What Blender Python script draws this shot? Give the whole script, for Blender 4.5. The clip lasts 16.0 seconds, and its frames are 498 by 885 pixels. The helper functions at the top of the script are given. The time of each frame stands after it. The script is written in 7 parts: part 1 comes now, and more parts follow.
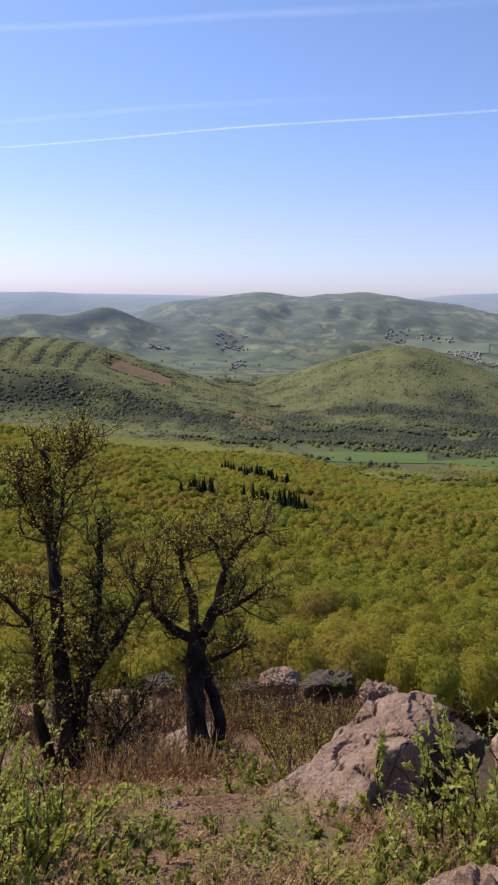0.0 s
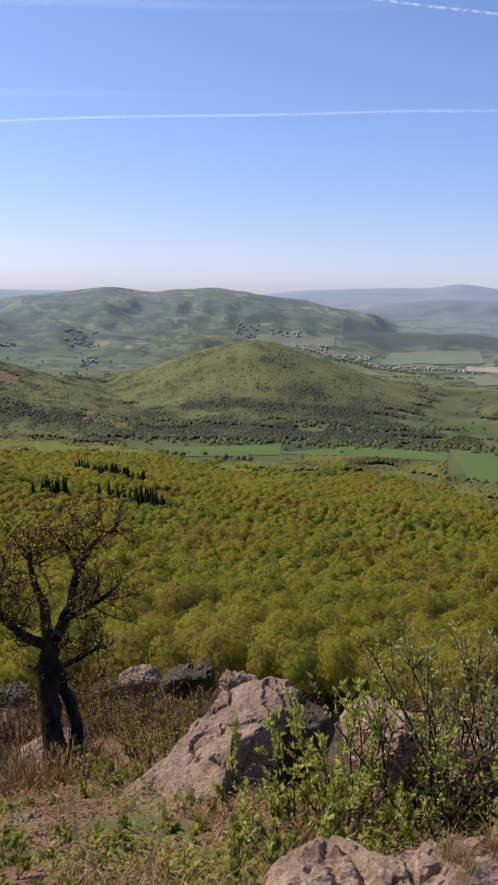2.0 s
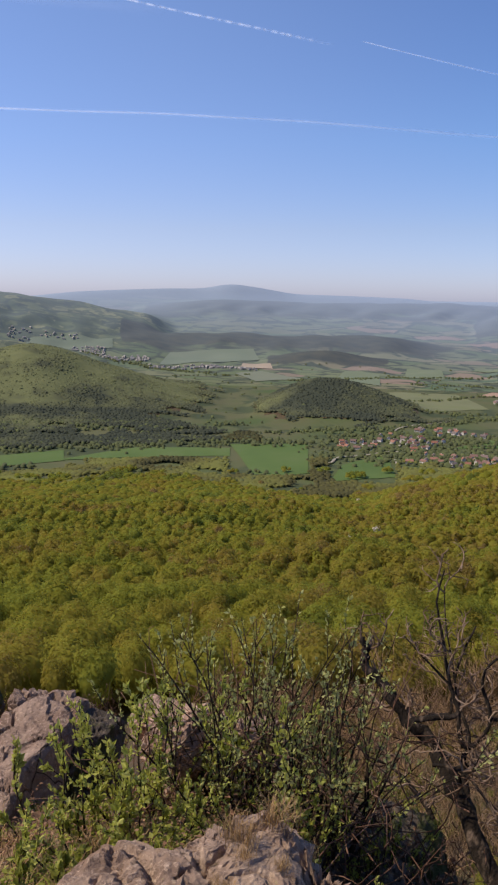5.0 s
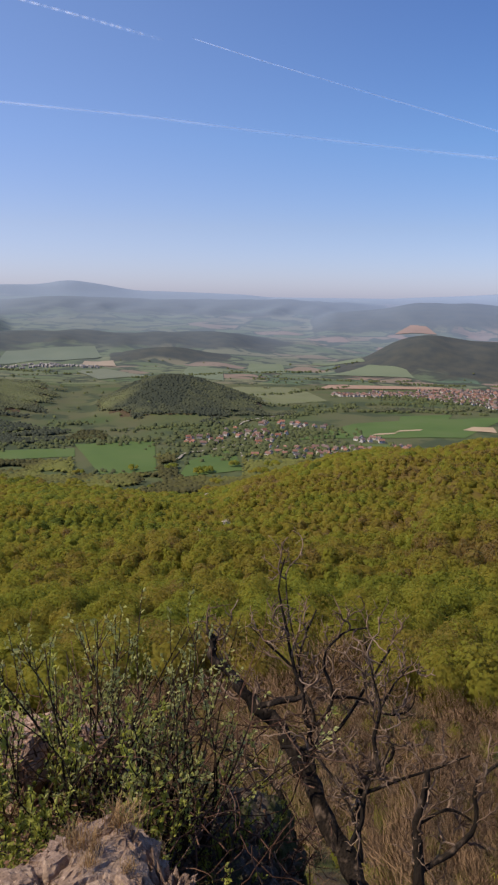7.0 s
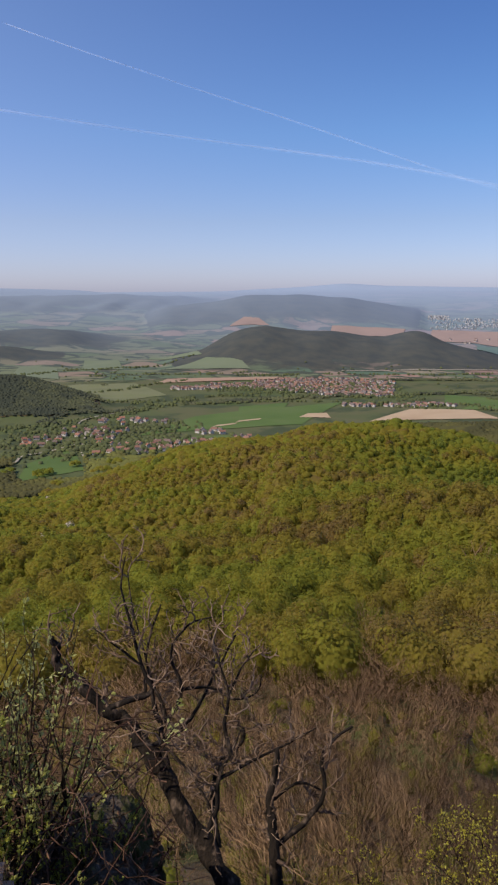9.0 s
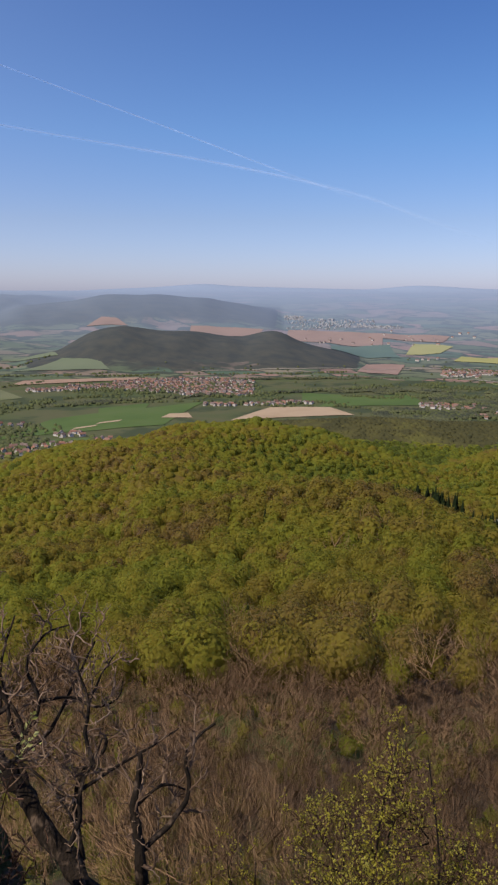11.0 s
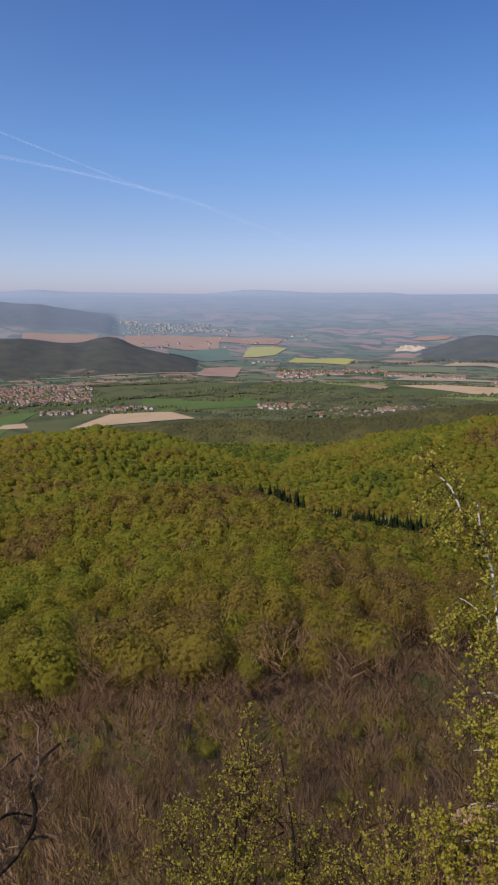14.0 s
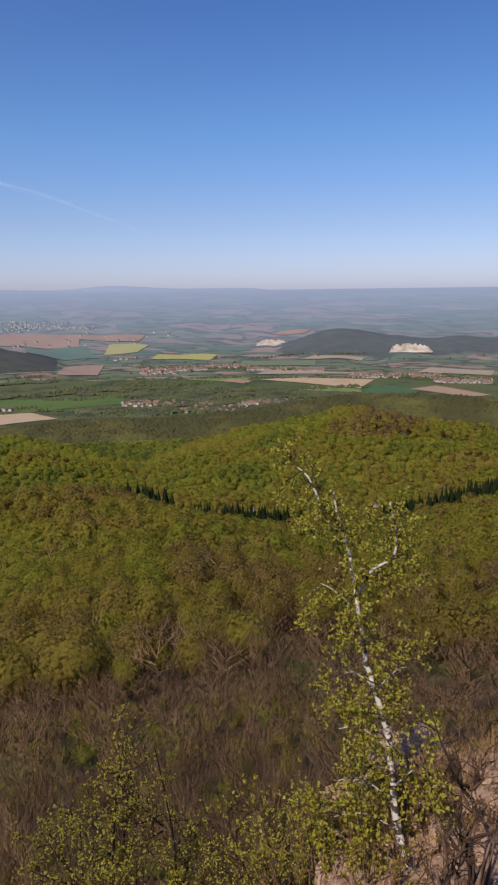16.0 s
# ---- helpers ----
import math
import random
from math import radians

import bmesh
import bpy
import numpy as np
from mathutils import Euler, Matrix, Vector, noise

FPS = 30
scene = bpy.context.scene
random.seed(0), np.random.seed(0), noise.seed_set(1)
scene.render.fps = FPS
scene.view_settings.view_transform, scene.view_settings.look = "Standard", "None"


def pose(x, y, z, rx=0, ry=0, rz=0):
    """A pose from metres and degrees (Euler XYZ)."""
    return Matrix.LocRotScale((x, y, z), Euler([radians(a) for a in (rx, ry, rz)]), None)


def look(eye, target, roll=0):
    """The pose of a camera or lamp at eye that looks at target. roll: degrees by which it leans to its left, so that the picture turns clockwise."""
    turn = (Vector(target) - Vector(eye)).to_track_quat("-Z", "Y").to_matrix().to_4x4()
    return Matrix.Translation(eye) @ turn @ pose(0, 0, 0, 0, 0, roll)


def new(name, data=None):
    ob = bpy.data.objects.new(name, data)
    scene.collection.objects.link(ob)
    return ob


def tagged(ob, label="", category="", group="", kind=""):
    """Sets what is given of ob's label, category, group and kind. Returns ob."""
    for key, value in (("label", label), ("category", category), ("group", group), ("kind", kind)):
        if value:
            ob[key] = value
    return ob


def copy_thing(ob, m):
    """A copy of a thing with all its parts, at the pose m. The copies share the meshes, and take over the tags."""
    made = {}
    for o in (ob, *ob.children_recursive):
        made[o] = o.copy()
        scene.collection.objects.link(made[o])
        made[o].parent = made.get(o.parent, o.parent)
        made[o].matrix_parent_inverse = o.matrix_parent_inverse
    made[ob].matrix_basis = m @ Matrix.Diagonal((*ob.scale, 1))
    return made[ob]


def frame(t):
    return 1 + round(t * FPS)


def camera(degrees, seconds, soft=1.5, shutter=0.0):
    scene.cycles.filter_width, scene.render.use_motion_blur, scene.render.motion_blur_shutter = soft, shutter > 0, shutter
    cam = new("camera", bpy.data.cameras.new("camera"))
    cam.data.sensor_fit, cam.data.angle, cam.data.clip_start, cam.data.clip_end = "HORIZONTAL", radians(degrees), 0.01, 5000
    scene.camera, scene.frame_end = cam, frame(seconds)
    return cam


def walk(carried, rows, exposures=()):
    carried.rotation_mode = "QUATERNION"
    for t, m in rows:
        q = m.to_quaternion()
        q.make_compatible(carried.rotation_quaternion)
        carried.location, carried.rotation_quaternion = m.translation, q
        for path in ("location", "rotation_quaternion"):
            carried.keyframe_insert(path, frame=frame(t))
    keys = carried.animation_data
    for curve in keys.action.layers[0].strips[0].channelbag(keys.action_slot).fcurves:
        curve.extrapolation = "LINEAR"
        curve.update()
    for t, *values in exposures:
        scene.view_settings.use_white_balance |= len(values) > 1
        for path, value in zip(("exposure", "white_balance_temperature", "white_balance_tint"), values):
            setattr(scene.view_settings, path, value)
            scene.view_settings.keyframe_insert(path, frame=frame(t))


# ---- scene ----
# Camera: held at arm's length by someone who turns on the spot, on a rock ledge above a valley.
cam = camera(36.5, 16.0, soft=2.3)
ARM, EYE_Z = 0.33, 1.65


def eye_at(yaw):
    return (-ARM * math.sin(radians(yaw)), ARM * math.cos(radians(yaw)), EYE_Z)


# seconds, yaw to the left, pitch, roll (degrees)
TURN = [
    (0.0, 13.62, -11.04, 0.99),
    (0.5, 10.59, -10.84, 1.65),
    (1.0, 7.96, -11.02, 1.08),
    (1.5, 5.08, -11.11, 1.04),
    (2.0, 2.47, -11.18, 1.23),
    (2.5, -0.03, -11.22, 1.22),
    (3.0, -2.47, -11.14, 0.88),
    (3.5, -5.64, -10.79, 1.02),
    (6.0, -19.19, -11.17, 0.26),
    (6.5, -22.21, -11.17, 0.27),
    (7.0, -25.86, -10.99, 0.73),
    (7.5, -28.00, -10.81, 0.19),
    (8.0, -31.19, -10.84, 0.42),
    (8.5, -35.01, -11.18, -0.07),
    (9.0, -38.03, -11.41, -0.38),
    (9.5, -40.42, -11.57, -0.48),
    (10.0, -43.53, -11.61, -0.06),
    (12.5, -53.82, -11.10, -0.27),
    (13.0, -55.71, -11.03, -0.14),
    (13.5, -58.52, -10.96, -0.16),
    (14.0, -60.78, -11.10, -0.37),
    (14.5, -63.35, -11.27, -0.55),
    (15.0, -64.81, -11.44, -0.82),
    (15.5, -68.27, -11.48, -0.55),
    (16.0, -71.08, -11.50, -0.76),
]
PATH = [(t, pose(*eye_at(yaw), 90 + pitch, 0, yaw) @ pose(0, 0, 0, 0, 0, roll)) for t, yaw, pitch, roll in TURN]
EXPOSURES = [(0.0, 0.44), (3.5, 0.31), (10.0, 0.10), (16.0, 0.0)]
walk(cam, PATH, EXPOSURES)

# Sky and sun
SUN_AZ, SUN_EL = 75.0, 50.0      # degrees to the left of the y axis; above the horizon
world = bpy.data.worlds.new("sky")
scene.world = world
world.use_nodes = True
wn = world.node_tree
sky = wn.nodes.new("ShaderNodeTexSky")
sky.sky_type, sky.sun_disc = "NISHITA", False
sky.sun_elevation, sky.sun_rotation = radians(SUN_EL), radians(-SUN_AZ)
sky.altitude, sky.air_density, sky.dust_density, sky.ozone_density = 600, 1.0, 0.7, 1.5
wn.nodes["Background"].inputs["Strength"].default_value = 0.147
# a pale lavender horizon under a deep, clear blue
place = wn.nodes.new("ShaderNodeTexCoord")
axis = wn.nodes.new("ShaderNodeSeparateXYZ")
rise = wn.nodes.new("ShaderNodeMapRange")
rise.interpolation_type = "LINEAR"
rise.inputs[1].default_value, rise.inputs[2].default_value = 0.0, 0.34


def sky_grade(steps):
    """Tone of the sky from the horizon up."""
    ramp = wn.nodes.new("ShaderNodeValToRGB")
    for k, (at, shade_of) in enumerate(steps):
        stop = ramp.color_ramp.elements[k] if k < 2 else ramp.color_ramp.elements.new(at)
        stop.position, stop.color = at, (*[c / 1.6 for c in shade_of], 1)
    wn.links.new(rise.outputs[0], ramp.inputs[0])
    return ramp.outputs[0]


wn.links.new(place.outputs["Generated"], axis.inputs[0])
wn.links.new(axis.outputs["Z"], rise.inputs[0])
deep = sky_grade([(0.0, (0.86, 0.92, 1.48)), (0.25, (0.80, 0.87, 1.23)), (0.55, (0.66, 0.92, 1.32)), (1.0, (0.51, 0.78, 1.28))])
pale = sky_grade([(0.0, (0.88, 0.93, 1.48)), (0.25, (1.01, 0.97, 1.28)), (0.55, (1.02, 1.06, 1.39)), (1.0, (1.08, 1.12, 1.41))])
# paler and whiter towards the sun's side
side = wn.nodes.new("ShaderNodeMapRange")
side.interpolation_type = "SMOOTHSTEP"
side.inputs[1].default_value, side.inputs[2].default_value = 0.94, 0.08
wn.links.new(axis.outputs["X"], side.inputs[0])
veil = wn.nodes.new("ShaderNodeMix")
veil.data_type = "RGBA"
tone = wn.nodes.new("ShaderNodeMix")
tone.data_type, tone.blend_type = "RGBA", "MULTIPLY"
tone.inputs[0].default_value = 1.0
for out, into in ((side.outputs[0], veil.inputs[0]), (deep, veil.inputs[6]), (pale, veil.inputs[7]), (veil.outputs[2], tone.inputs[7]), (sky.outputs[0], tone.inputs[6]), (tone.outputs[2], wn.nodes["Background"].inputs["Color"])):
    wn.links.new(out, into)
sun_way = Vector((-math.sin(radians(SUN_AZ)) * math.cos(radians(SUN_EL)),
                  math.cos(radians(SUN_AZ)) * math.cos(radians(SUN_EL)), math.sin(radians(SUN_EL))))
sun = new("sun", bpy.data.lights.new("sun", "SUN"))
sun.data.energy, sun.data.angle, sun.data.color = 4.1, radians(0.5), (1.0, 0.86, 0.68)
sun.matrix_world = look(sun_way * 100, (0, 0, 0))

# ---- materials ----
def material(name, colours, scale=1.0, rough=0.9, bump=0.0, bump_scale=None, detail=6.0, second=None, coords="Object",
             translucent=0.0, island=0.0, stretch=(1, 1, 1), spec=0.2, tint=False, per_object=False, airy=0.0):
    """Ramp of colours over a noise; a second noise darkens, mixes in stains or painted leaf shade; bump from a finer
    noise.
    """
    m = bpy.data.materials.new(name)
    m.use_nodes = True
    nt = m.node_tree
    bsdf = nt.nodes["Principled BSDF"]
    bsdf.inputs["Roughness"].default_value = rough
    bsdf.inputs["Specular IOR Level"].default_value = spec
    tc = nt.nodes.new("ShaderNodeTexCoord")
    mp = nt.nodes.new("ShaderNodeMapping")
    mp.inputs["Scale"].default_value = stretch
    nt.links.new(tc.outputs[coords], mp.inputs[0])
    n1 = nt.nodes.new("ShaderNodeTexNoise")
    n1.inputs["Scale"].default_value, n1.inputs["Detail"].default_value = scale, detail
    nt.links.new(mp.outputs[0], n1.inputs["Vector"])
    value = n1.outputs["Fac"]

    def blend(a, b, amount):
        ad = nt.nodes.new("ShaderNodeMix")
        ad.data_type = "FLOAT"
        ad.inputs[0].default_value = amount
        nt.links.new(a, ad.inputs[2])
        nt.links.new(b, ad.inputs[3])
        return ad.outputs[0]
    if tint:
        at = nt.nodes.new("ShaderNodeAttribute")
        at.attribute_name = "tint"
        value = blend(value, at.outputs["Fac"], 0.8)
    if per_object:
        oi = nt.nodes.new("ShaderNodeObjectInfo")
        value = blend(value, oi.outputs["Random"], 0.7)
    if island:
        ge = nt.nodes.new("ShaderNodeNewGeometry")
        value = blend(value, ge.outputs["Random Per Island"], island)
    ramp = nt.nodes.new("ShaderNodeValToRGB")
    el = ramp.color_ramp.elements
    lo, hi = (0.05, 0.95) if (tint or island or per_object) else (0.3, 0.7)
    for i, c in enumerate(colours):
        p = lo + (hi - lo) * i / max(1, len(colours) - 1)
        e = el[i] if i < 2 else el.new(p)
        e.position, e.color = p, (*c, 1)
    nt.links.new(value, ramp.inputs[0])
    out = ramp.outputs[0]
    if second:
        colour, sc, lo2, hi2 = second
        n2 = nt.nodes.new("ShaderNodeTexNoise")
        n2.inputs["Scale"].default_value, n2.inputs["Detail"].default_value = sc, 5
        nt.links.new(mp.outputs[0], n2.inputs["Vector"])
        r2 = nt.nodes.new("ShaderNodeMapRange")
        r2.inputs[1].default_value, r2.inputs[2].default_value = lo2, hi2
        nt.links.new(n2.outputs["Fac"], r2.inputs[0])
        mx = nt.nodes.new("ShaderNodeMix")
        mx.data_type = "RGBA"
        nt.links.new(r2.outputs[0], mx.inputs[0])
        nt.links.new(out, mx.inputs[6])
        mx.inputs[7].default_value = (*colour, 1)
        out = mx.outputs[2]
    nt.links.new(out, bsdf.inputs["Base Color"])
    if bump:
        nb = nt.nodes.new("ShaderNodeTexNoise")
        nb.inputs["Scale"].default_value, nb.inputs["Detail"].default_value = bump_scale or scale * 4, 8
        nt.links.new(mp.outputs[0], nb.inputs["Vector"])
        b = nt.nodes.new("ShaderNodeBump")
        b.inputs["Strength"].default_value, b.inputs["Distance"].default_value = 0.9, bump
        nt.links.new(nb.outputs["Fac"], b.inputs["Height"])
        nt.links.new(b.outputs[0], bsdf.inputs["Normal"])
    if translucent:
        tr = nt.nodes.new("ShaderNodeBsdfTranslucent")
        nt.links.new(out, tr.inputs[0])
        ms = nt.nodes.new("ShaderNodeMixShader")
        ms.inputs[0].default_value = translucent
        nt.links.new(bsdf.outputs[0], ms.inputs[1])
        nt.links.new(tr.outputs[0], ms.inputs[2])
        nt.links.new(ms.outputs[0], nt.nodes["Material Output"].inputs[0])
        if airy:
            # loose clumps let light through between their leaves
            gap = nt.nodes.new("ShaderNodeBsdfTransparent")
            ma = nt.nodes.new("ShaderNodeMixShader")
            ma.inputs[0].default_value = airy
            nt.links.new(ms.outputs[0], ma.inputs[1])
            nt.links.new(gap.outputs[0], ma.inputs[2])
            nt.links.new(ma.outputs[0], nt.nodes["Material Output"].inputs[0])
    return m


M_SOIL = material("soil", [(0.085, 0.050, 0.032), (0.175, 0.105, 0.066), (0.26, 0.165, 0.108)], 2.6, 0.95, 0.035, 22, 9,
                  second=((0.10, 0.105, 0.03), 0.9, 0.56, 0.68))
M_FLOOR = material("forest_floor", [(0.055, 0.038, 0.024), (0.085, 0.058, 0.035), (0.075, 0.068, 0.026)], 0.12, 0.95, 1.0, 0.6,
                   second=((0.07, 0.085, 0.02), 0.05, 0.5, 0.62))
M_VALLEY = material("meadow", [(0.058, 0.082, 0.030), (0.078, 0.098, 0.037), (0.098, 0.10, 0.047), (0.062, 0.09, 0.030)], 0.004, 0.95, 0, detail=3,
                    second=((0.05, 0.065, 0.03), 0.012, 0.52, 0.6))


def rock_material(name, colours, lichen, moss=0.0):
    """Weathered stone: mottled colour, dark pits and cracks, lichen spots, relief at three scales."""
    m = material(name, colours, 2.6, 0.92, 0.0, detail=10)
    nt = m.node_tree
    bsdf = nt.nodes["Principled BSDF"]
    colour = bsdf.inputs["Base Color"].links[0].from_socket
    at = nt.nodes.new("ShaderNodeTexCoord").outputs["Object"]

    def noise_at(scale, detail=8, rough=0.6):
        n = nt.nodes.new("ShaderNodeTexNoise")
        n.inputs["Scale"].default_value, n.inputs["Detail"].default_value, n.inputs["Roughness"].default_value = scale, detail, rough
        nt.links.new(at, n.inputs["Vector"])
        return n.outputs["Fac"]

    def ranged(value, lo, hi):
        r = nt.nodes.new("ShaderNodeMapRange")
        r.inputs[1].default_value, r.inputs[2].default_value = lo, hi
        nt.links.new(value, r.inputs[0])
        return r.outputs[0]

    def over(fac, base, top):
        x = nt.nodes.new("ShaderNodeMix")
        x.data_type = "RGBA"
        nt.links.new(fac, x.inputs[0])
        nt.links.new(base, x.inputs[6])
        x.inputs[7].default_value = (*top, 1)
        return x.outputs[2]
    grain, pits = noise_at(38, 6, 0.7), noise_at(13, 4)
    cell = nt.nodes.new("ShaderNodeTexVoronoi")
    cell.feature = "DISTANCE_TO_EDGE"
    cell.inputs["Scale"].default_value = 2.3
    warp = nt.nodes.new("ShaderNodeMix")
    warp.data_type = "RGBA"
    warp.inputs[0].default_value = 0.22
    wn_ = nt.nodes.new("ShaderNodeTexNoise")
    wn_.inputs["Scale"].default_value = 3.0
    nt.links.new(at, wn_.inputs["Vector"])
    nt.links.new(at, warp.inputs[6])
    nt.links.new(wn_.outputs["Color"], warp.inputs[7])
    nt.links.new(warp.outputs[2], cell.inputs["Vector"])
    split = nt.nodes.new("ShaderNodeMath")
    split.operation = "MULTIPLY"
    nt.links.new(ranged(cell.outputs["Distance"], 0.012, 0.0), split.inputs[0])
    nt.links.new(ranged(noise_at(1.7, 3), 0.5, 0.6), split.inputs[1])
    crack = split.outputs[0]
    colour = over(ranged(grain, 0.52, 0.68), colour, tuple(c * 1.35 for c in colours[-1]))
    colour = over(ranged(pits, 0.60, 0.70), colour, tuple(c * 0.45 for c in colours[0]))
    colour = over(ranged(noise_at(9, 5, 0.7), 0.62, 0.68), colour, lichen)
    colour = over(crack, colour, tuple(c * 0.3 for c in colours[0]))
    if moss:
        colour = over(ranged(noise_at(2.2, 6), 0.56 - moss, 0.62 - moss), colour, (0.055, 0.06, 0.02))
    nt.links.new(colour, bsdf.inputs["Base Color"])
    normal = None
    for value, strength, deep in ((noise_at(7, 10, 0.65), 0.9, 0.07), (grain, 0.7, 0.012), (pits, 0.5, 0.03)):
        bp = nt.nodes.new("ShaderNodeBump")
        bp.inputs["Strength"].default_value, bp.inputs["Distance"].default_value = strength, deep
        nt.links.new(value, bp.inputs["Height"])
        if normal:
            nt.links.new(normal, bp.inputs["Normal"])
        normal = bp.outputs[0]
    bp = nt.nodes.new("ShaderNodeBump")
    bp.invert = True
    bp.inputs["Strength"].default_value, bp.inputs["Distance"].default_value = 0.8, 0.03
    nt.links.new(crack, bp.inputs["Height"])
    nt.links.new(normal, bp.inputs["Normal"])
    nt.links.new(bp.outputs[0], bsdf.inputs["Normal"])
    return m


M_ROCK = rock_material("rock", [(0.15, 0.095, 0.068), (0.245, 0.168, 0.125), (0.33, 0.24, 0.185)], (0.36, 0.30, 0.22))
M_LICHEN = rock_material("lichen_rock", [(0.175, 0.11, 0.076), (0.305, 0.212, 0.153), (0.405, 0.30, 0.22)], (0.36, 0.33, 0.15))
M_CRAG = rock_material("crag_rock", [(0.22, 0.128, 0.092), (0.37, 0.245, 0.182), (0.48, 0.345, 0.265)], (0.36, 0.30, 0.20))
# Shade under the brink is painted into these dark tones; the moss is real.
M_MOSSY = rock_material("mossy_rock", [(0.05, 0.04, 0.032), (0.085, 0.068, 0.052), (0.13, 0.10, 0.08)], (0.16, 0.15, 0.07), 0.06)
M_BARK = material("dark_bark", [(0.013, 0.009, 0.006), (0.03, 0.020, 0.013), (0.058, 0.040, 0.027)], 9, 0.95, 0.03, 40, stretch=(1, 1, 0.35))
M_GREYBARK = material("grey_bark", [(0.012, 0.009, 0.007), (0.015, 0.011, 0.008), (0.022, 0.016, 0.012), (0.13, 0.095, 0.07)], 11, 0.95, 0.03, 40, stretch=(1, 1, 0.4))
M_TWIG = material("twig", [(0.03, 0.018, 0.012), (0.07, 0.043, 0.028), (0.15, 0.096, 0.060)], 5, 0.95, island=0.5, spec=0.05)
# pale end of the ramp stands in for sunlit highlights on dead twigs
M_PALETWIG = material("sunlit_twig", [(0.055, 0.036, 0.026), (0.17, 0.115, 0.08), (0.42, 0.31, 0.23)], 7, 0.95, island=0.4, spec=0.05)
M_BIRCH = material("birch_bark", [(0.62, 0.58, 0.54), (0.46, 0.42, 0.39), (0.55, 0.51, 0.46)], 6, 0.7, 0.01, 30,
                   second=((0.05, 0.04, 0.035), 9.0, 0.50, 0.55), stretch=(1, 1, 2.2))
LEAF_TONES = [(0.180, 0.115, 0.062), (0.225, 0.162, 0.055), (0.278, 0.233, 0.042), (0.250, 0.256, 0.038), (0.175, 0.208, 0.038), (0.056, 0.082, 0.026)]
# second: dark blotches painted into the leaf colour as shade among the leaves
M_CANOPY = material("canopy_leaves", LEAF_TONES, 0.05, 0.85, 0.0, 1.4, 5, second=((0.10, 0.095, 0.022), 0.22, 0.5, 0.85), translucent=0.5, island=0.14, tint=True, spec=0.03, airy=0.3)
M_GAPFILL = material("gap_filler_leaves", LEAF_TONES, 0.05, 0.85, 0.0, 1.4, 5, second=((0.10, 0.095, 0.022), 0.22, 0.5, 0.85), translucent=0.5, island=0.14, tint=True, spec=0.03)
M_BARE = material("bare_twigs", [(0.108, 0.066, 0.039), (0.21, 0.132, 0.077), (0.34, 0.22, 0.13)], 0.1, 0.9, island=0.4, tint=True)
M_CONIFER = material("conifer_needles", [(0.008, 0.013, 0.007), (0.013, 0.021, 0.009), (0.022, 0.032, 0.011)], 0.1, 0.9, island=0.4, tint=True, spec=0.02)
M_BLOSSOM = material("blossom", [(0.42, 0.36, 0.31), (0.55, 0.49, 0.43)], 0.5, 0.8, translucent=0.2, island=0.4)
M_LEAF = material("young_leaf", [(0.31, 0.33, 0.05), (0.44, 0.45, 0.09), (0.57, 0.56, 0.19)], 3, 0.5, translucent=0.5, island=0.7, spec=0.1)
M_LEAF_YELLOW = material("budding_leaf", [(0.33, 0.29, 0.035), (0.47, 0.43, 0.06), (0.58, 0.54, 0.13)], 3, 0.5, translucent=0.5, island=0.7, spec=0.1)
M_LEAF_DARK = material("herb_leaf", [(0.16, 0.175, 0.03), (0.27, 0.285, 0.05), (0.37, 0.375, 0.09)], 3, 0.6, translucent=0.45, island=0.7)
M_DRY = material("dry_grass", [(0.21, 0.125, 0.055), (0.36, 0.23, 0.105), (0.46, 0.325, 0.17)], 3, 0.8, translucent=0.2, island=0.7)
M_LITTER = material("dead_leaves", [(0.11, 0.056, 0.034), (0.20, 0.108, 0.064), (0.31, 0.195, 0.12)], 3, 0.85, translucent=0.1, island=0.8)
M_GRASS = material("grass_blade", [(0.09, 0.11, 0.03), (0.15, 0.16, 0.05), (0.25, 0.21, 0.09)], 3, 0.7, translucent=0.25, island=0.7)

# ---- the shape of the land ----
def polar(az, r):
    return -math.sin(radians(az)) * r, math.cos(radians(az)) * r


def smooth(a, b, x):
    t = np.clip((x - a) / (b - a), 0, 1)
    return t * t * (3 - 2 * t)


def ripple(x, y, size, seed):
    """Soft uneven relief, about -1 to 1, with bumps of that size."""
    rng = np.random.RandomState(seed)
    total = 0
    for _ in range(7):
        a, p, k = rng.uniform(0, math.tau), rng.uniform(0, math.tau), rng.uniform(0.6, 1.7) * math.tau / size
        total = total + np.sin(k * (x * math.cos(a) + y * math.sin(a)) + p + 1.3 * np.sin(0.37 * k * (y * math.cos(a) - x * math.sin(a)) + 2 * p))
    return total / 3.2


VALLEY = -275.0
# height over distance: on the ledge side (left) and over the cliff (right)
LEDGE = [(0, -0.1), (1.5, -0.3), (3, -0.82), (4, -1.22), (4.6, -1.47), (5.5, -2.05), (6.5, -2.8), (8.3, -3.85), (9, -4.25), (13, -6.1), (16, -7.1), (19, -9.0), (26, -17), (40, -31), (100, -60), (210, -97), (350, -134), (560, -176),
         (780, -216), (950, -246), (1080, -265), (1200, -273), (1600, VALLEY), (9000, VALLEY)]
CLIFF = [(0, -0.1), (1.5, -0.33), (2.8, -1.1), (3.6, -2.8), (4.6, -5.0), (7, -7.8), (11, -11.5), (20, -20), (40, -34), (100, -60), (210, -95), (350, -132), (560, -176),
         (780, -216), (950, -246), (1080, -265), (1200, -273), (1600, VALLEY), (9000, VALLEY)]
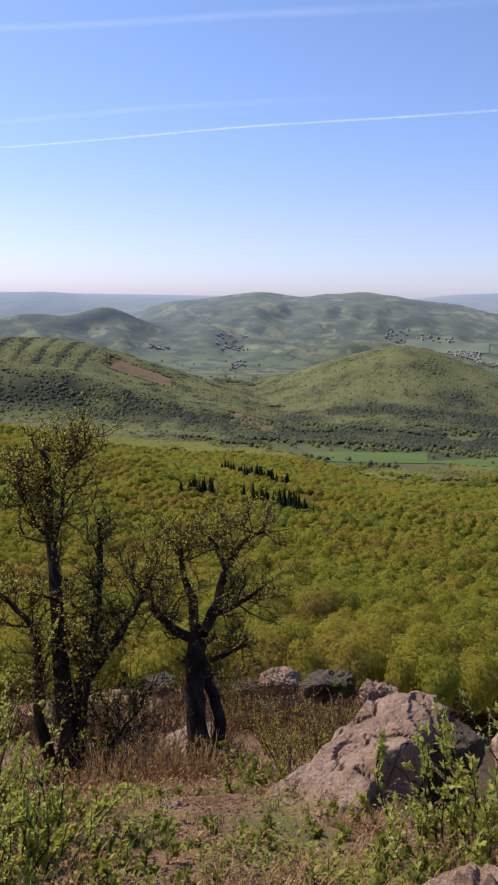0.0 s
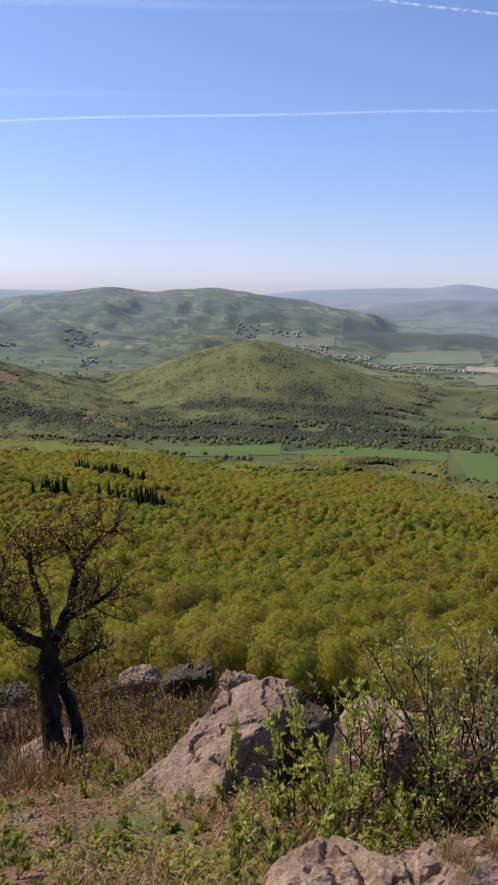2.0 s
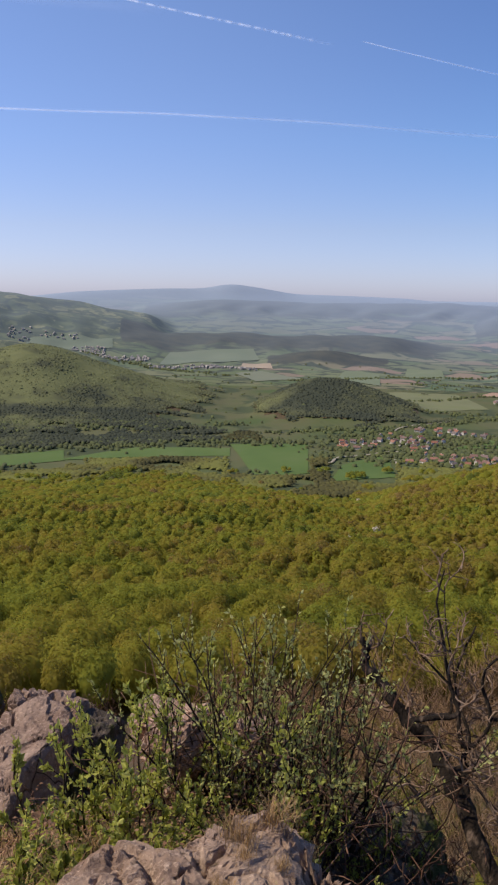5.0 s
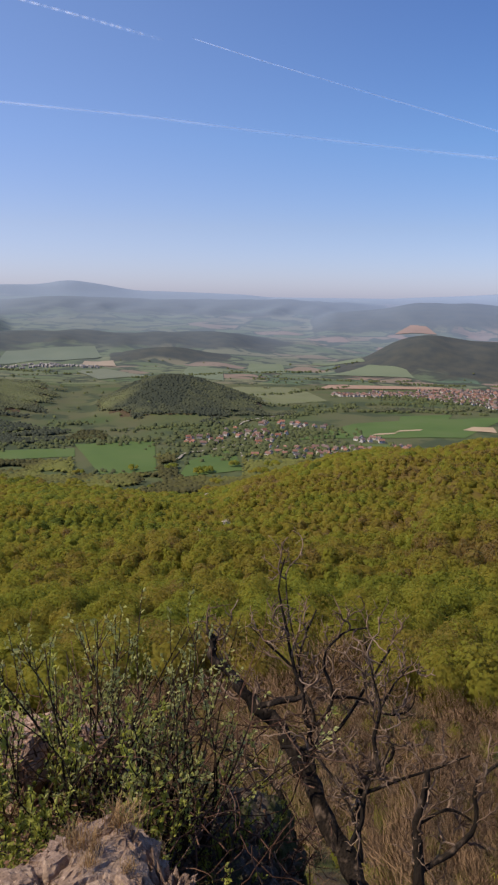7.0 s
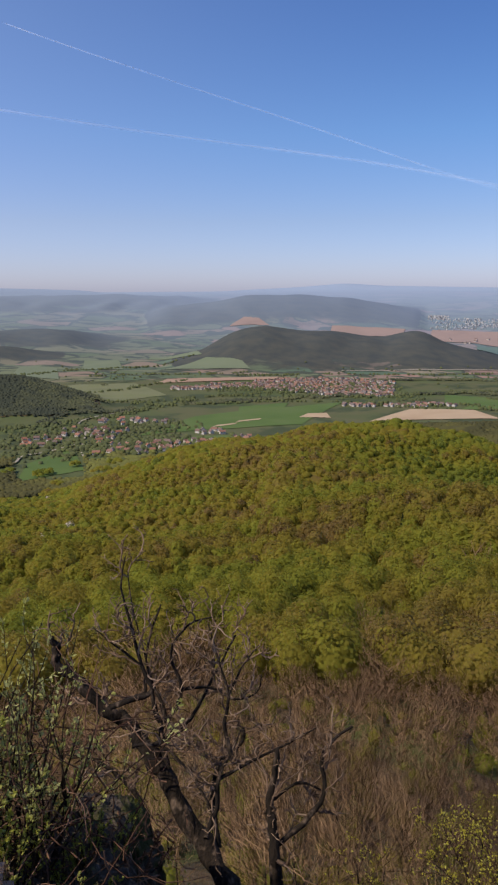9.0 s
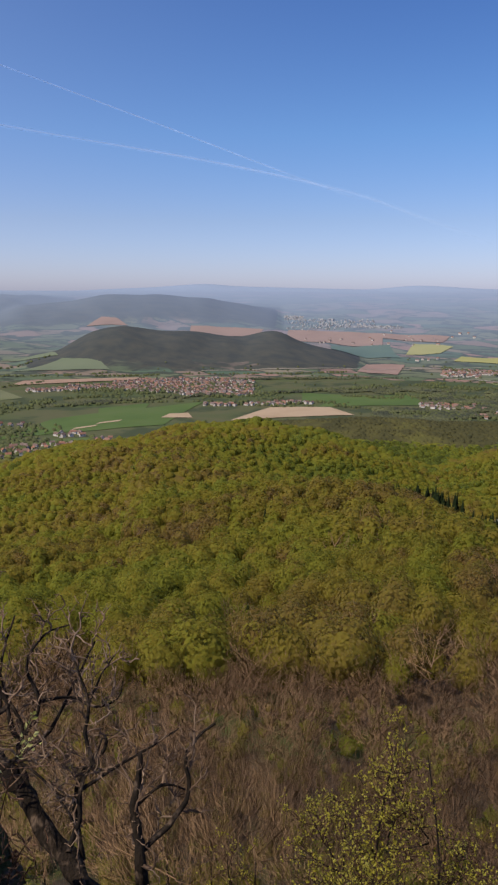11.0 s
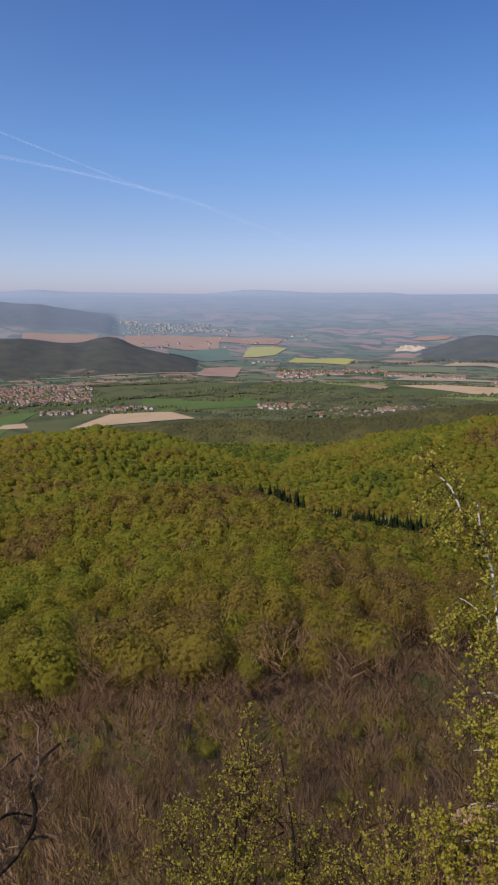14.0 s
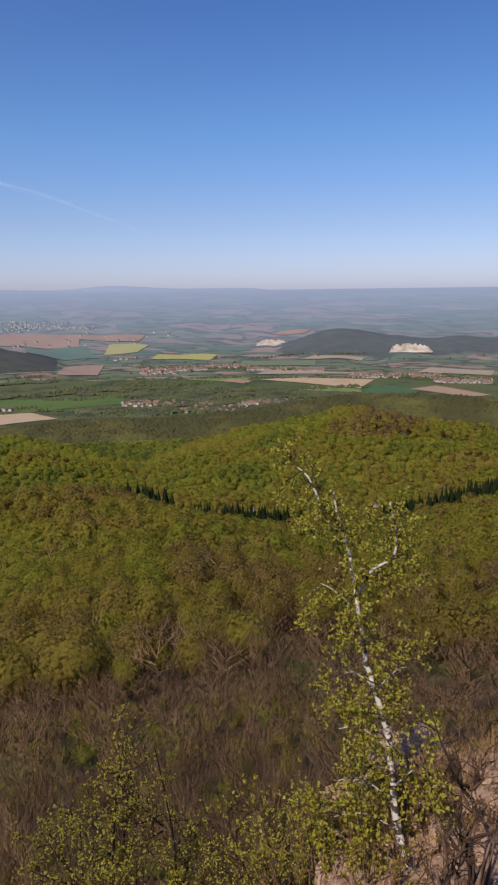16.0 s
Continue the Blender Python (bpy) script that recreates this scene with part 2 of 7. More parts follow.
# small swells of the slope: azimuth, distance, height, half-widths across (m) and along the view (m)
SWELLS = [(33, 1000, 84, 240, 300), (22, 1050, -31, 110, 200), (5, 1000, -9, 120, 200), (-66, 300, 6, 60, 50), (-38, 420, 10, 60, 90), (-28, 520, -8, 60, 120), (-52, 640, -14, 40, 70),
          (11, 2300, 12, 120, 200), (19.5, 2250, 10, 120, 200), (33, 1700, 26, 200, 110), (-2.5, 2050, 10, 115, 190)]


def slope_base(az, r):
    """The plain fall of the land from the ledge (left) and the cliff (right) to the valley floor."""
    lr = np.log1p(r)
    a = np.interp(lr, [math.log1p(p[0]) for p in LEDGE], [p[1] for p in LEDGE])
    b = np.interp(lr, [math.log1p(p[0]) for p in CLIFF], [p[1] for p in CLIFF])
    w = smooth(-12, -27, az)
    return a * (1 - w) + b * w, w


class Ridge:
    """A crest at one distance from the ledge, its height told by how high it stands in the view (azimuth, elevation)."""

    def __init__(self, way, front, back, crest, wood=0.0, drop=0.0, spur=0.0, seed=1, end=3.0):
        crest = sorted(crest)
        self.az, self.el = [k[0] for k in crest], [k[1] for k in crest]
        self.way = way if isinstance(way, (list, tuple)) else [(-180, way), (180, way)]
        self.front, self.back, self.wood, self.drop, self.spur, self.seed, self.end = front, back, wood, drop, spur, seed, end

    def distance(self, az):
        return np.interp(az, [k[0] for k in self.way], [k[1] for k in self.way])

    def parts(self, x, y, base):
        """The rise over the plain land at the crest, and the share of it at each place."""
        az, r = np.degrees(np.arctan2(-x, y)), np.hypot(x, y)
        far = self.distance(az)
        el = sum(np.interp(az + d, self.az, self.el) for d in (-0.7, -0.35, 0, 0.35, 0.7)) / 5
        top = EYE_Z + far * np.tan(np.radians(el)) - self.drop - base(az, far)
        end = smooth(self.az[0] - self.end, self.az[0], az) * smooth(self.az[-1] + self.end, self.az[-1], az)
        d = r - far
        g = np.exp(-0.5 * (d / np.where(d < 0, self.front, self.back)) ** 2)
        if self.spur:
            g = g * (1 + self.spur * 4 * g * (1 - g) * ripple(x, y, 190, self.seed))
        return top * end, g


# the wooded shoulder under the cliff, the crests beyond it, and the olive ridge behind them
SHOULDER = Ridge([(-90, 400), (-66, 385), (-58, 440), (-51, 520), (-44, 620)], 150, 62, [(-96, -16.0), (-90, -15.85), (-86.6, -16.7), (-82.4, -17.5), (-74.5, -18.3), (-71.4, -18.1), (-66.7, -17.7), (-61, -16.15), (-56.1, -15.35), (-51.2, -14.3), (-47.8, -13.5), (-44.4, -12.9), (-41, -12.9)], drop=5.5)
CREST = Ridge([(-90, 790), (-64, 840), (-46, 830), (-30, 860)], 150, 120, [(-96, -11.0), (-89.7, -10.4), (-84.7, -9.73), (-81.4, -9.4), (-78.8, -9.2), (-76.3, -9.86), (-74, -10.4), (-71, -10.85), (-67, -11.6), (-64.8, -12.2), (-62.7, -12.9), (-61, -12.4), (-57, -11.5), (-55, -11.0), (-51.5, -10.4), (-49, -10.07), (-45.6, -10.1), (-42.1, -10.5), (-38.8, -11.15), (-34, -11.9), (-29.5, -12.85), (-26, -13.8)], drop=5.5)
OLIVE = Ridge(1330, 90, 110, [(-96, -8.0), (-89.5, -7.95), (-83, -7.77), (-78, -7.94), (-73.8, -8.7), (-70, -9.2), (-66.5, -9.5), (-63, -9.65), (-60, -9.5), (-57.4, -9.5), (-54, -9.75), (-51, -10.0)], drop=6)
# across the valley: the striped hill with its lower spur, the round green hill, the dark knoll
STRIPED = Ridge([(8, 1750), (20, 1980), (32, 2100)], 200, 170, [(38, -3.4), (31.9, -3.23), (28.0, -3.35), (25.1, -3.83), (21.8, -4.98), (18.5, -6.02), (15.5, -7.05), (12.0, -8.18), (8.5, -9.37)], drop=5)
SPUR = Ridge([(14, 1600), (32, 1660)], 80, 60, [(38, -6.1), (32.0, -6.08), (28.0, -6.30), (24.0, -7.08), (19.7, -8.02), (14.6, -9.17)], drop=5)
GREEN_HILL = Ridge(2120, 230, 220, [(13.7, -7.45), (10.3, -6.02), (7.8, -4.98), (5.3, -4.07), (2.4, -3.49), (0.5, -3.8), (-2.9, -5.11), (-5.9, -5.91), (-9.0, -6.70), (-12.4, -7.32), (-15.8, -8.4)], drop=5, spur=0.05, seed=66)
KNOLL = Ridge(1880, 95, 100, [(-13.4, -8.42), (-15.1, -7.53), (-17.2, -6.37), (-19.3, -5.82), (-21.5, -5.94), (-24.0, -6.78), (-26.2, -7.60), (-27.5, -8.23)], drop=6)
NEAR_RIDGES = [SHOULDER, CREST, OLIVE, STRIPED, SPUR, GREEN_HILL, KNOLL]


def height(x, y):
    r = np.hypot(x, y)
    az = np.degrees(np.arctan2(-x, y))
    z, w = slope_base(az, r)
    z = z - 7.0 * smooth(-1.5, -8, az) * (1 - w) * smooth(5.6, 9.5, r) * smooth(70, 25, r)
    for haz, hr, hh, sx, sy in SWELLS:
        hx, hy = polar(haz, hr)
        c, s = math.cos(radians(haz)), math.sin(radians(haz))
        u, v = (x - hx) * c + (y - hy) * s, -(x - hx) * s + (y - hy) * c
        z = z + hh * np.exp(-0.5 * ((u / sx) ** 2 + (v / sy) ** 2)) * smooth(30, 130, r)
    # the foot of the slope lies lower where the fields reach up to it
    z = z - 16 * np.exp(-((az + 19.5) / 7.5) ** 2) * smooth(500, 1030, r) * smooth(1500, 1300, r)
    z = z + ripple(x, y, 90, 3) * (1.6 + 1.2 * smooth(420, 620, r) - 1.6 * smooth(1100, 1300, r)) * smooth(120, 400, r) * smooth(VALLEY + 2, VALLEY + 40, z)
    z = z + ripple(x, y, 210, 4) * (4.0 - 2.0 * smooth(1100, 1300, r)) * smooth(160, 380, r) * smooth(VALLEY + 2, VALLEY + 40, z)
    rise = 0
    for ridge in NEAR_RIDGES:
        top, g = ridge.parts(x, y, lambda a, q: slope_base(a, q)[0])
        rise = rise + np.maximum(top, 0) ** 2 * g ** 2
    z = z + np.sqrt(rise) * smooth(60, 220, r)
    z = np.where((r > 500) & (r < 2500), np.maximum(z, VALLEY + 0.3 * ripple(x, y, 140, 8)), z)
    z = z + ripple(x, y, 3.2, 5) * 0.06 * smooth(1.0, 4, r) + ripple(x, y, 1.1, 6) * 0.03
    z = z + ripple(x, y, 9, 7) * 0.4 * smooth(10, 30, r) * smooth(1300, 900, r)
    behind = smooth(95, 140, np.abs(az + 28))
    z = z * (1 - behind) + behind * (0.3 + 0.05 * np.minimum(r, 400))
    # the far plain is lifted to meet the horizon as the camera sees it
    return z + smooth(2600, 4900, r) * (268 + 0 * r) * smooth(2600, 4900, r) ** 0.35


def link(name, verts, faces, mat, parent=None, shade=False):
    me = bpy.data.meshes.new(name)
    if isinstance(verts, np.ndarray) and isinstance(faces, np.ndarray):
        n, k = faces.shape
        me.vertices.add(len(verts))
        me.vertices.foreach_set("co", np.ascontiguousarray(verts, dtype=np.float32).ravel())
        me.loops.add(n * k)
        me.loops.foreach_set("vertex_index", np.ascontiguousarray(faces, dtype=np.int32).ravel())
        me.polygons.add(n)
        me.polygons.foreach_set("loop_start", np.arange(0, n * k, k, dtype=np.int32))
        me.update(calc_edges=True)
    else:
        me.from_pydata([tuple(v) for v in verts], [], faces)
    for m in (mat if isinstance(mat, (list, tuple)) else [mat]):
        me.materials.append(m)
    if shade:
        me.polygons.foreach_set("use_smooth", np.ones(len(me.polygons), dtype=bool))
    ob = new(name, me)
    if parent is not None:
        ob.parent = parent
    return ob


def land_sheet(azs, rs, lift=0.0, fn=height):
    A, R = np.meshgrid(np.radians(azs), rs, indexing="ij")
    X, Y = -np.sin(A) * R, np.cos(A) * R
    Z = fn(X, Y) + lift
    n, m = X.shape
    v = np.stack([X, Y, Z], -1).reshape(-1, 3)
    i, j = np.meshgrid(np.arange(n - 1), np.arange(m - 1), indexing="ij")
    q = (i * m + j).ravel()
    f = np.stack([q, q + 1, q + m + 1, q + m], 1)
    return v, f


azs = np.concatenate([np.arange(-98, 40.01, 0.4), np.arange(44, 262.1, 4), [262.0]])
rs = np.concatenate([np.linspace(0.002, 8, 60), np.geomspace(8.15, 2600, 230), np.linspace(2640, 4900, 40)])
gv, gf = land_sheet(azs, rs)
gv[:, 2] -= 30 * smooth(2420, 2560, np.hypot(gv[:, 0], gv[:, 1]))
ground = link("ground", gv, gf, [M_SOIL, M_FLOOR, M_VALLEY], shade=True)
fr = np.hypot(*gv[gf].mean(1)[:, :2].T)
fz = gv[gf].mean(1)[:, 2]
slot = np.where(fr < 26, 0, np.where((fz > VALLEY + 10) & (fr < 2600), 1, 2)).astype(np.int32)
ground.data.polygons.foreach_set("material_index", slot)
tagged(ground, "stony ledge, wooded slopes and the wide green valley floor", "ground", kind="structure")

# ---- woods ----
def ico(sub=1):
    bm = bmesh.new()
    bmesh.ops.create_icosphere(bm, subdivisions=sub, radius=1.0)
    v = np.array([p.co[:] for p in bm.verts])
    f = np.array([[p.index for p in q.verts] for q in bm.faces])
    bm.free()
    return v, f


def quads_to_mesh(centres, normals, sizes, rng, ratio=0.8, spread=0.34):
    """Small leaf clumps: one crooked quad at each centre, facing roughly along its normal."""
    n = len(centres)
    nrm = normals + rng.normal(0, spread, (n, 3))
    nrm /= np.linalg.norm(nrm, axis=1)[:, None]
    t = np.cross(nrm, rng.normal(0, 1, (n, 3)))
    t /= np.linalg.norm(t, axis=1)[:, None]
    b = np.cross(nrm, t)
    s = sizes[:, None]
    bend = nrm * s * 0.25
    v = np.stack([centres - t * s - bend, centres - b * s * ratio, centres + t * s - bend, centres + b * s * ratio], 1).reshape(-1, 3)
    f = np.arange(4 * n).reshape(n, 4)
    return v, f


def leafy_crown(seed, n, size, lobes=8, heart=2):
    """Unit crown (about 1 in radius, 1.7 high, base at 0): rising leaf masses of loose clumps round a hidden heart."""
    rng = np.random.RandomState(seed)
    turn = rng.uniform(0, math.tau, lobes)
    high = rng.uniform(0.0, 1.0, lobes)
    out = np.sqrt(1 - (high * 0.92) ** 2) * rng.uniform(0.45, 0.68, lobes)
    cs = np.stack([np.cos(turn) * out, np.sin(turn) * out, 0.55 * high * rng.uniform(0.7, 1.15, lobes)], 1)
    rad = rng.uniform(0.30, 0.48, lobes)

    def skin(d):
        along = d @ cs.T
        gap = rad[None] ** 2 - ((cs ** 2).sum(1)[None] - along ** 2)
        hit = np.where(gap > 0, along + np.sqrt(np.maximum(gap, 0)), 0.5)
        return 0.75 * np.maximum(hit.max(1), 0.5) + 0.25 * 0.8

    def facing(d, p):
        """Between the nearest leaf mass's own roundness and that of the whole crown."""
        k = np.argmin(((p[:, None] - cs[None]) ** 2).sum(2) - rad[None] ** 2, axis=1)
        own = p - cs[k]
        own /= np.linalg.norm(own, axis=1)[:, None] + 1e-6
        return 0.5 * own + 0.8 * d
    hv, hf = ico(heart)
    p = hv * (skin(hv) * rng.uniform(0.84, 0.95, len(hv)))[:, None]
    nrm = facing(hv, p)
    hf = hf[p[hf].mean(1)[:, 2] > -0.25]
    f = np.concatenate([hf, hf[:, 2:]], 1)
    d = rng.normal(0, 1, (n, 3)) + np.array([0, 0, 0.6])
    d /= np.linalg.norm(d, axis=1)[:, None]
    c = d * (skin(d) * rng.uniform(0.91, 1.06, n))[:, None]
    c[:, 2] += rng.uniform(-0.03, 0.12, n) * (c[:, 2] > 0)
    q, qf = quads_to_mesh(c, facing(d, c), rng.uniform(0.5, 1.3, n) * size, rng, 0.8, 0.24)
    nrm = np.concatenate([nrm, np.repeat(facing(d, c) + rng.normal(0, 0.17, (n, 3)), 4, axis=0)])
    v = np.concatenate([p, q]) * np.array([1, 1, 1.15]) + np.array([0, 0, 0.62])
    return v, np.concatenate([f, qf + len(p)]), nrm / np.linalg.norm(nrm, axis=1)[:, None]


def lump_crown(seed, sub=1):
    rng = np.random.RandomState(seed)
    v, f = ico(sub)
    v = v * rng.uniform(0.75, 1.2, (len(v), 1)) * np.array([1, 1, 0.8]) + np.array([0, 0, 0.7])
    keep = v[f].mean(1)[:, 2] > 0.34
    f = f[keep]
    return v, np.concatenate([f, f[:, 2:]], 1)


def bare_crown(seed, n, width):
    """Leafless crown: a stem, forked limbs and many thin rising twigs, as narrow strips."""
    rng = np.random.RandomState(seed)
    start, end, w = [], [], []
    start.append((0, 0, -0.3)), end.append((0, 0, 1.0)), w.append(width * 3.2)
    tips = []
    for _ in range(18):
        a, z = rng.uniform(0, math.tau), rng.uniform(0.3, 0.95)
        p = np.array((0, 0, z))
        out = 0.75 * math.sqrt(max(0.05, 1 - (z - 0.45) ** 2))
        q = p + np.array((math.cos(a) * out, math.sin(a) * out, rng.uniform(0.3, 0.65)))
        start.append(p), end.append(q), w.append(width * 1.7), tips.append((p, q))
    for _ in range(n):
        p, q = tips[rng.randint(len(tips))]
        k = rng.uniform(0.3, 1.0)
        s = p + (q - p) * k + rng.normal(0, 0.07, 3)
        d = s - np.array((0, 0, 0.25))
        d = d / np.linalg.norm(d) + np.array((0, 0, 0.3)) + rng.normal(0, 0.5, 3)
        e = s + d * rng.uniform(0.05, 0.15)
        start.append(s), end.append(e), w.append(width * rng.uniform(0.5, 1.0))
    s, e, w = np.array(start, float), np.array(end, float), np.array(w)[:, None]
    d = e - s
    side = np.cross(d, rng.normal(0, 1, d.shape))
    side /= np.linalg.norm(side, axis=1)[:, None]
    v = np.stack([s - side * w, s + side * w, e + side * w * 0.35, e - side * w * 0.35], 1).reshape(-1, 3)
    return v, np.arange(len(v)).reshape(-1, 4)


def conifer_crown(seed):
    rng = np.random.RandomState(seed)
    v, f = [], []
    for k in range(7):
        z0, rad = 0.25 + k * 0.36, 0.95 * (1 - k / 7.6)
        n = 9
        base = len(v)
        v.append((0, 0, z0 + 0.75))
        for i in range(2 * n):
            a = math.tau * i / (2 * n) + rng.uniform(-0.1, 0.1)
            rr = rad * (rng.uniform(0.85, 1.15) if i % 2 else 0.55)
            v.append((math.cos(a) * rr, math.sin(a) * rr, z0 - (0.08 if i % 2 else -0.1)))
        for i in range(2 * n):
            f.append((base, base + 1 + i, base + 1 + (i + 1) % (2 * n), base + 1 + (i + 1) % (2 * n)))
    return np.array(v), np.array(f)


def planted(name, templates, pos, scale, tints, mat, label, category, rng, soft=0.0):
    """One object of many plants: templates set at pos, with widths and heights in scale (n, 2)."""
    which = rng.randint(0, len(templates), len(pos))
    alln = []
    turn = rng.uniform(0, math.tau, len(pos))
    allv, allf, allt, base = [], [], [], 0
    for k, template in enumerate(templates):
        tv, tf = template[:2]
        m = which == k
        if not m.any():
            continue
        c, s = np.cos(turn[m])[:, None], np.sin(turn[m])[:, None]
        x = tv[None, :, 0] * scale[m, :1]
        y = tv[None, :, 1] * scale[m, :1]
        z = tv[None, :, 2] * scale[m, 1:]
        v = np.stack([x * c - y * s, x * s + y * c, z], -1) + pos[m][:, None, :]
        n = m.sum()
        f = tf[None] + (np.arange(n) * len(tv))[:, None, None] + base
        base += n * len(tv)
        allv.append(v.reshape(-1, 3)), allf.append(f.reshape(-1, tf.shape[1]))
        allt.append(np.repeat(tints[m], len(tv)))
        if soft:
            # leaves shade as the rounded crown that they make up
            nv = tv - np.array([0, 0, 0.35])
            nv = nv / np.linalg.norm(nv, axis=1)[:, None] + np.array([0, 0, soft]) + rng.normal(0, 0.22, nv.shape)
            if len(template) > 2:
                nv = template[2] + np.array([0, 0, soft]) + rng.normal(0, 0.12, nv.shape)
            nv = nv / np.linalg.norm(nv, axis=1)[:, None]
            alln.append(np.stack([nv[None, :, 0] * c - nv[None, :, 1] * s, nv[None, :, 0] * s + nv[None, :, 1] * c, np.broadcast_to(nv[None, :, 2], (n, len(tv)))], -1).reshape(-1, 3))
    v, f, t = np.concatenate(allv), np.concatenate(allf), np.concatenate(allt)
    tri = f[:, 2] == f[:, 3]
    if tri.all():
        f = f[:, :3]
    elif tri.any():
        # a three-cornered face keeps its last corner twice only as a tiny split
        me = bpy.data.meshes.new(name)
        loops = np.concatenate([f[~tri].ravel(), f[tri][:, :3].ravel()])
        starts = np.concatenate([np.arange((~tri).sum()) * 4, (~tri).sum() * 4 + np.arange(tri.sum()) * 3])
        me.vertices.add(len(v))
        me.vertices.foreach_set("co", v.astype(np.float32).ravel())
        me.loops.add(len(loops))
        me.loops.foreach_set("vertex_index", loops.astype(np.int32))
        me.polygons.add(len(starts))
        me.polygons.foreach_set("loop_start", starts.astype(np.int32))
        me.update(calc_edges=True)
        me.materials.append(mat)
        ob = new(name, me)
        f = None
    if f is not None:
        ob = link(name, v, f, mat)
    ob.data.polygons.foreach_set("use_smooth", np.ones(len(ob.data.polygons), dtype=bool))
    ob.data.attributes.new("tint", "FLOAT", "POINT").data.foreach_set("value", t.astype(np.float32))
    if soft:
        ob.data.attributes.new("custom_normal", "FLOAT_VECTOR", "POINT").data.foreach_set("vector", np.concatenate(alln).astype(np.float32).ravel())
    return tagged(ob, label, category, kind="stuff")


def scatter(az0, az1, r0, r1, spacing, rng, jitter=0.45):
    """Points about spacing apart in a stretch of the land, with their azimuth and distance."""
    x0, x1, y0, y1 = -r1, r1, -r1, r1
    gx, gy = np.meshgrid(np.arange(x0, x1, spacing), np.arange(y0, y1, spacing * 0.87))
    gx = gx + (np.arange(gx.shape[0]) % 2)[:, None] * spacing * 0.5
    x = (gx + rng.uniform(-jitter, jitter, gx.shape) * spacing).ravel()
    y = (gy + rng.uniform(-jitter, jitter, gx.shape) * spacing).ravel()
    r, az = np.hypot(x, y), np.degrees(np.arctan2(-x, y))
    m = (r > r0) & (r < r1) & (az > az0) & (az < az1)
    return x[m], y[m], r[m], az[m]


rng = np.random.RandomState(11)
AZ0, AZ1 = -93.0, 36.0


def bare_share(x, y, r, az):
    """How much of the wood is still leafless: below the cliff, and in patches on the right-hand ridge."""
    wide = smooth(-58, -76, az)
    near = smooth(-14, -32, az) * (1 - smooth(90 + 35 * wide, 160 + 80 * wide, r + (22 + 22 * wide) * ripple(x, y, 60, 21)))
    patch = 0.42 * smooth(0.1, 0.6, ripple(x, y, 75, 22)) * smooth(-46, -58, az) * smooth(430, 330, r)
    top = 0.45 * smooth(-73, -83, az) * smooth(640, 720, r) * smooth(0.0, 0.4, ripple(x, y, 140, 25) + 0.35)
    return np.clip(np.maximum(np.maximum(near, patch), top), 0, 1)


# rows of conifers: from and to (azimuth, distance), half-width, trees a row
CONIFERS = [((-60.0, 455), (-62.4, 442), 4, 34), ((-62.4, 440), (-64.8, 430), 4, 40), ((-66.4, 424), (-70.5, 424), 5, 60), ((-69.5, 424), (-75.2, 424), 5, 130), ((-81.5, 436), (-91, 442), 5, 130),
            ((15.6, 960), (13.6, 765), 9, 30), ((13.6, 760), (10.8, 725), 8, 40), ((18.6, 580), (16.0, 560), 6, 16), ((13.6, 566), (8.8, 532), 6, 34), ((4.4, 770), (2.9, 780), 4, 8),
            ((-22.0, 524), (-23.4, 536), 4, 10), ((-50.2, 328), (-50.4, 330), 2, 2), ((-48.7, 167), (-48.8, 168), 1, 1), ((6.9, 263), (6.7, 262), 1, 2), ((4.8, 280), (5.0, 281), 1, 2), ((3.3, 452), (2.5, 448), 3, 5)]


def conifer_share(x, y):
    best = np.zeros_like(x)
    for start, end, wide, n in CONIFERS:
        (ax, ay), (bx, by) = polar(*start), polar(*end)
        k = np.clip(((x - ax) * (bx - ax) + (y - ay) * (by - ay)) / ((bx - ax) ** 2 + (by - ay) ** 2), 0, 1)
        gone = np.hypot(x - ax - k * (bx - ax), y - ay - k * (by - ay))
        best = np.maximum(best, np.exp(-(gone / (wide * 0.8)) ** 2))
    return best


def wood_tint(x, y, r, az, rng):
    """Low is brown and budding, high is dark green; the middle is fresh yellow-green."""
    crown_top = smooth(-73, -81, az) * smooth(660, 720, r) * smooth(-0.35, 0.3, ripple(x, y, 140, 25))
    brown = smooth(-0.1, 0.6, ripple(x, y, 75, 22)) * smooth(-34, -55, az) * smooth(520, 330, r)
    t = 0.49 + 0.15 * ripple(x, y, 55, 31) + 0.14 * ripple(x, y, 230, 32) + rng.normal(0, 0.105, len(x)) - 0.24 * (rng.uniform(size=len(x)) < 0.08) + 0.26 * (rng.uniform(size=len(x)) < 0.05) - 0.20 * brown - 0.34 * crown_top
    dark = smooth(0.55, 0.9, ripple(x, y, 120, 33)) * smooth(420, 620, r)
    fresh = smooth(-45, -52, az) * smooth(-62, -56, az) * smooth(560, 620, r)
    t = t - 0.02 * smooth(-10, -50, az) * smooth(700, 200, r) + 0.05 * smooth(300, 800, r) + 0.2 * dark + 0.2 * fresh + 0.36 * smooth(1020, 1100, r) * smooth(-48, -55, az)
    t = t + 0.05 * smooth(-32, -15, az)
    t = t - 0.13 * smooth(430, 520, r) * smooth(900, 780, r) * smooth(-50, -44, az) * smooth(-18, -28, az)
    return np.clip(t, 0.02, 0.72 + 0.26 * smooth(350, 600, r))


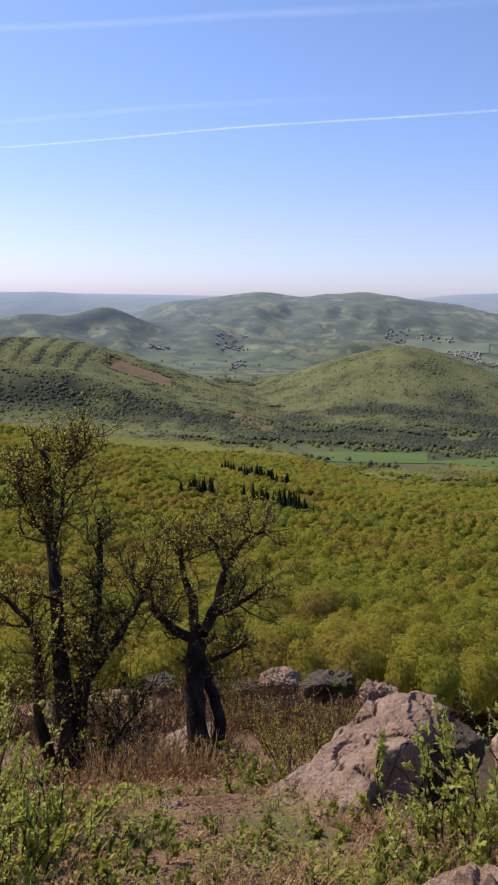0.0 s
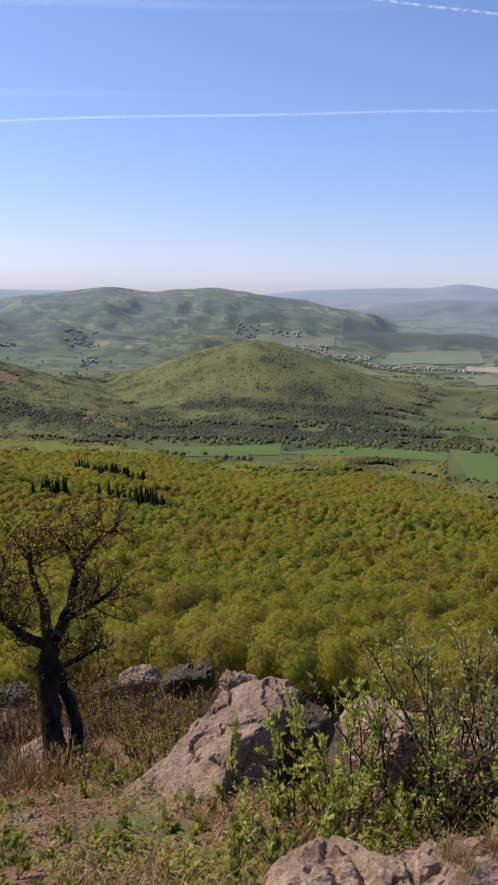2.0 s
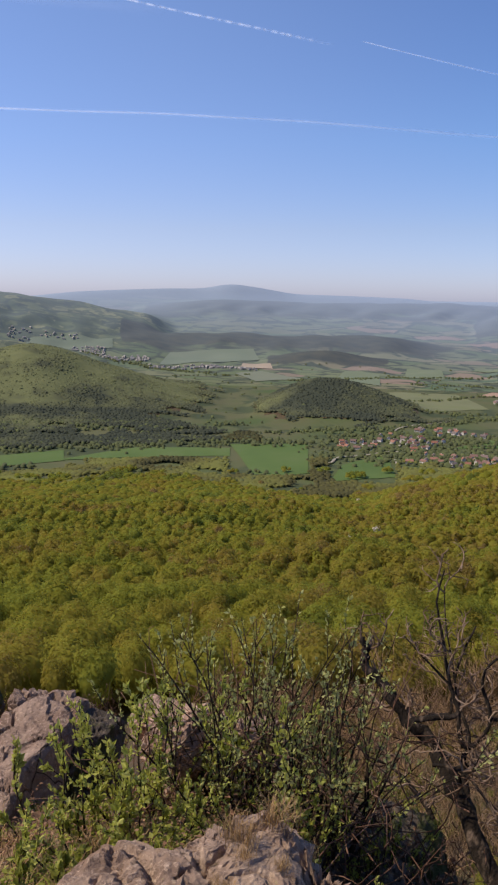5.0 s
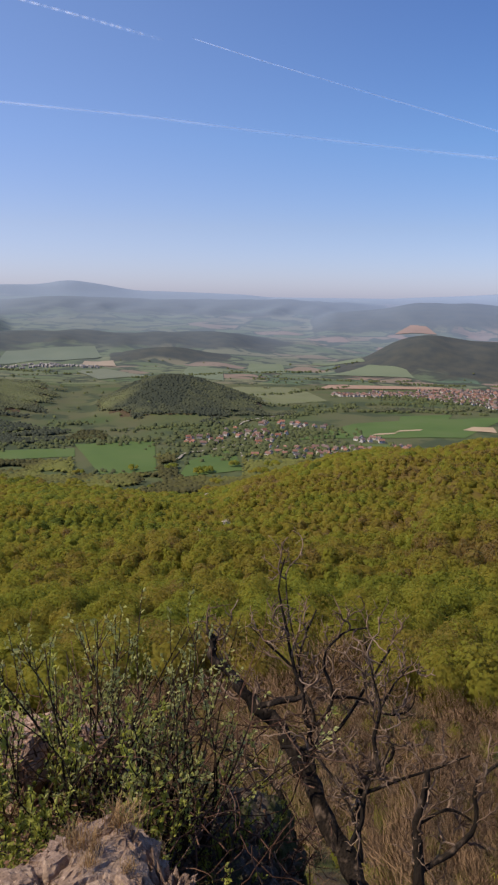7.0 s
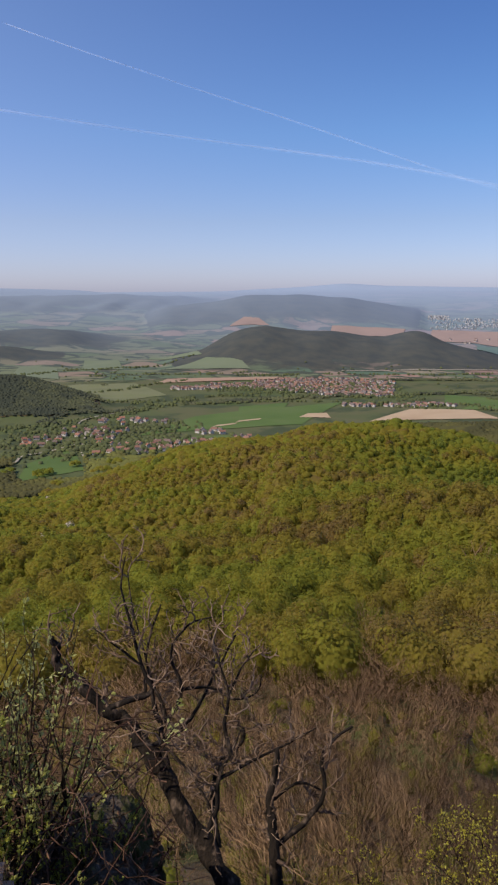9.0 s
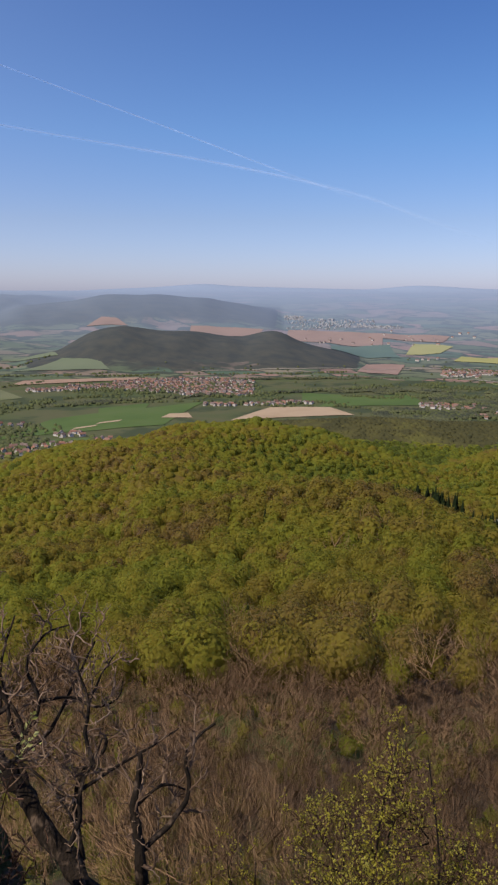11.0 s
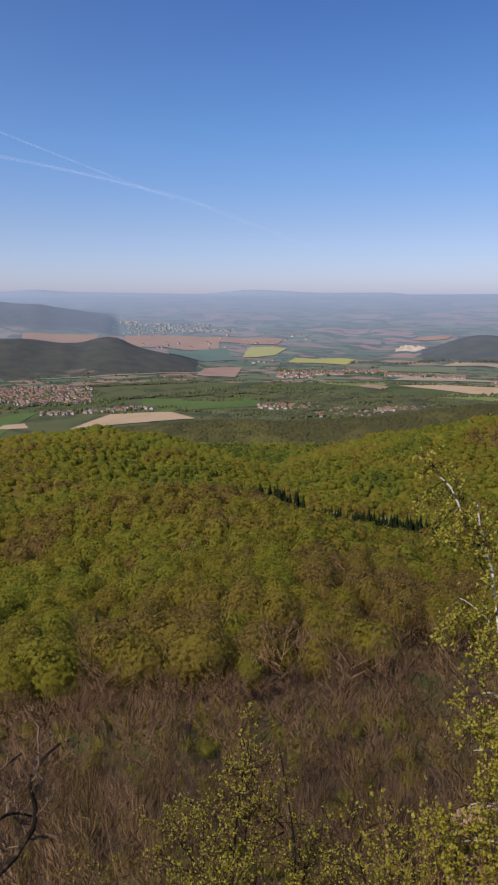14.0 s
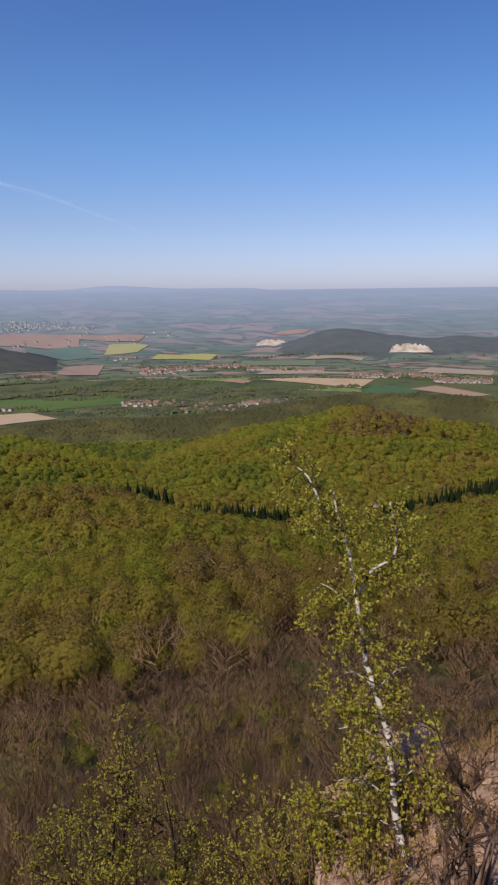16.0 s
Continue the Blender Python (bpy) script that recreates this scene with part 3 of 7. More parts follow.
# a leafy sheet added between the crowns so that the gaps don't go dark
ua, ur = np.arange(AZ0, AZ1 + 0.1, 0.34), np.geomspace(110, 1240, 275)
uv, uf = land_sheet(ua, ur)
ux, uy = uv[:, 0], uv[:, 1]
uz = uv[:, 2].copy()
urr, uaz = np.hypot(ux, uy), np.degrees(np.arctan2(-ux, uy))
uv[:, 2] += 3.1 + 0.9 * smooth(200, 330, urr) + 0.9 * smooth(420, 620, urr) + 0.7 * ripple(ux, uy, 13, 35) + 0.5 * ripple(ux, uy, 6, 36) + rng.normal(0, 0.25, len(ux))
uok = (uz > VALLEY + 8) & (bare_share(ux, uy, urr, uaz) < 0.4) & (urr > 116)
uf = uf[uok[uf].all(1)]
under = link("underwood", uv, uf, M_GAPFILL, shade=True)
under.data.attributes.new("tint", "FLOAT", "POINT").data.foreach_set("value", (wood_tint(ux, uy, urr, uaz, rng) - 0.05).astype(np.float32))
tagged(under, "leaf-coloured filler sheet between the crowns on the slope", "woodland", kind="stuff")

BANDS = [  # name, evenness of light, from, to, spacing, leafy templates, bare templates, crown radius
    ("near_woods", 0.05, 112, 235, 6.3, [leafy_crown(40 + i, 860, 0.058, 24, 1) for i in range(6)], [bare_crown(50 + i, 420, 0.0048) for i in range(4)], 4.9),
    ("slope_woods", 0.1, 235, 430, 6.0, [leafy_crown(60 + i, 220, 0.120, 16, 1) for i in range(6)], [bare_crown(70 + i, 110, 0.012) for i in range(4)], 4.6),
    ("lower_woods", 0.25, 430, 760, 6.4, [leafy_crown(80 + i, 22, 0.21, 10, 1) for i in range(6)], [bare_crown(90 + i, 40, 0.03) for i in range(3)], 4.4),
    ("distant_woods", 0.55, 760, 1230, 6.8, [lump_crown(100 + i) for i in range(6)], [bare_crown(95 + i, 26, 0.05) for i in range(3)], 4.2),
]
for wname, even, r0, r1, gap, leafy, bare, rad in BANDS:
    x, y, r, az = scatter(AZ0, AZ1, r0, r1, gap, rng, 0.7)
    z = height(x, y)
    clearing = 0.7 * smooth(0.9, 1.15, ripple(x, y, 60, 41)) * smooth(-5, 10, az) * smooth(400, 650, r)
    keep = (z > VALLEY + 5 + 5 * ripple(x, y, 80, 44)) & (rng.uniform(size=len(x)) > clearing)
    x, y, r, az, z = x[keep], y[keep], r[keep], az[keep], z[keep]
    u = rng.uniform(size=len(x))
    con = conifer_share(x, y) > 0.4
    bar = ~con & (u < bare_share(x, y, r, az))
    lea = ~con & ~bar
    tint = wood_tint(x, y, r, az, rng)
    grown = rng.uniform(0.7, 1.5, len(x)) ** 1.25 * rad * 0.9
    tall = grown ** 0.6 * rad ** 0.4 * rng.uniform(0.85, 1.25, len(x)) * (1.1 if r0 < 400 else 0.95)
    pos = np.stack([x, y, z], 1)
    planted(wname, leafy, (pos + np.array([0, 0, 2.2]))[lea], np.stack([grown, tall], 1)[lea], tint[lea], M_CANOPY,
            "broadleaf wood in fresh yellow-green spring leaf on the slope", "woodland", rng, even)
    if bar.sum() > 3:
        planted(wname + "_bare", bare, pos[bar], np.stack([grown, tall * 1.25], 1)[bar], rng.uniform(0.1, 0.9, bar.sum()), M_BARE,
                "leafless grey-brown wood below the cliff and along the ridge", "woodland", rng, 0.3)

cx, cy = [], []
for start, end, wide, n in CONIFERS:
    (ax, ay), (bx, by) = polar(*start), polar(*end)
    k = rng.uniform(0, 1, n)
    cx.append(ax + (bx - ax) * k + rng.normal(0, wide * 0.5, n))
    cy.append(ay + (by - ay) * k + rng.normal(0, wide * 0.5, n))
cx, cy = np.concatenate(cx), np.concatenate(cy)
grown = rng.uniform(3.0, 4.8, len(cx)) * np.concatenate([np.full(n, 0.55 if n <= 10 else 1.0) for *_, n in CONIFERS])
planted("conifers", [conifer_crown(7), conifer_crown(8)], np.stack([cx, cy, height(cx, cy) + 1.0], 1), np.stack([grown, grown * rng.uniform(1.15, 1.5, len(cx))], 1), rng.uniform(0, 1, len(cx)), M_CONIFER,
        "dark green conifers standing in rows in the broadleaf wood", "woodland", rng)

# cherry trees in blossom, scattered over the slopes
px, py, pr, pa = scatter(AZ0, AZ1, 260, 900, 46, rng)
pick = rng.uniform(size=len(px)) < 0.16
spots = [(6.2, 261), (5.8, 262), (0.9, 410), (1.4, 409), (2.1, 411), (4.6, 386), (8.6, 416), (14.7, 498), (-22.1, 528), (-24.1, 588), (-22.6, 944), (-67.6, 540), (-71.4, 522), (-87.3, 440), (-85.8, 440), (-80.9, 505)]
px = np.concatenate([px[pick], [polar(*p)[0] for p in spots]])
py = np.concatenate([py[pick], [polar(*p)[1] for p in spots]])
size = np.concatenate([rng.uniform(1.4, 2.4, pick.sum()), rng.uniform(3.2, 4.8, len(spots))])
planted("blossom_trees", [leafy_crown(121, 80, 0.13, 8, 1), leafy_crown(122, 80, 0.13, 8, 1)], np.stack([px, py, height(px, py) + 3.0], 1), np.stack([size, size], 1),
        np.zeros(len(px)), M_BLOSSOM, "wild cherry trees in white blossom among the greening wood", "woodland", rng)

# ---- the valley: fields, hedges, villages ----
# leaf tones of the hills across the valley, a little haze mixed in
M_FARWOOD = material("hazed_far_woods", [(0.038, 0.046, 0.036), (0.064, 0.072, 0.045), (0.092, 0.10, 0.052), (0.122, 0.134, 0.062), (0.143, 0.152, 0.071)], 0.006, 0.9, island=0.06, tint=True, spec=0.05)
M_OLIVEWOOD = material("olive_woods", [(0.044, 0.046, 0.024), (0.075, 0.072, 0.030), (0.105, 0.104, 0.034), (0.132, 0.138, 0.040), (0.150, 0.160, 0.046)], 0.006, 0.9, island=0.1, tint=True, spec=0.05)
M_HEDGE = material("hedge_leaves", [(0.05, 0.062, 0.03), (0.075, 0.088, 0.035), (0.10, 0.12, 0.042)], 0.02, 0.9, island=0.2, tint=True)
CROPS = {
    "green": material("green_crop", [(0.07, 0.115, 0.03), (0.082, 0.13, 0.034), (0.095, 0.135, 0.042)], 0.01, 0.9, detail=3),
    "pale": material("pasture", [(0.14, 0.175, 0.06), (0.17, 0.20, 0.075), (0.16, 0.17, 0.08)], 0.012, 0.9, detail=3),
    "dull": material("thin_crop", [(0.13, 0.145, 0.07), (0.155, 0.165, 0.085), (0.14, 0.16, 0.07)], 0.01, 0.9, detail=3),
    "sand": material("bare_field", [(0.36, 0.265, 0.17), (0.41, 0.31, 0.205), (0.385, 0.29, 0.195)], 0.01, 0.9, detail=4),
    "plough": material("ploughed_field", [(0.27, 0.18, 0.125), (0.33, 0.225, 0.16), (0.30, 0.21, 0.15)], 0.01, 0.9, detail=4),
    "felled": material("felled_slope", [(0.10, 0.075, 0.045), (0.15, 0.105, 0.068), (0.12, 0.11, 0.05)], 0.03, 0.95, detail=5),
    "rape": material("rape_in_flower", [(0.36, 0.36, 0.06), (0.42, 0.40, 0.08)], 0.02, 0.9, detail=3),
    "teal": material("winter_crop", [(0.055, 0.11, 0.05), (0.07, 0.125, 0.06)], 0.01, 0.9, detail=3),
}


# mixes a blue-grey haze tone into a colour
def hazed(c, k=0.22):
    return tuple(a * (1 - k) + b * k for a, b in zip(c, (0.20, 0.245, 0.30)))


# crops far off, with haze painted into their colour in two strengths
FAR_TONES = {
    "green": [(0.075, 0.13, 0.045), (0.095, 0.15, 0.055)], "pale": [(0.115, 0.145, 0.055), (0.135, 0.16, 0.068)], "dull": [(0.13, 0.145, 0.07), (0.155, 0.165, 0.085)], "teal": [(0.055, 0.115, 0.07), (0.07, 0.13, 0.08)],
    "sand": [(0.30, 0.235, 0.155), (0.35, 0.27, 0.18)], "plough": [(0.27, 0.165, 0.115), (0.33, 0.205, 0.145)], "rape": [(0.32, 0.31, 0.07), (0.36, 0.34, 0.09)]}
FAR_CROPS = {k: material("far_" + k, [hazed(c, 0.2) for c in cs], 0.01, 0.95, detail=3) for k, cs in FAR_TONES.items()}
HAZY_CROPS = {k: material("hazy_" + k, [hazed(c, 0.33) for c in cs], 0.01, 0.95, detail=3) for k, cs in FAR_TONES.items()}


# far crests, from the wooded hills beyond the town to the pale ranges on the skyline
FAR_RIDGES = [
    Ridge(3700, 330, 200, [(-5.9, -1.5), (-0.8, -0.61), (2.9, -0.05), (5.5, 0.22), (8.8, -0.08), (10.5, -0.27), (11.7, -0.05), (13.0, 0.26), (14.3, -0.09), (16.0, -0.32), (17.8, -0.52), (19.3, -0.67), (21.4, -1.32), (23.9, -2.3)], 0.25, spur=0.09, seed=81),
    Ridge(3350, 90, 110, [(19, -3.0), (21.6, -2.2), (23.2, -1.5), (24.5, -1.15), (25.7, -1.5), (27.2, -1.9), (29.5, -1.7), (32, -2.2)], 0.55, spur=0.12, seed=89),
    Ridge(4650, 260, 120, [(15.5, -0.73), (21.4, -0.66), (24.7, -0.55), (26.7, -0.17), (28.6, -0.05), (31.7, -0.18), (36, -0.3)], 0.7, spur=0.1, seed=82),
    Ridge(4780, 170, 90, [(-32.4, -0.56), (-28.2, -0.25), (-25.7, 0.05), (-21.1, 0.20), (-17.3, 0.27), (-14.6, 0.73), (-12.5, 0.99), (-10.4, 0.6), (-7.9, 0.58), (-4.6, 0.44), (-1.2, 0.26), (2.5, -0.18), (4.6, -0.42)], 0.9),
    Ridge(4250, 210, 120, [(-36.5, -0.91), (-33.2, -0.59), (-28.2, -0.33), (-21.9, -0.41), (-18.3, -0.46), (-14.2, -0.29), (-11.3, -0.22), (-7.9, -0.62), (-4.6, -1.09), (-1.6, -1.56)], 0.75, spur=0.16, seed=83),
    Ridge(3900, 190, 140, [(-54.5, -3.9), (-52.6, -2.9), (-50.9, -1.91), (-48.8, -1.41), (-45.5, -0.77), (-43.0, -0.51), (-38.8, -0.43), (-37.5, -0.58), (-35.8, -0.98), (-32.5, -1.36)], 0.85, spur=0.07, seed=84),
    Ridge(3420, 120, 110, [(-34.5, -4.17), (-30.3, -3.6), (-27, -3.54), (-24.0, -2.80), (-22.4, -2.82), (-17.7, -3.02), (-14.4, -2.82), (-10.8, -2.83), (-7.7, -2.90), (-5, -3.3), (-3, -4.2), (0, -5.2)], 0.85, spur=0.12, seed=85),
    Ridge(2890, 130, 120, [(-58.3, -5.63), (-55.4, -4.63), (-52.2, -3.75), (-50.9, -3.14), (-48.1, -3.60), (-44.3, -3.13), (-40.5, -2.90), (-38.8, -2.76), (-37.1, -3.07), (-35.8, -3.77), (-34.1, -4.71)], 1.0, spur=0.06, seed=86),
    Ridge(3180, 90, 90, [(-95, -3.6), (-89.3, -3.64), (-86.1, -3.74), (-82.1, -3.74), (-79.6, -3.24), (-77.9, -3.02), (-76.2, -3.38), (-74.5, -3.96), (-72.8, -4.74)], 1.0),
    Ridge(4850, 70, 60, [(-95, -1.4), (-89.2, -1.33), (-77.9, -0.6), (-73.7, -0.3), (-71.6, 0.05), (-65.7, 0.07), (-62.4, 0.28), (-60.7, 0.33), (-57.4, 0.02), (-51.9, 0.15), (-47.8, 0.24), (-45.3, 0.44), (-41.7, 0.17), (-37.8, 0.0), (-33, -0.3)], 0.6),
    Ridge(3250, 150, 130, [(32, -2.9), (28.5, -2.6), (26, -3.3), (23.5, -2.5), (20, -3.6), (16.5, -2.9), (13.5, -3.9)], 0.15, spur=0.12, seed=87),
    Ridge(3020, 110, 100, [(13, -4.3), (10, -3.9), (6.2, -3.3), (2, -3.6), (-2, -4.4)], 0.25, spur=0.1, seed=88),
    Ridge(3080, 60, 70, [(-14, -5.0), (-17, -4.2), (-20, -4.0), (-23, -4.3), (-26, -5.0)], 0.9),
]


def far_height(x, y, parts=False):
    low = height(x, y)
    rise = np.zeros_like(low)
    wood = np.zeros_like(low)

    def plain(az, q):
        lift = smooth(2600, 4900, q)
        return VALLEY + 268 * lift ** 1.35
    for ridge in FAR_RIDGES:
        top, g = ridge.parts(x, y, plain)
        up = np.maximum(top, 0)
        rise = rise + (up * g) ** 3
        wood = np.maximum(wood, ridge.wood * g ** (0.3 if ridge.wood > 0.95 else 0.55) * smooth(4, 18, up))
    r = np.hypot(x, y)
    z = low + np.cbrt(rise) + (5 + 4 * ripple(x, y, 330, 82)) * smooth(2500, 2900, r) * smooth(4800, 3600, r)
    return (z, wood) if parts else z


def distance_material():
    """The far country as a backdrop: fields and woods, with blue haze painted into their colour towards the horizon."""
    m = bpy.data.materials.new("hazed_far_country")
    m.use_nodes = True
    nt = m.node_tree
    b = nt.nodes["Principled BSDF"]
    b.inputs["Roughness"].default_value, b.inputs["Specular IOR Level"].default_value = 1.0, 0.0
    geo = nt.nodes.new("ShaderNodeNewGeometry")

    def maths(op, a, c=0.0, d=0.0):
        n = nt.nodes.new("ShaderNodeMath")
        n.operation = op
        for sock, val in zip(n.inputs, (a, c, d)):
            if isinstance(val, float):
                sock.default_value = val
            else:
                nt.links.new(val, sock)
        return n.outputs[0]
    axes = nt.nodes.new("ShaderNodeSeparateXYZ")
    nt.links.new(geo.outputs["Position"], axes.inputs[0])
    ln = nt.nodes.new("ShaderNodeVectorMath")
    ln.operation = "LENGTH"
    nt.links.new(geo.outputs["Position"], ln.inputs[0])
    gone = ln.outputs["Value"]
    around = maths("ARCTAN2", axes.outputs["X"], axes.outputs["Y"])
    # field cells stretched sideways and squeezed in depth, to look foreshortened from the camera
    spot = nt.nodes.new("ShaderNodeCombineXYZ")
    nt.links.new(maths("MULTIPLY_ADD", around, 17.0, maths("MULTIPLY", gone, 0.0021)), spot.inputs[0])
    nt.links.new(maths("MULTIPLY_ADD", gone, 0.0115, maths("MULTIPLY", around, 2.2)), spot.inputs[1])
    vo = nt.nodes.new("ShaderNodeTexVoronoi")
    vo.inputs["Scale"].default_value = 1.0
    nt.links.new(spot.outputs[0], vo.inputs["Vector"])
    rim = nt.nodes.new("ShaderNodeTexVoronoi")
    rim.feature = "DISTANCE_TO_EDGE"
    rim.inputs["Scale"].default_value = 1.0
    nt.links.new(spot.outputs[0], rim.inputs["Vector"])
    sep = nt.nodes.new("ShaderNodeSeparateColor")
    nt.links.new(vo.outputs["Color"], sep.inputs[0])

    def crops(cols):
        ramp = nt.nodes.new("ShaderNodeValToRGB")
        ramp.color_ramp.interpolation = "CONSTANT"
        for i, (p, c) in enumerate(cols):
            e = ramp.color_ramp.elements[i] if i < 2 else ramp.color_ramp.elements.new(p)
            e.position, e.color = p, (*c, 1)
        nt.links.new(sep.outputs[0], ramp.inputs[0])
        return ramp.outputs[0]
    hills_side = crops([(0.0, (0.11, 0.135, 0.055)), (0.22, (0.135, 0.155, 0.07)), (0.45, (0.10, 0.13, 0.055)), (0.62, (0.15, 0.155, 0.08)), (0.78, (0.12, 0.145, 0.065)), (0.93, (0.17, 0.15, 0.10))])
    plain_side = crops([(0.0, (0.105, 0.135, 0.065)), (0.2, (0.15, 0.165, 0.09)), (0.36, (0.085, 0.13, 0.075)), (0.5, (0.24, 0.175, 0.13)), (0.64, (0.13, 0.15, 0.08)), (0.78, (0.22, 0.19, 0.125)), (0.88, (0.29, 0.185, 0.14))])

    def mix(fac, a, c):
        x = nt.nodes.new("ShaderNodeMix")
        x.data_type = "RGBA"
        for sock, val in ((x.inputs[0], fac), (x.inputs[6], a), (x.inputs[7], c)):
            if isinstance(val, tuple):
                sock.default_value = (*val, 1)
            else:
                nt.links.new(val, sock)
        return x.outputs[2]

    def noise_mask(scale, lo, hi, where=None):
        n = nt.nodes.new("ShaderNodeTexNoise")
        n.inputs["Scale"].default_value, n.inputs["Detail"].default_value = scale, 5
        nt.links.new(where or spot.outputs[0], n.inputs["Vector"])
        r = nt.nodes.new("ShaderNodeMapRange")
        r.inputs[1].default_value, r.inputs[2].default_value = lo, hi
        nt.links.new(n.outputs["Fac"], r.inputs[0])
        return r.outputs[0]
    wood = nt.nodes.new("ShaderNodeAttribute")
    wood.attribute_name = "wood"
    wr = nt.nodes.new("ShaderNodeMapRange")
    wr.inputs[1].default_value, wr.inputs[2].default_value = 0.42, 0.58
    add = nt.nodes.new("ShaderNodeMath")
    nt.links.new(wood.outputs["Fac"], add.inputs[0])
    ns = noise_mask(0.9, 0.2, 0.8)
    sc = nt.nodes.new("ShaderNodeMath")
    sc.operation = "MULTIPLY_ADD"
    nt.links.new(ns, sc.inputs[0])
    sc.inputs[1].default_value, sc.inputs[2].default_value = 0.5, -0.25
    nt.links.new(sc.outputs[0], add.inputs[1])
    nt.links.new(add.outputs[0], wr.inputs[0])
    woods = mix(noise_mask(3.0, 0.35, 0.65), (0.036, 0.036, 0.022), (0.062, 0.056, 0.030))
    green = mix(noise_mask(1.5, 0.46, 0.56), mix(noise_mask(0.9, 0.4, 0.6), (0.13, 0.14, 0.045), (0.18, 0.178, 0.07)), (0.07, 0.078, 0.032))
    hill = nt.nodes.new("ShaderNodeAttribute")
    hill.attribute_name = "hill"
    west = nt.nodes.new("ShaderNodeMapRange")
    west.inputs[1].default_value, west.inputs[2].default_value = 0.15, 0.75
    nt.links.new(around, west.inputs[0])
    col = mix(hill.outputs["Fac"], mix(west.outputs[0], hills_side, plain_side), green)
    hedge = nt.nodes.new("ShaderNodeMapRange")
    hedge.inputs[1].default_value, hedge.inputs[2].default_value = 0.055, 0.02
    nt.links.new(rim.outputs["Distance"], hedge.inputs[0])
    col = mix(maths("MULTIPLY", hedge.outputs[0], noise_mask(1.6, 0.42, 0.52)), col, (0.05, 0.058, 0.035))
    col = mix(noise_mask(1.7, 0.53, 0.58), col, (0.055, 0.064, 0.036))
    # copses and wooded flanks on the open hills, with pale meadows between them
    copse = maths("MAXIMUM", noise_mask(0.0095, 0.535, 0.565, geo.outputs["Position"]), noise_mask(0.024, 0.56, 0.585, geo.outputs["Position"]))
    slopes = maths("MINIMUM", maths("MULTIPLY", hill.outputs["Fac"], 2.2), 1.0)
    col = mix(maths("MULTIPLY", maths("MULTIPLY", slopes, noise_mask(0.009, 0.56, 0.60, geo.outputs["Position"])), 0.8), col, (0.24, 0.235, 0.10))
    col = mix(maths("MULTIPLY", maths("MULTIPLY", slopes, copse), 0.75), col, (0.06, 0.07, 0.030))
    col = mix(wr.outputs[0], col, woods)
    # haze mixed into the base colour, thicker with distance from the ledge
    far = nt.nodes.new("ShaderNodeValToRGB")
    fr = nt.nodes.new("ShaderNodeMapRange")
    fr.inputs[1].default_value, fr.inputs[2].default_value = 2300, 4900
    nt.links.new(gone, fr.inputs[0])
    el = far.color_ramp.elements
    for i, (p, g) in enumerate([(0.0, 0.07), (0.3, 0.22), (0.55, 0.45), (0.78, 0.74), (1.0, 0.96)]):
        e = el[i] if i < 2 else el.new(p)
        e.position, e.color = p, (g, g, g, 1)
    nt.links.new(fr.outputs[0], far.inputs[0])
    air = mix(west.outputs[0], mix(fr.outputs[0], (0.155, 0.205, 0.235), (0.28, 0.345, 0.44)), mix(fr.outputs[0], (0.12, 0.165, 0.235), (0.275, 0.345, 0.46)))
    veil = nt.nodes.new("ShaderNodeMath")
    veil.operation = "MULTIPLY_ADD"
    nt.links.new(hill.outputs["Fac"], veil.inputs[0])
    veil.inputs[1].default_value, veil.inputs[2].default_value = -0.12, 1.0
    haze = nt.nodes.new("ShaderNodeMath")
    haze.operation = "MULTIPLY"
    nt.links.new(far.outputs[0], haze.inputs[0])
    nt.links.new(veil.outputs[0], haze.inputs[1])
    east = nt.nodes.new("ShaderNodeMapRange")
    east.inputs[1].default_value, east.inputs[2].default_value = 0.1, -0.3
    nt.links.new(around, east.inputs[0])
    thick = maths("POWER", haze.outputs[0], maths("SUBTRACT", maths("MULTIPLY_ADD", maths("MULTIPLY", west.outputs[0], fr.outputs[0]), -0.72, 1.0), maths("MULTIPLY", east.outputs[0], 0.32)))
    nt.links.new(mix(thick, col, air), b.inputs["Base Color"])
    return m


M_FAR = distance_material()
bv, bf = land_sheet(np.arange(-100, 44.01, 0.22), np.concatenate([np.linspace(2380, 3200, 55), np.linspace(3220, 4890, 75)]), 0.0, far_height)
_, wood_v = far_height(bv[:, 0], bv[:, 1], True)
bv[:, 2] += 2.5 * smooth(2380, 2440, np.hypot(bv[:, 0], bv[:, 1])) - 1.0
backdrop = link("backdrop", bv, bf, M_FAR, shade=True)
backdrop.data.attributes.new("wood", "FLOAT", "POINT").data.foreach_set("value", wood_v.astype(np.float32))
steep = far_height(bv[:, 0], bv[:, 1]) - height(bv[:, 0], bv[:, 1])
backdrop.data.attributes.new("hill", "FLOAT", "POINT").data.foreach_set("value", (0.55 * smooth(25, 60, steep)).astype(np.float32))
tagged(backdrop, "far hills and patchwork plain, haze-coloured towards the horizon", "backdrop", kind="structure")


def surface(x, y):
    r = np.hypot(x, y)
    return np.where(r > 2440, far_height(x, y) + 1.6, height(x, y))


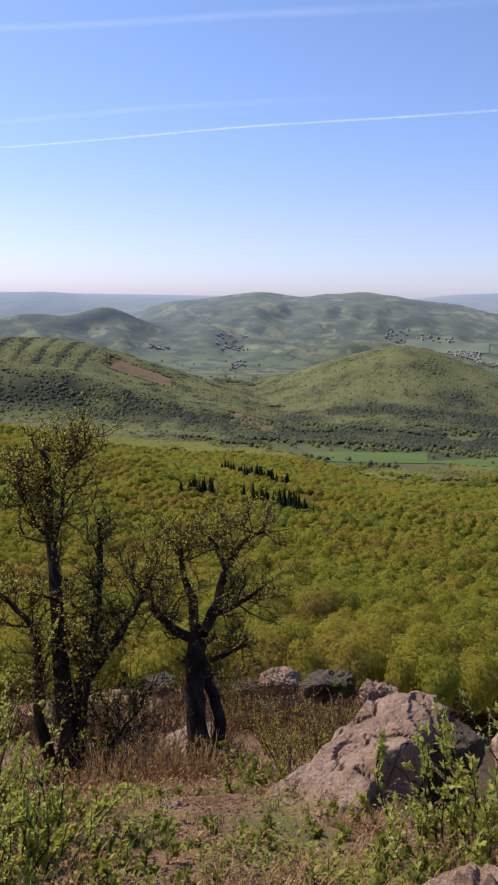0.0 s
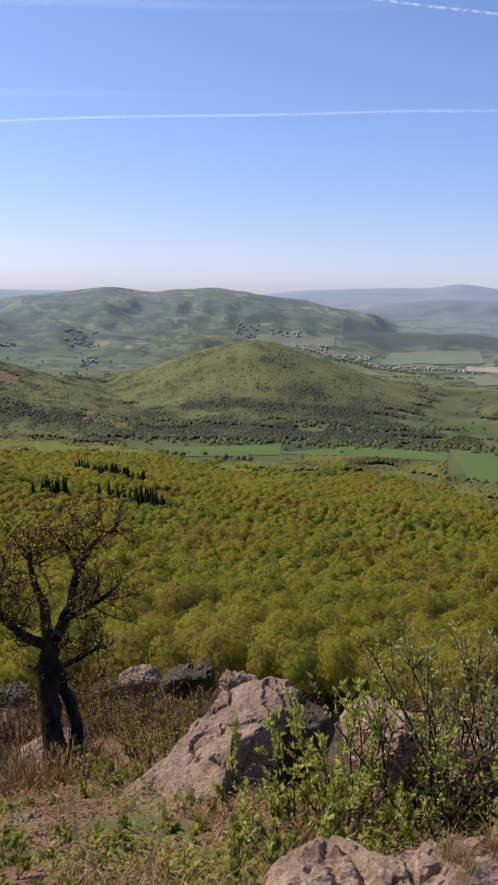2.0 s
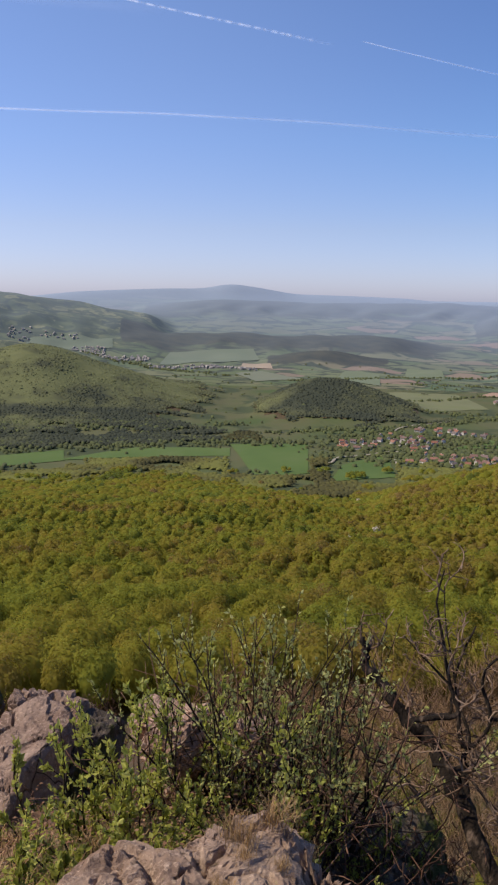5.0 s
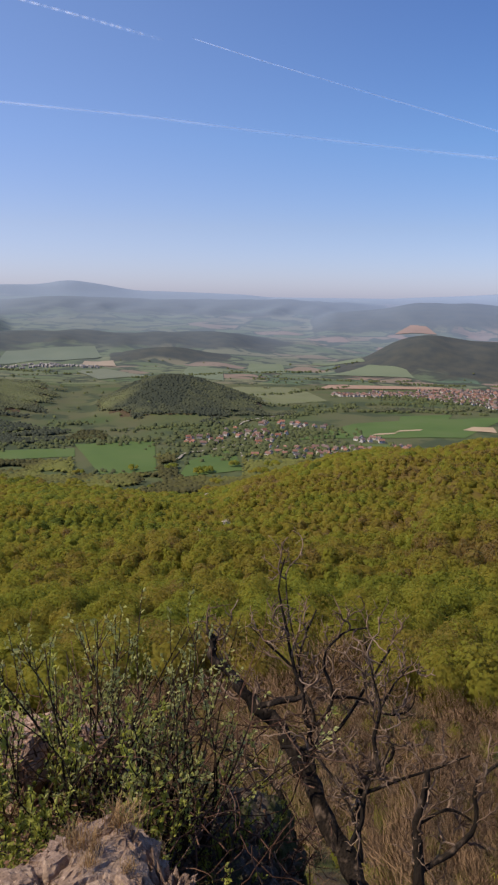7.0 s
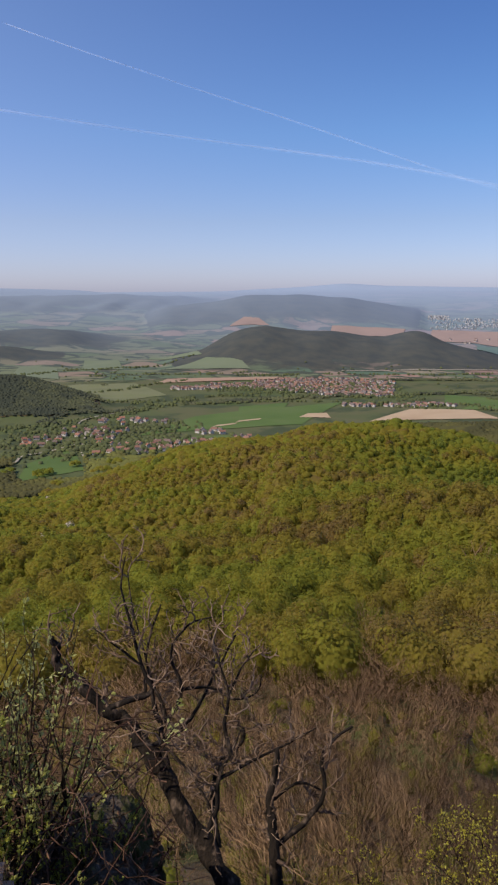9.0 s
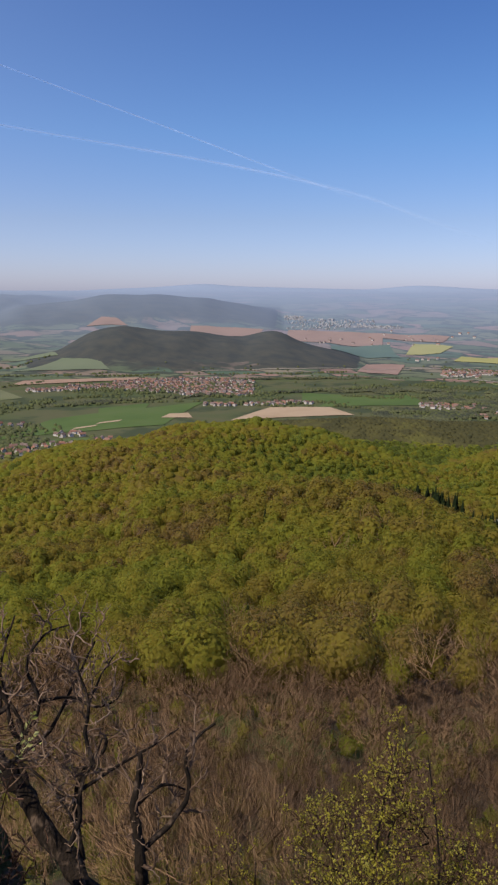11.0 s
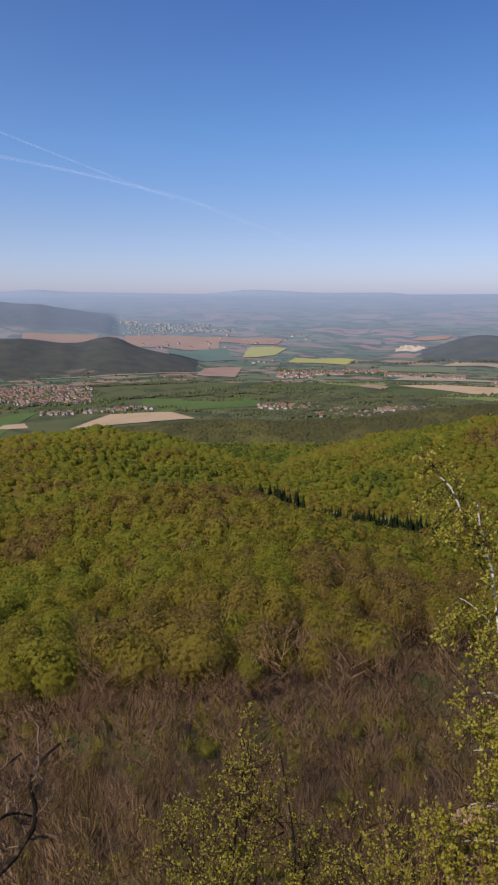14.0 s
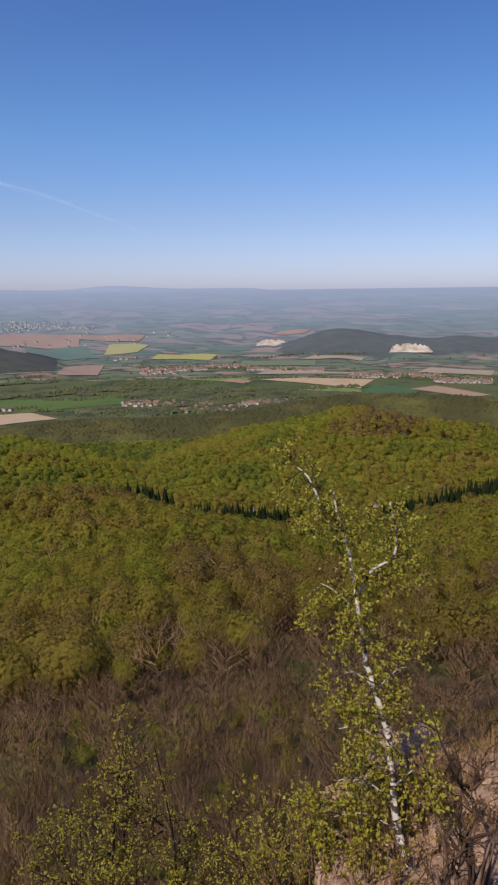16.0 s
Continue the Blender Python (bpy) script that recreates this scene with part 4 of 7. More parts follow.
def field(kind, corners, label, lift=1.6):
    """A field draped over the land between four corners (azimuth, distance), near side first, with slightly uneven edges."""
    n, m = 16, 9
    rg = np.random.RandomState(int(abs(corners[0][0]) * 100 + corners[0][1]))
    (a0, r0), (a1, r1), (a2, r2), (a3, r3) = corners
    u, w = np.meshgrid(np.linspace(0, 1, n), np.linspace(0, 1, m), indexing="ij")
    wob = np.cumsum(rg.normal(0, 0.02, (2, n)), axis=1)
    w2 = w + wob[0][:, None] * (1 - w) * 0.6 + wob[1][:, None] * w * 0.6
    az = (a0 * (1 - u) + a1 * u) * (1 - w) + (a3 * (1 - u) + a2 * u) * w
    r = (r0 * (1 - u) + r1 * u) * (1 - w2) + (r3 * (1 - u) + r2 * u) * w2
    x, y = -np.sin(np.radians(az)) * r, np.cos(np.radians(az)) * r
    v = np.stack([x, y, surface(x, y) + lift], -1).reshape(-1, 3)
    f = np.array([(i * m + j, i * m + j + 1, (i + 1) * m + j + 1, (i + 1) * m + j) for i in range(n - 1) for j in range(m - 1)])
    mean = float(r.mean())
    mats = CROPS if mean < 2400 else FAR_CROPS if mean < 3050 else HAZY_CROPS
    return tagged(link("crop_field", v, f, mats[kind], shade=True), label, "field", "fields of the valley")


G, P, D, S, B, Y, T = ("green", "young green crop on the valley floor"), ("pale", "pale green pasture between hedges"), ("dull", "dull green thinly sown field"), ("sand", "bare sand-coloured field"), ("plough", "ploughed reddish-brown field in the plain"), ("rape", "yellow rape field in flower on the plain"), ("teal", "blue-green winter crop on the plain")
tilled = []
FIELDS_FIRST = [(G, (-14.4, 1162), (-18.7, 1188), (-18.6, 1429), (-12.6, 1416)), (G, (0.5, 1295), (-12.6, 1315), (-12.6, 1390), (-5.4, 1386)), (G, (-20.4, 1137), (-25.4, 1191), (-24.6, 1376), (-21.3, 1263)), (G, (11.9, 1226), (0, 1287), (0, 1375), (8.7, 1322)), (G, (-29.5, 1452), (-42.1, 1548), (-45.2, 1852), (-33.9, 1667)), (G, (-32, 1372), (-37, 1400), (-37, 1440), (-33, 1430)), (S, (-47.2, 1600), (-56.7, 1690), (-54.8, 1806), (-50.3, 1790)), (S, (-41.9, 1650), (-44.3, 1638), (-44.0, 1712), (-42.6, 1704)), (S, (-35.2, 1528), (-36.9, 1560), (-37.2, 1580), (-35.6, 1552))]
FIELDS_SECOND = [(S, (-37.0, 1585), (-38.8, 1615), (-39, 1636), (-37.3, 1606)), (S, (-34.5, 1382), (-36.6, 1386), (-36.6, 1404), (-34.9, 1404)), (D, (-25.6, 1905), (-31.8, 2019), (-29.4, 2320), (-24.5, 2310)), (P, (-31.0, 2660), (-38.2, 2596), (-37.6, 2670), (-34.8, 2755)), (B, (-31.0, 2298), (-40.0, 2375), (-40.4, 2430), (-31.9, 2409)), (B, (-44.1, 3480), (-49.3, 3470), (-49.7, 3590), (-44.3, 3582)), (B, (-51.4, 3400), (-58.6, 3275), (-58.6, 3552), (-51.6, 3634)), (B, (-56.8, 2600), (-59.8, 2554), (-60.3, 2825), (-57.5, 2811))]
FIELDS_THIRD = [(B, (-36.6, 3585), (-39.6, 3588), (-38.8, 3656), (-37.7, 3677)), (T, (-54.8, 3000), (-60.0, 3000), (-59.1, 3283), (-54.8, 3297)), (P, (-25.6, 2704), (-28.6, 2728), (-28.2, 3000), (-25.8, 2990)), (P, (-30.3, 2960), (-34.5, 2800), (-34.1, 2900), (-30.7, 3040)), (B, (-57.4, 3471), (-62.9, 3403), (-63.4, 3533), (-57.6, 3563)), (Y, (-60.3, 3112), (-62.8, 3155), (-63.7, 3288), (-60.9, 3365)), (Y, (-63.8, 2938), (-68.2, 2913), (-68.8, 3033), (-64.3, 3095)), (P, (-66.7, 2355), (-70.8, 2265), (-71.3, 2390), (-66.4, 2398))]
FIELDS_FOURTH = [(G, (-53.9, 1807), (-62.1, 1886), (-60.8, 2056), (-55.7, 2005)), (G, (-37.2, 1700), (-40.5, 1740), (-41.1, 1865), (-37.3, 1801)), (B, (-69.0, 2305), (-70.9, 2228), (-71.4, 2298), (-69.8, 2354)), (S, (-71.6, 2460), (-79.6, 2461), (-80.6, 2480), (-72.6, 2589)), (S, (-72.0, 2330), (-79.6, 2111), (-80.6, 2331), (-74.6, 2380)), (P, (-74.5, 2076), (-79.7, 2031), (-79.6, 2101), (-76.2, 2181)), (T, (-79.5, 1970), (-83.5, 1976), (-84.0, 2141), (-80.6, 2212)), (B, (-83.2, 2108), (-87.4, 1980), (-89.1, 2025), (-85.1, 2194)), (B, (-72.8, 3522), (-75.4, 3500), (-75.9, 3604), (-73.5, 3569))]
FIELDS_FIFTH = [(P, (-70.3, 2704), (-76.2, 2723), (-76.2, 2860), (-70.7, 2837)), (S, (-75.0, 2916), (-79.6, 2853), (-79.9, 2927), (-76.2, 2967)), (P, (-66.4, 2470), (-69.0, 2470), (-69.2, 2500), (-67.0, 2557)), (S, (-83.8, 2524), (-89.0, 2460), (-89.2, 2587), (-84.6, 2660)), (G, (-52.7, 1904), (-56.3, 1904), (-57.1, 2013), (-52.7, 2057)), (D, (-14.5, 2505), (-18.4, 2592), (-14.9, 2805), (-12.9, 2752)), (P, (-7.2, 2967), (-14.8, 3105), (-14.3, 3257), (-8.0, 3215)), (P, (2.4, 2987), (-3.8, 3196), (-3.8, 3305), (2.1, 3253)), (S, (-13.3, 2930), (-15.8, 2890), (-15.6, 3010), (-13.5, 3040)), (P, (-20.6, 2630), (-23.9, 2471), (-23.8, 2791), (-21.4, 2897))]
for (kind, label), *corners in FIELDS_FIRST + FIELDS_SECOND + FIELDS_THIRD + FIELDS_FOURTH + FIELDS_FIFTH:
    low = max(c[1] for c in corners) < 2400
    field(kind, corners, label, (0.9 if low else 1.6) + (0.0 if kind in ("green", "pale", "dull") else 0.5))
    tilled.append((min(c[0] for c in corners), max(c[0] for c in corners), min(c[1] for c in corners), max(c[1] for c in corners)))

# felled patches on the striped hill
CUTS = [((24.2, 1860), (19.6, 1800), (19.4, 1870), (23.2, 1945)), ((15.2, 1540), (11.4, 1470), (11.6, 1600), (14.6, 1650))]
for corners in CUTS:
    field("felled", corners, "reddish felled patch on the wooded hill", 2.2)


def felled(az, r):
    gone = np.zeros(len(az), dtype=bool)
    for c in CUTS:
        (a0, r0), (a1, r1), (a2, r2), (a3, r3) = c
        k = np.clip((a0 - az) / (a0 - a1), -0.05, 1.05)
        gone |= (k > 0) & (k < 1) & (r > r0 + (r1 - r0) * k) & (r < r3 + (r2 - r3) * k)
    return gone


# woods of the middle hills, hedgerows and river woods
x, y, r, az = scatter(AZ0, AZ1, 1040, 2440, 8.6, rng)
z = height(x, y)


def belt(x, y):
    """Woods on the flat: under the hills across the valley, and beyond the olive ridge."""
    a, q = np.degrees(np.arctan2(-x, y)), np.hypot(x, y)
    rim = 18 * ripple(x, y, 130, 66)
    first = (a > -15) & (q > 1415 + rim + 20 * smooth(-4, -12, a)) & (q < 1780 + rim - 220 * smooth(-2, -14, a)) & ~((np.abs(q - 1545 - rim * 2) < 16) & (a < 16))
    second = (a < -58) & (q > 1500) & (q < 2120 + 3 * rim - 120 * smooth(-74, -86, a)) & (ripple(x, y, 150, 67) > -0.25)
    river = np.interp(a, [-64, -60, -54, -49, -36, -27, -22], [2150, 2120, 2090, 2035, 1880, 1760, 1640])
    third = (a < -22) & (a > -64) & (np.abs(q - river + 0.8 * rim) < 17 + 8 * ripple(x, y, 90, 68))
    third |= (a < -46) & (a > -66) & (np.abs(q - 2330 - 9 * (-46 - a) + rim) < 16)
    keep = np.ones(x.shape, dtype=bool)
    for a0, a1, r0, r1 in tilled:
        keep &= ~((a > a0) & (a < a1) & (q > r0 - 8) & (q < r1 + 8))
    return ((first | second | third) & keep) | foot_wood(x, y)


def foot_wood(x, y):
    """Scrub and hedges between the foot of the slope and the first fields."""
    a, q = np.degrees(np.arctan2(-x, y)), np.hypot(x, y)
    keep = (a > -31) & (a < 14) & (q > 1040) & (q < 1300) & (ripple(x, y, 110, 69) > -0.55)
    for a0, a1, r0, r1 in tilled:
        keep &= ~((a > a0) & (a < a1) & (q > r0 - 4) & (q < r1 + 4))
    return keep


on_hill = np.where(r > 1230, (z > VALLEY + 9 + 5 * ripple(x, y, 120, 51)) | belt(x, y), foot_wood(x, y) & (z < VALLEY + 8))
open_ground = ripple(x, y, 190, 52) > 0.75
hill = on_hill & ~felled(az, r) & ~(open_ground & (z > VALLEY + 25))
hx, hy, hz = x[hill], y[hill], z[hill]
luck = rng.uniform(size=len(hx))


def hill_tone(x, y, z):
    """Low is dark wood, high is pale fresh leaf."""
    a, r = np.degrees(np.arctan2(-x, y)), np.hypot(x, y)
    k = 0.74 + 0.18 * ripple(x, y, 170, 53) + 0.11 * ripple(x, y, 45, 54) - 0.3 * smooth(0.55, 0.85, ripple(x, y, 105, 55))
    # dark wood on the knoll and along the foot of the hills
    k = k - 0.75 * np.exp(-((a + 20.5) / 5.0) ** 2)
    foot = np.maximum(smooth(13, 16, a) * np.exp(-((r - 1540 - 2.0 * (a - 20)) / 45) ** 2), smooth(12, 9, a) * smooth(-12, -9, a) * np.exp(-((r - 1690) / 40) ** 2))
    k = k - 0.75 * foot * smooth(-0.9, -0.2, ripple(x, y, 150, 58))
    # lower flank: dark wood, with the flank's own shade put into the tint
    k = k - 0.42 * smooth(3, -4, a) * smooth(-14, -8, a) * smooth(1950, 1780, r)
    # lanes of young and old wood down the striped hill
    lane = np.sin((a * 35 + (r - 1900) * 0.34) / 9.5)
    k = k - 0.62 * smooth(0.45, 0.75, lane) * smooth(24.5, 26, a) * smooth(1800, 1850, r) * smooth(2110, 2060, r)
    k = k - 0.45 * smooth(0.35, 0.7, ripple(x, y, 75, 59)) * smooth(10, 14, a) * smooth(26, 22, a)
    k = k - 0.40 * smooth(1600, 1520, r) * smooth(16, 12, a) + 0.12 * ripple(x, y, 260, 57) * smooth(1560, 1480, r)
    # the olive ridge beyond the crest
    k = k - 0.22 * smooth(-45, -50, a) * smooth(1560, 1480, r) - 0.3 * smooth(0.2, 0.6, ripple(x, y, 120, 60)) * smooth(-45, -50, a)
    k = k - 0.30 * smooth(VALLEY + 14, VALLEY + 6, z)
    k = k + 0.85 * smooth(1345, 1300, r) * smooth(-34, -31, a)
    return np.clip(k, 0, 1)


# leaf cover of those hills, with the crowns standing up from it
ca, cr = np.arange(AZ0, AZ1 + 0.1, 0.28), np.geomspace(1040, 2440, 225)
cv, cf = land_sheet(ca, cr)
cz = cv[:, 2].copy()
con = (cz > VALLEY + 10 + 5 * ripple(cv[:, 0], cv[:, 1], 120, 51)) | belt(cv[:, 0], cv[:, 1])
con &= (np.hypot(cv[:, 0], cv[:, 1]) > 1215) | (foot_wood(cv[:, 0], cv[:, 1]) & (cz < VALLEY + 8))
con &= ~felled(np.degrees(np.arctan2(-cv[:, 0], cv[:, 1])), np.hypot(cv[:, 0], cv[:, 1]))
cf = cf[con[cf].all(1)]
# the cover comes down to the ground along its edges
grid = con.reshape(len(ca), len(cr)).astype(float)
full = grid.copy()
for _ in range(2):
    wide = np.pad(full, 1, mode="edge")
    full = np.minimum(grid, sum(wide[i:i + grid.shape[0], j:j + grid.shape[1]] for i in range(3) for j in range(3)) / 9)
inner = smooth(0.45, 0.95, full.ravel())
cv[:, 2] += -0.5 + 5.0 * inner + (0.8 * ripple(cv[:, 0], cv[:, 1], 22, 56) + rng.normal(0, 0.5, len(cv))) * inner


def olive(x, y):
    """The woods nearest to the slope: the ridge beyond the crest, the knoll and the scrub at its foot."""
    a, q = np.degrees(np.arctan2(-x, y)), np.hypot(x, y)
    return (q < 1345) | ((a < -12) & (q < 1540))


mid = cv[cf].mean(1)
warm = olive(mid[:, 0], mid[:, 1])
for name, mat, faces, label in (("hill_underwood", M_FARWOOD, cf[~warm], "close leaf cover of the rounded hills across the valley"),
                                ("ridge_underwood", M_OLIVEWOOD, cf[warm], "close olive leaf cover of the ridge beyond the crest")):
    used, back = np.unique(faces, return_inverse=True)
    sheet = link(name, cv[used], back.reshape(faces.shape), mat, shade=True)
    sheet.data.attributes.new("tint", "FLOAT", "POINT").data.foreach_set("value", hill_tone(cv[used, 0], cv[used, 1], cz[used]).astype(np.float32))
    tagged(sheet, label, "woodland", kind="stuff")
size = rng.uniform(2.8, 4.6, len(hx))
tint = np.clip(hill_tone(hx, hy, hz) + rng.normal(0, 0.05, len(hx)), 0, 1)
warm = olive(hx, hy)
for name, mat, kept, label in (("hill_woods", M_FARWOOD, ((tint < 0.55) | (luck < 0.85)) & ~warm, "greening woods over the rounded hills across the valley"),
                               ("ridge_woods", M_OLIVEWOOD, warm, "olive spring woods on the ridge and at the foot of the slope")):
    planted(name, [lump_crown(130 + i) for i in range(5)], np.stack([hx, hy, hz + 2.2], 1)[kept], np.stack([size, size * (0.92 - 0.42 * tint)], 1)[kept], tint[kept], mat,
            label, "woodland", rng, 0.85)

HEDGES_FIRST = [((-22, 1330), (-32, 1350), 90), ((-24, 1440), (-31, 1440), 90), ((-24, 1540), (-33, 1560), 60), ((-20, 1480), (-25, 1560), 50), ((13, 1450), (-7, 1440), 60), ((-7, 1440), (-16, 1450), 44), ((32, 1480), (13, 1460), 60), ((8, 1580), (-8, 1600), 40), ((30, 1570), (10, 1570), 50), ((22, 1600), (2, 1640), 26), ((2, 1640), (-14, 1660), 22), ((-14, 1480), (-20, 1420), 20), ((12, 1290), (2, 1270), 16), ((-1, 1180), (-9, 1190), 14), ((-19, 1390), (-25, 1400), 22), ((-15, 1560), (-24, 1640), 22), ((-24, 1600), (-34, 1960), 22), ((-27, 1900), (-42, 2080), 18), ((-36, 2000), (-50, 2000), 22), ((-50, 2060), (-63, 2330), 26)]
HEDGES_SECOND = [((-56, 1990), (-66, 2050), 22), ((-62, 2240), (-68, 2260), 34), ((-25, 2060), (-33, 2360), 9), ((-28, 1860), (-45, 1900), 7), ((-26, 2540), (-38, 2540), 9), ((-24, 2700), (-34, 2830), 9), ((-45, 1870), (-60, 1800), 9), ((-60, 1750), (-75, 1720), 60), ((-62, 1900), (-78, 1960), 50), ((-60, 2060), (-80, 2150), 26), ((-66, 2400), (-80, 2380), 9), ((-47, 1850), (-51, 1980), 14), ((-19, 1300), (-22, 1330), 12), ((-10, 1100), (-14, 1120), 10), ((-13, 1130), (-16, 1180), 8), ((-36, 2150), (-48, 2130), 70)]
HEDGES_THIRD = [((-36, 2240), (-47, 2230), 50), ((-25, 1380), (-34, 1400), 40), ((-63, 2740), (-76, 2590), 34), ((-80, 2430), (-92, 2340), 30), ((-11, 2740), (-2, 3060), 26), ((-50, 1850), (-56, 1880), 16), ((-26, 1130), (-30, 1180), 14), ((-30, 1290), (-37, 1440), 10), ((-37, 2480), (-56, 2560), 12), ((-68, 2980), (-80, 3000), 10), ((-17, 2560), (-24, 2680), 18), ((-8, 2640), (-14, 2700), 10), ((-80, 2480), (-92, 2440), 9)]
lines = HEDGES_FIRST + HEDGES_SECOND + HEDGES_THIRD
lx, ly = [], []
for (a0, r0), (a1, r1), wide in lines:
    (ax, ay), (bx, by) = polar(a0, r0), polar(a1, r1)
    n = int(math.hypot(bx - ax, by - ay) / 6 * max(1, wide / 11))
    k = rng.uniform(0, 1, n)
    gap = ripple(k * 900 + a0 * 31, k * 0, 260, 61) > -0.75
    k = k[gap]
    lx.append(ax + (bx - ax) * k + rng.normal(0, wide * 0.5, len(k)) + 14 * ripple(k * 500, k * 0 + r0, 230, 62))
    ly.append(ay + (by - ay) * k + rng.normal(0, wide * 0.5, len(k)) + 14 * ripple(k * 500, k * 0 + r1, 210, 63))
# loose trees all over the valley floor
sx, sy, sr, sa = scatter(AZ0, AZ1, 1180, 3000, 34, rng)
loose = (rng.uniform(size=len(sx)) < 0.05 + 0.4 * smooth(0.35, 0.8, ripple(sx, sy, 200, 64))) & (surface(sx, sy) < VALLEY + np.where(sr > 2440, 28, 60))
for a0, a1, r0, r1 in tilled:
    loose &= ~((sa > a0) & (sa < a1) & (sr > r0 - 12) & (sr < r1 + 12))
lx, ly = np.concatenate(lx + [sx[loose]]), np.concatenate(ly + [sy[loose]])
size = rng.uniform(2.8, 5.4, len(lx))
planted("hedgerow_trees", [lump_crown(140 + i) for i in range(4)], np.stack([lx, ly, surface(lx, ly) - 0.5], 1), np.stack([size, size * 1.1], 1),
        np.clip(rng.normal(0.45, 0.25, len(lx)), 0, 1), M_HEDGE, "hedgerows, river woods and loose trees between the fields", "trees", rng, 0.5)

# houses
M_WALL = material("house_plaster", [(0.42, 0.38, 0.33), (0.58, 0.54, 0.50), (0.48, 0.42, 0.35)], 0.3, 0.9, per_object=True)
M_WALLS = material("town_plaster", [(0.36, 0.32, 0.28), (0.50, 0.46, 0.42), (0.62, 0.59, 0.55)], 0.02, 0.9, island=0.6)
M_ROOF = material("clay_tile_roof", [(0.23, 0.10, 0.065), (0.29, 0.145, 0.10), (0.17, 0.11, 0.09), (0.17, 0.155, 0.15)], 0.3, 0.9, 0.05, 3, per_object=True)
M_ROOFS = material("town_roofs", [(0.20, 0.10, 0.07), (0.25, 0.145, 0.11), (0.17, 0.12, 0.105), (0.19, 0.17, 0.165)], 0.02, 0.9, island=0.7)
# walls and roofs of the far town, haze painted into both colours
M_CITY = material("haze_toned_plaster", [(0.28, 0.295, 0.32), (0.38, 0.375, 0.375)], 0.02, 0.9, island=0.6)
M_CITYROOF = material("haze_toned_roofs", [(0.31, 0.28, 0.275), (0.36, 0.345, 0.345)], 0.02, 0.9, island=0.6)
M_PANE = material("window_glass", [(0.02, 0.025, 0.03), (0.04, 0.045, 0.05)], 1, 0.15, spec=0.6)


def house_parts(w, d, h, ridge):
    """Walls with gables (open below), and a roof with eaves and thickness, as vertices and four-cornered faces."""
    a, b = w / 2, d / 2
    wall_v = [(-a, -b, -2), (a, -b, -2), (a, b, -2), (-a, b, -2), (-a, -b, h), (a, -b, h), (a, b, h), (-a, b, h), (0, -b, h + ridge), (0, b, h + ridge)]
    wall_f = [(0, 1, 5, 4), (1, 2, 6, 5), (2, 3, 7, 6), (3, 0, 4, 7), (4, 5, 8, 8), (6, 7, 9, 9)]
    e, o, t = 0.6, 0.5, 0.35
    s = ridge / a
    lo = h - s * o
    roof_v = [(-a - o, -b - e, lo), (0, -b - e, h + ridge), (a + o, -b - e, lo), (-a - o, b + e, lo), (0, b + e, h + ridge), (a + o, b + e, lo)]
    roof_v += [(x, y, z + t) for x, y, z in roof_v]
    roof_f = [(6, 7, 10, 9), (7, 8, 11, 10), (0, 3, 4, 1), (1, 4, 5, 2), (0, 1, 7, 6), (1, 2, 8, 7), (3, 9, 10, 4), (4, 10, 11, 5), (0, 6, 9, 3), (2, 5, 11, 8)]
    return wall_v, wall_f, roof_v, roof_f


def box(x0, x1, y0, y1, z0, z1):
    v = [(x, y, z) for z in (z0, z1) for x, y in ((x0, y0), (x1, y0), (x1, y1), (x0, y1))]
    return v, [(0, 1, 5, 4), (1, 2, 6, 5), (2, 3, 7, 6), (3, 0, 4, 7), (4, 5, 6, 7), (3, 2, 1, 0)]


def clean(faces):
    return [tuple(dict.fromkeys(f)) for f in faces]


def make_house(w, d, h, ridge):
    home = new("house")
    wv, wf, rv, rf = house_parts(w, d, h, ridge)
    link("wall", wv, clean(wf), M_WALL, home)
    roof = link("roof", rv, rf, M_ROOF, home)
    cv, cf = box(w * 0.12, w * 0.12 + 0.7, d * 0.2, d * 0.2 + 0.7, h + ridge * 0.5, h + ridge + 0.9)
    link("chimney", cv, cf, M_WALL, roof)
    for side in (-1, 1):
        for k in (-0.28, 0.28):
            v, f = box(side * w / 2 - 0.06, side * w / 2 + 0.06, d * k - 0.6, d * k + 0.6, 1.0, 2.4)
            link("window", v, f, M_PANE, home)
    return tagged(home, "plastered village house with a red clay-tile gable roof", "house", "houses of the near village")


def cluster(n, spots, rng):
    out = []
    for _ in range(n):
        a, r, sa, sr = spots[rng.randint(len(spots))]
        out.append((a + rng.uniform(-1, 1) * sa, r + rng.uniform(-1, 1) * sr))
    return out


kinds = [make_house(7, 9, 3.0, 2.8), make_house(7.5, 11, 3.4, 3.0), make_house(6.5, 8, 4.2, 2.6), make_house(8, 13, 3.2, 2.8)]
near_village = cluster(190, [(-28.5, 1330, 2.2, 55), (-31, 1340, 2.6, 40), (-27.6, 1440, 1.2, 80), (-25.6, 1510, 1.6, 45), (-29.5, 1620, 3.0, 35), (-33.5, 1370, 1.8, 22), (-22.5, 1440, 1.5, 40), (-37.4, 1400, 0.7, 14), (-35, 1470, 1.0, 20)], rng)
taken = []
for i, (a, r) in enumerate(near_village):
    hx, hy = polar(a, r)
    if any((hx - q[0]) ** 2 + (hy - q[1]) ** 2 < 13 ** 2 for q in taken):
        continue
    taken.append((hx, hy))
    m = pose(hx, hy, float(height(np.array(hx), np.array(hy))) + 1.5, 0, 0, rng.choice([20, 110, 65, 155]) + rng.uniform(-12, 12))
    k = kinds[len(taken) % 4]
    if len(taken) <= 4:
        k.matrix_basis = m
    else:
        copy_thing(k, m)


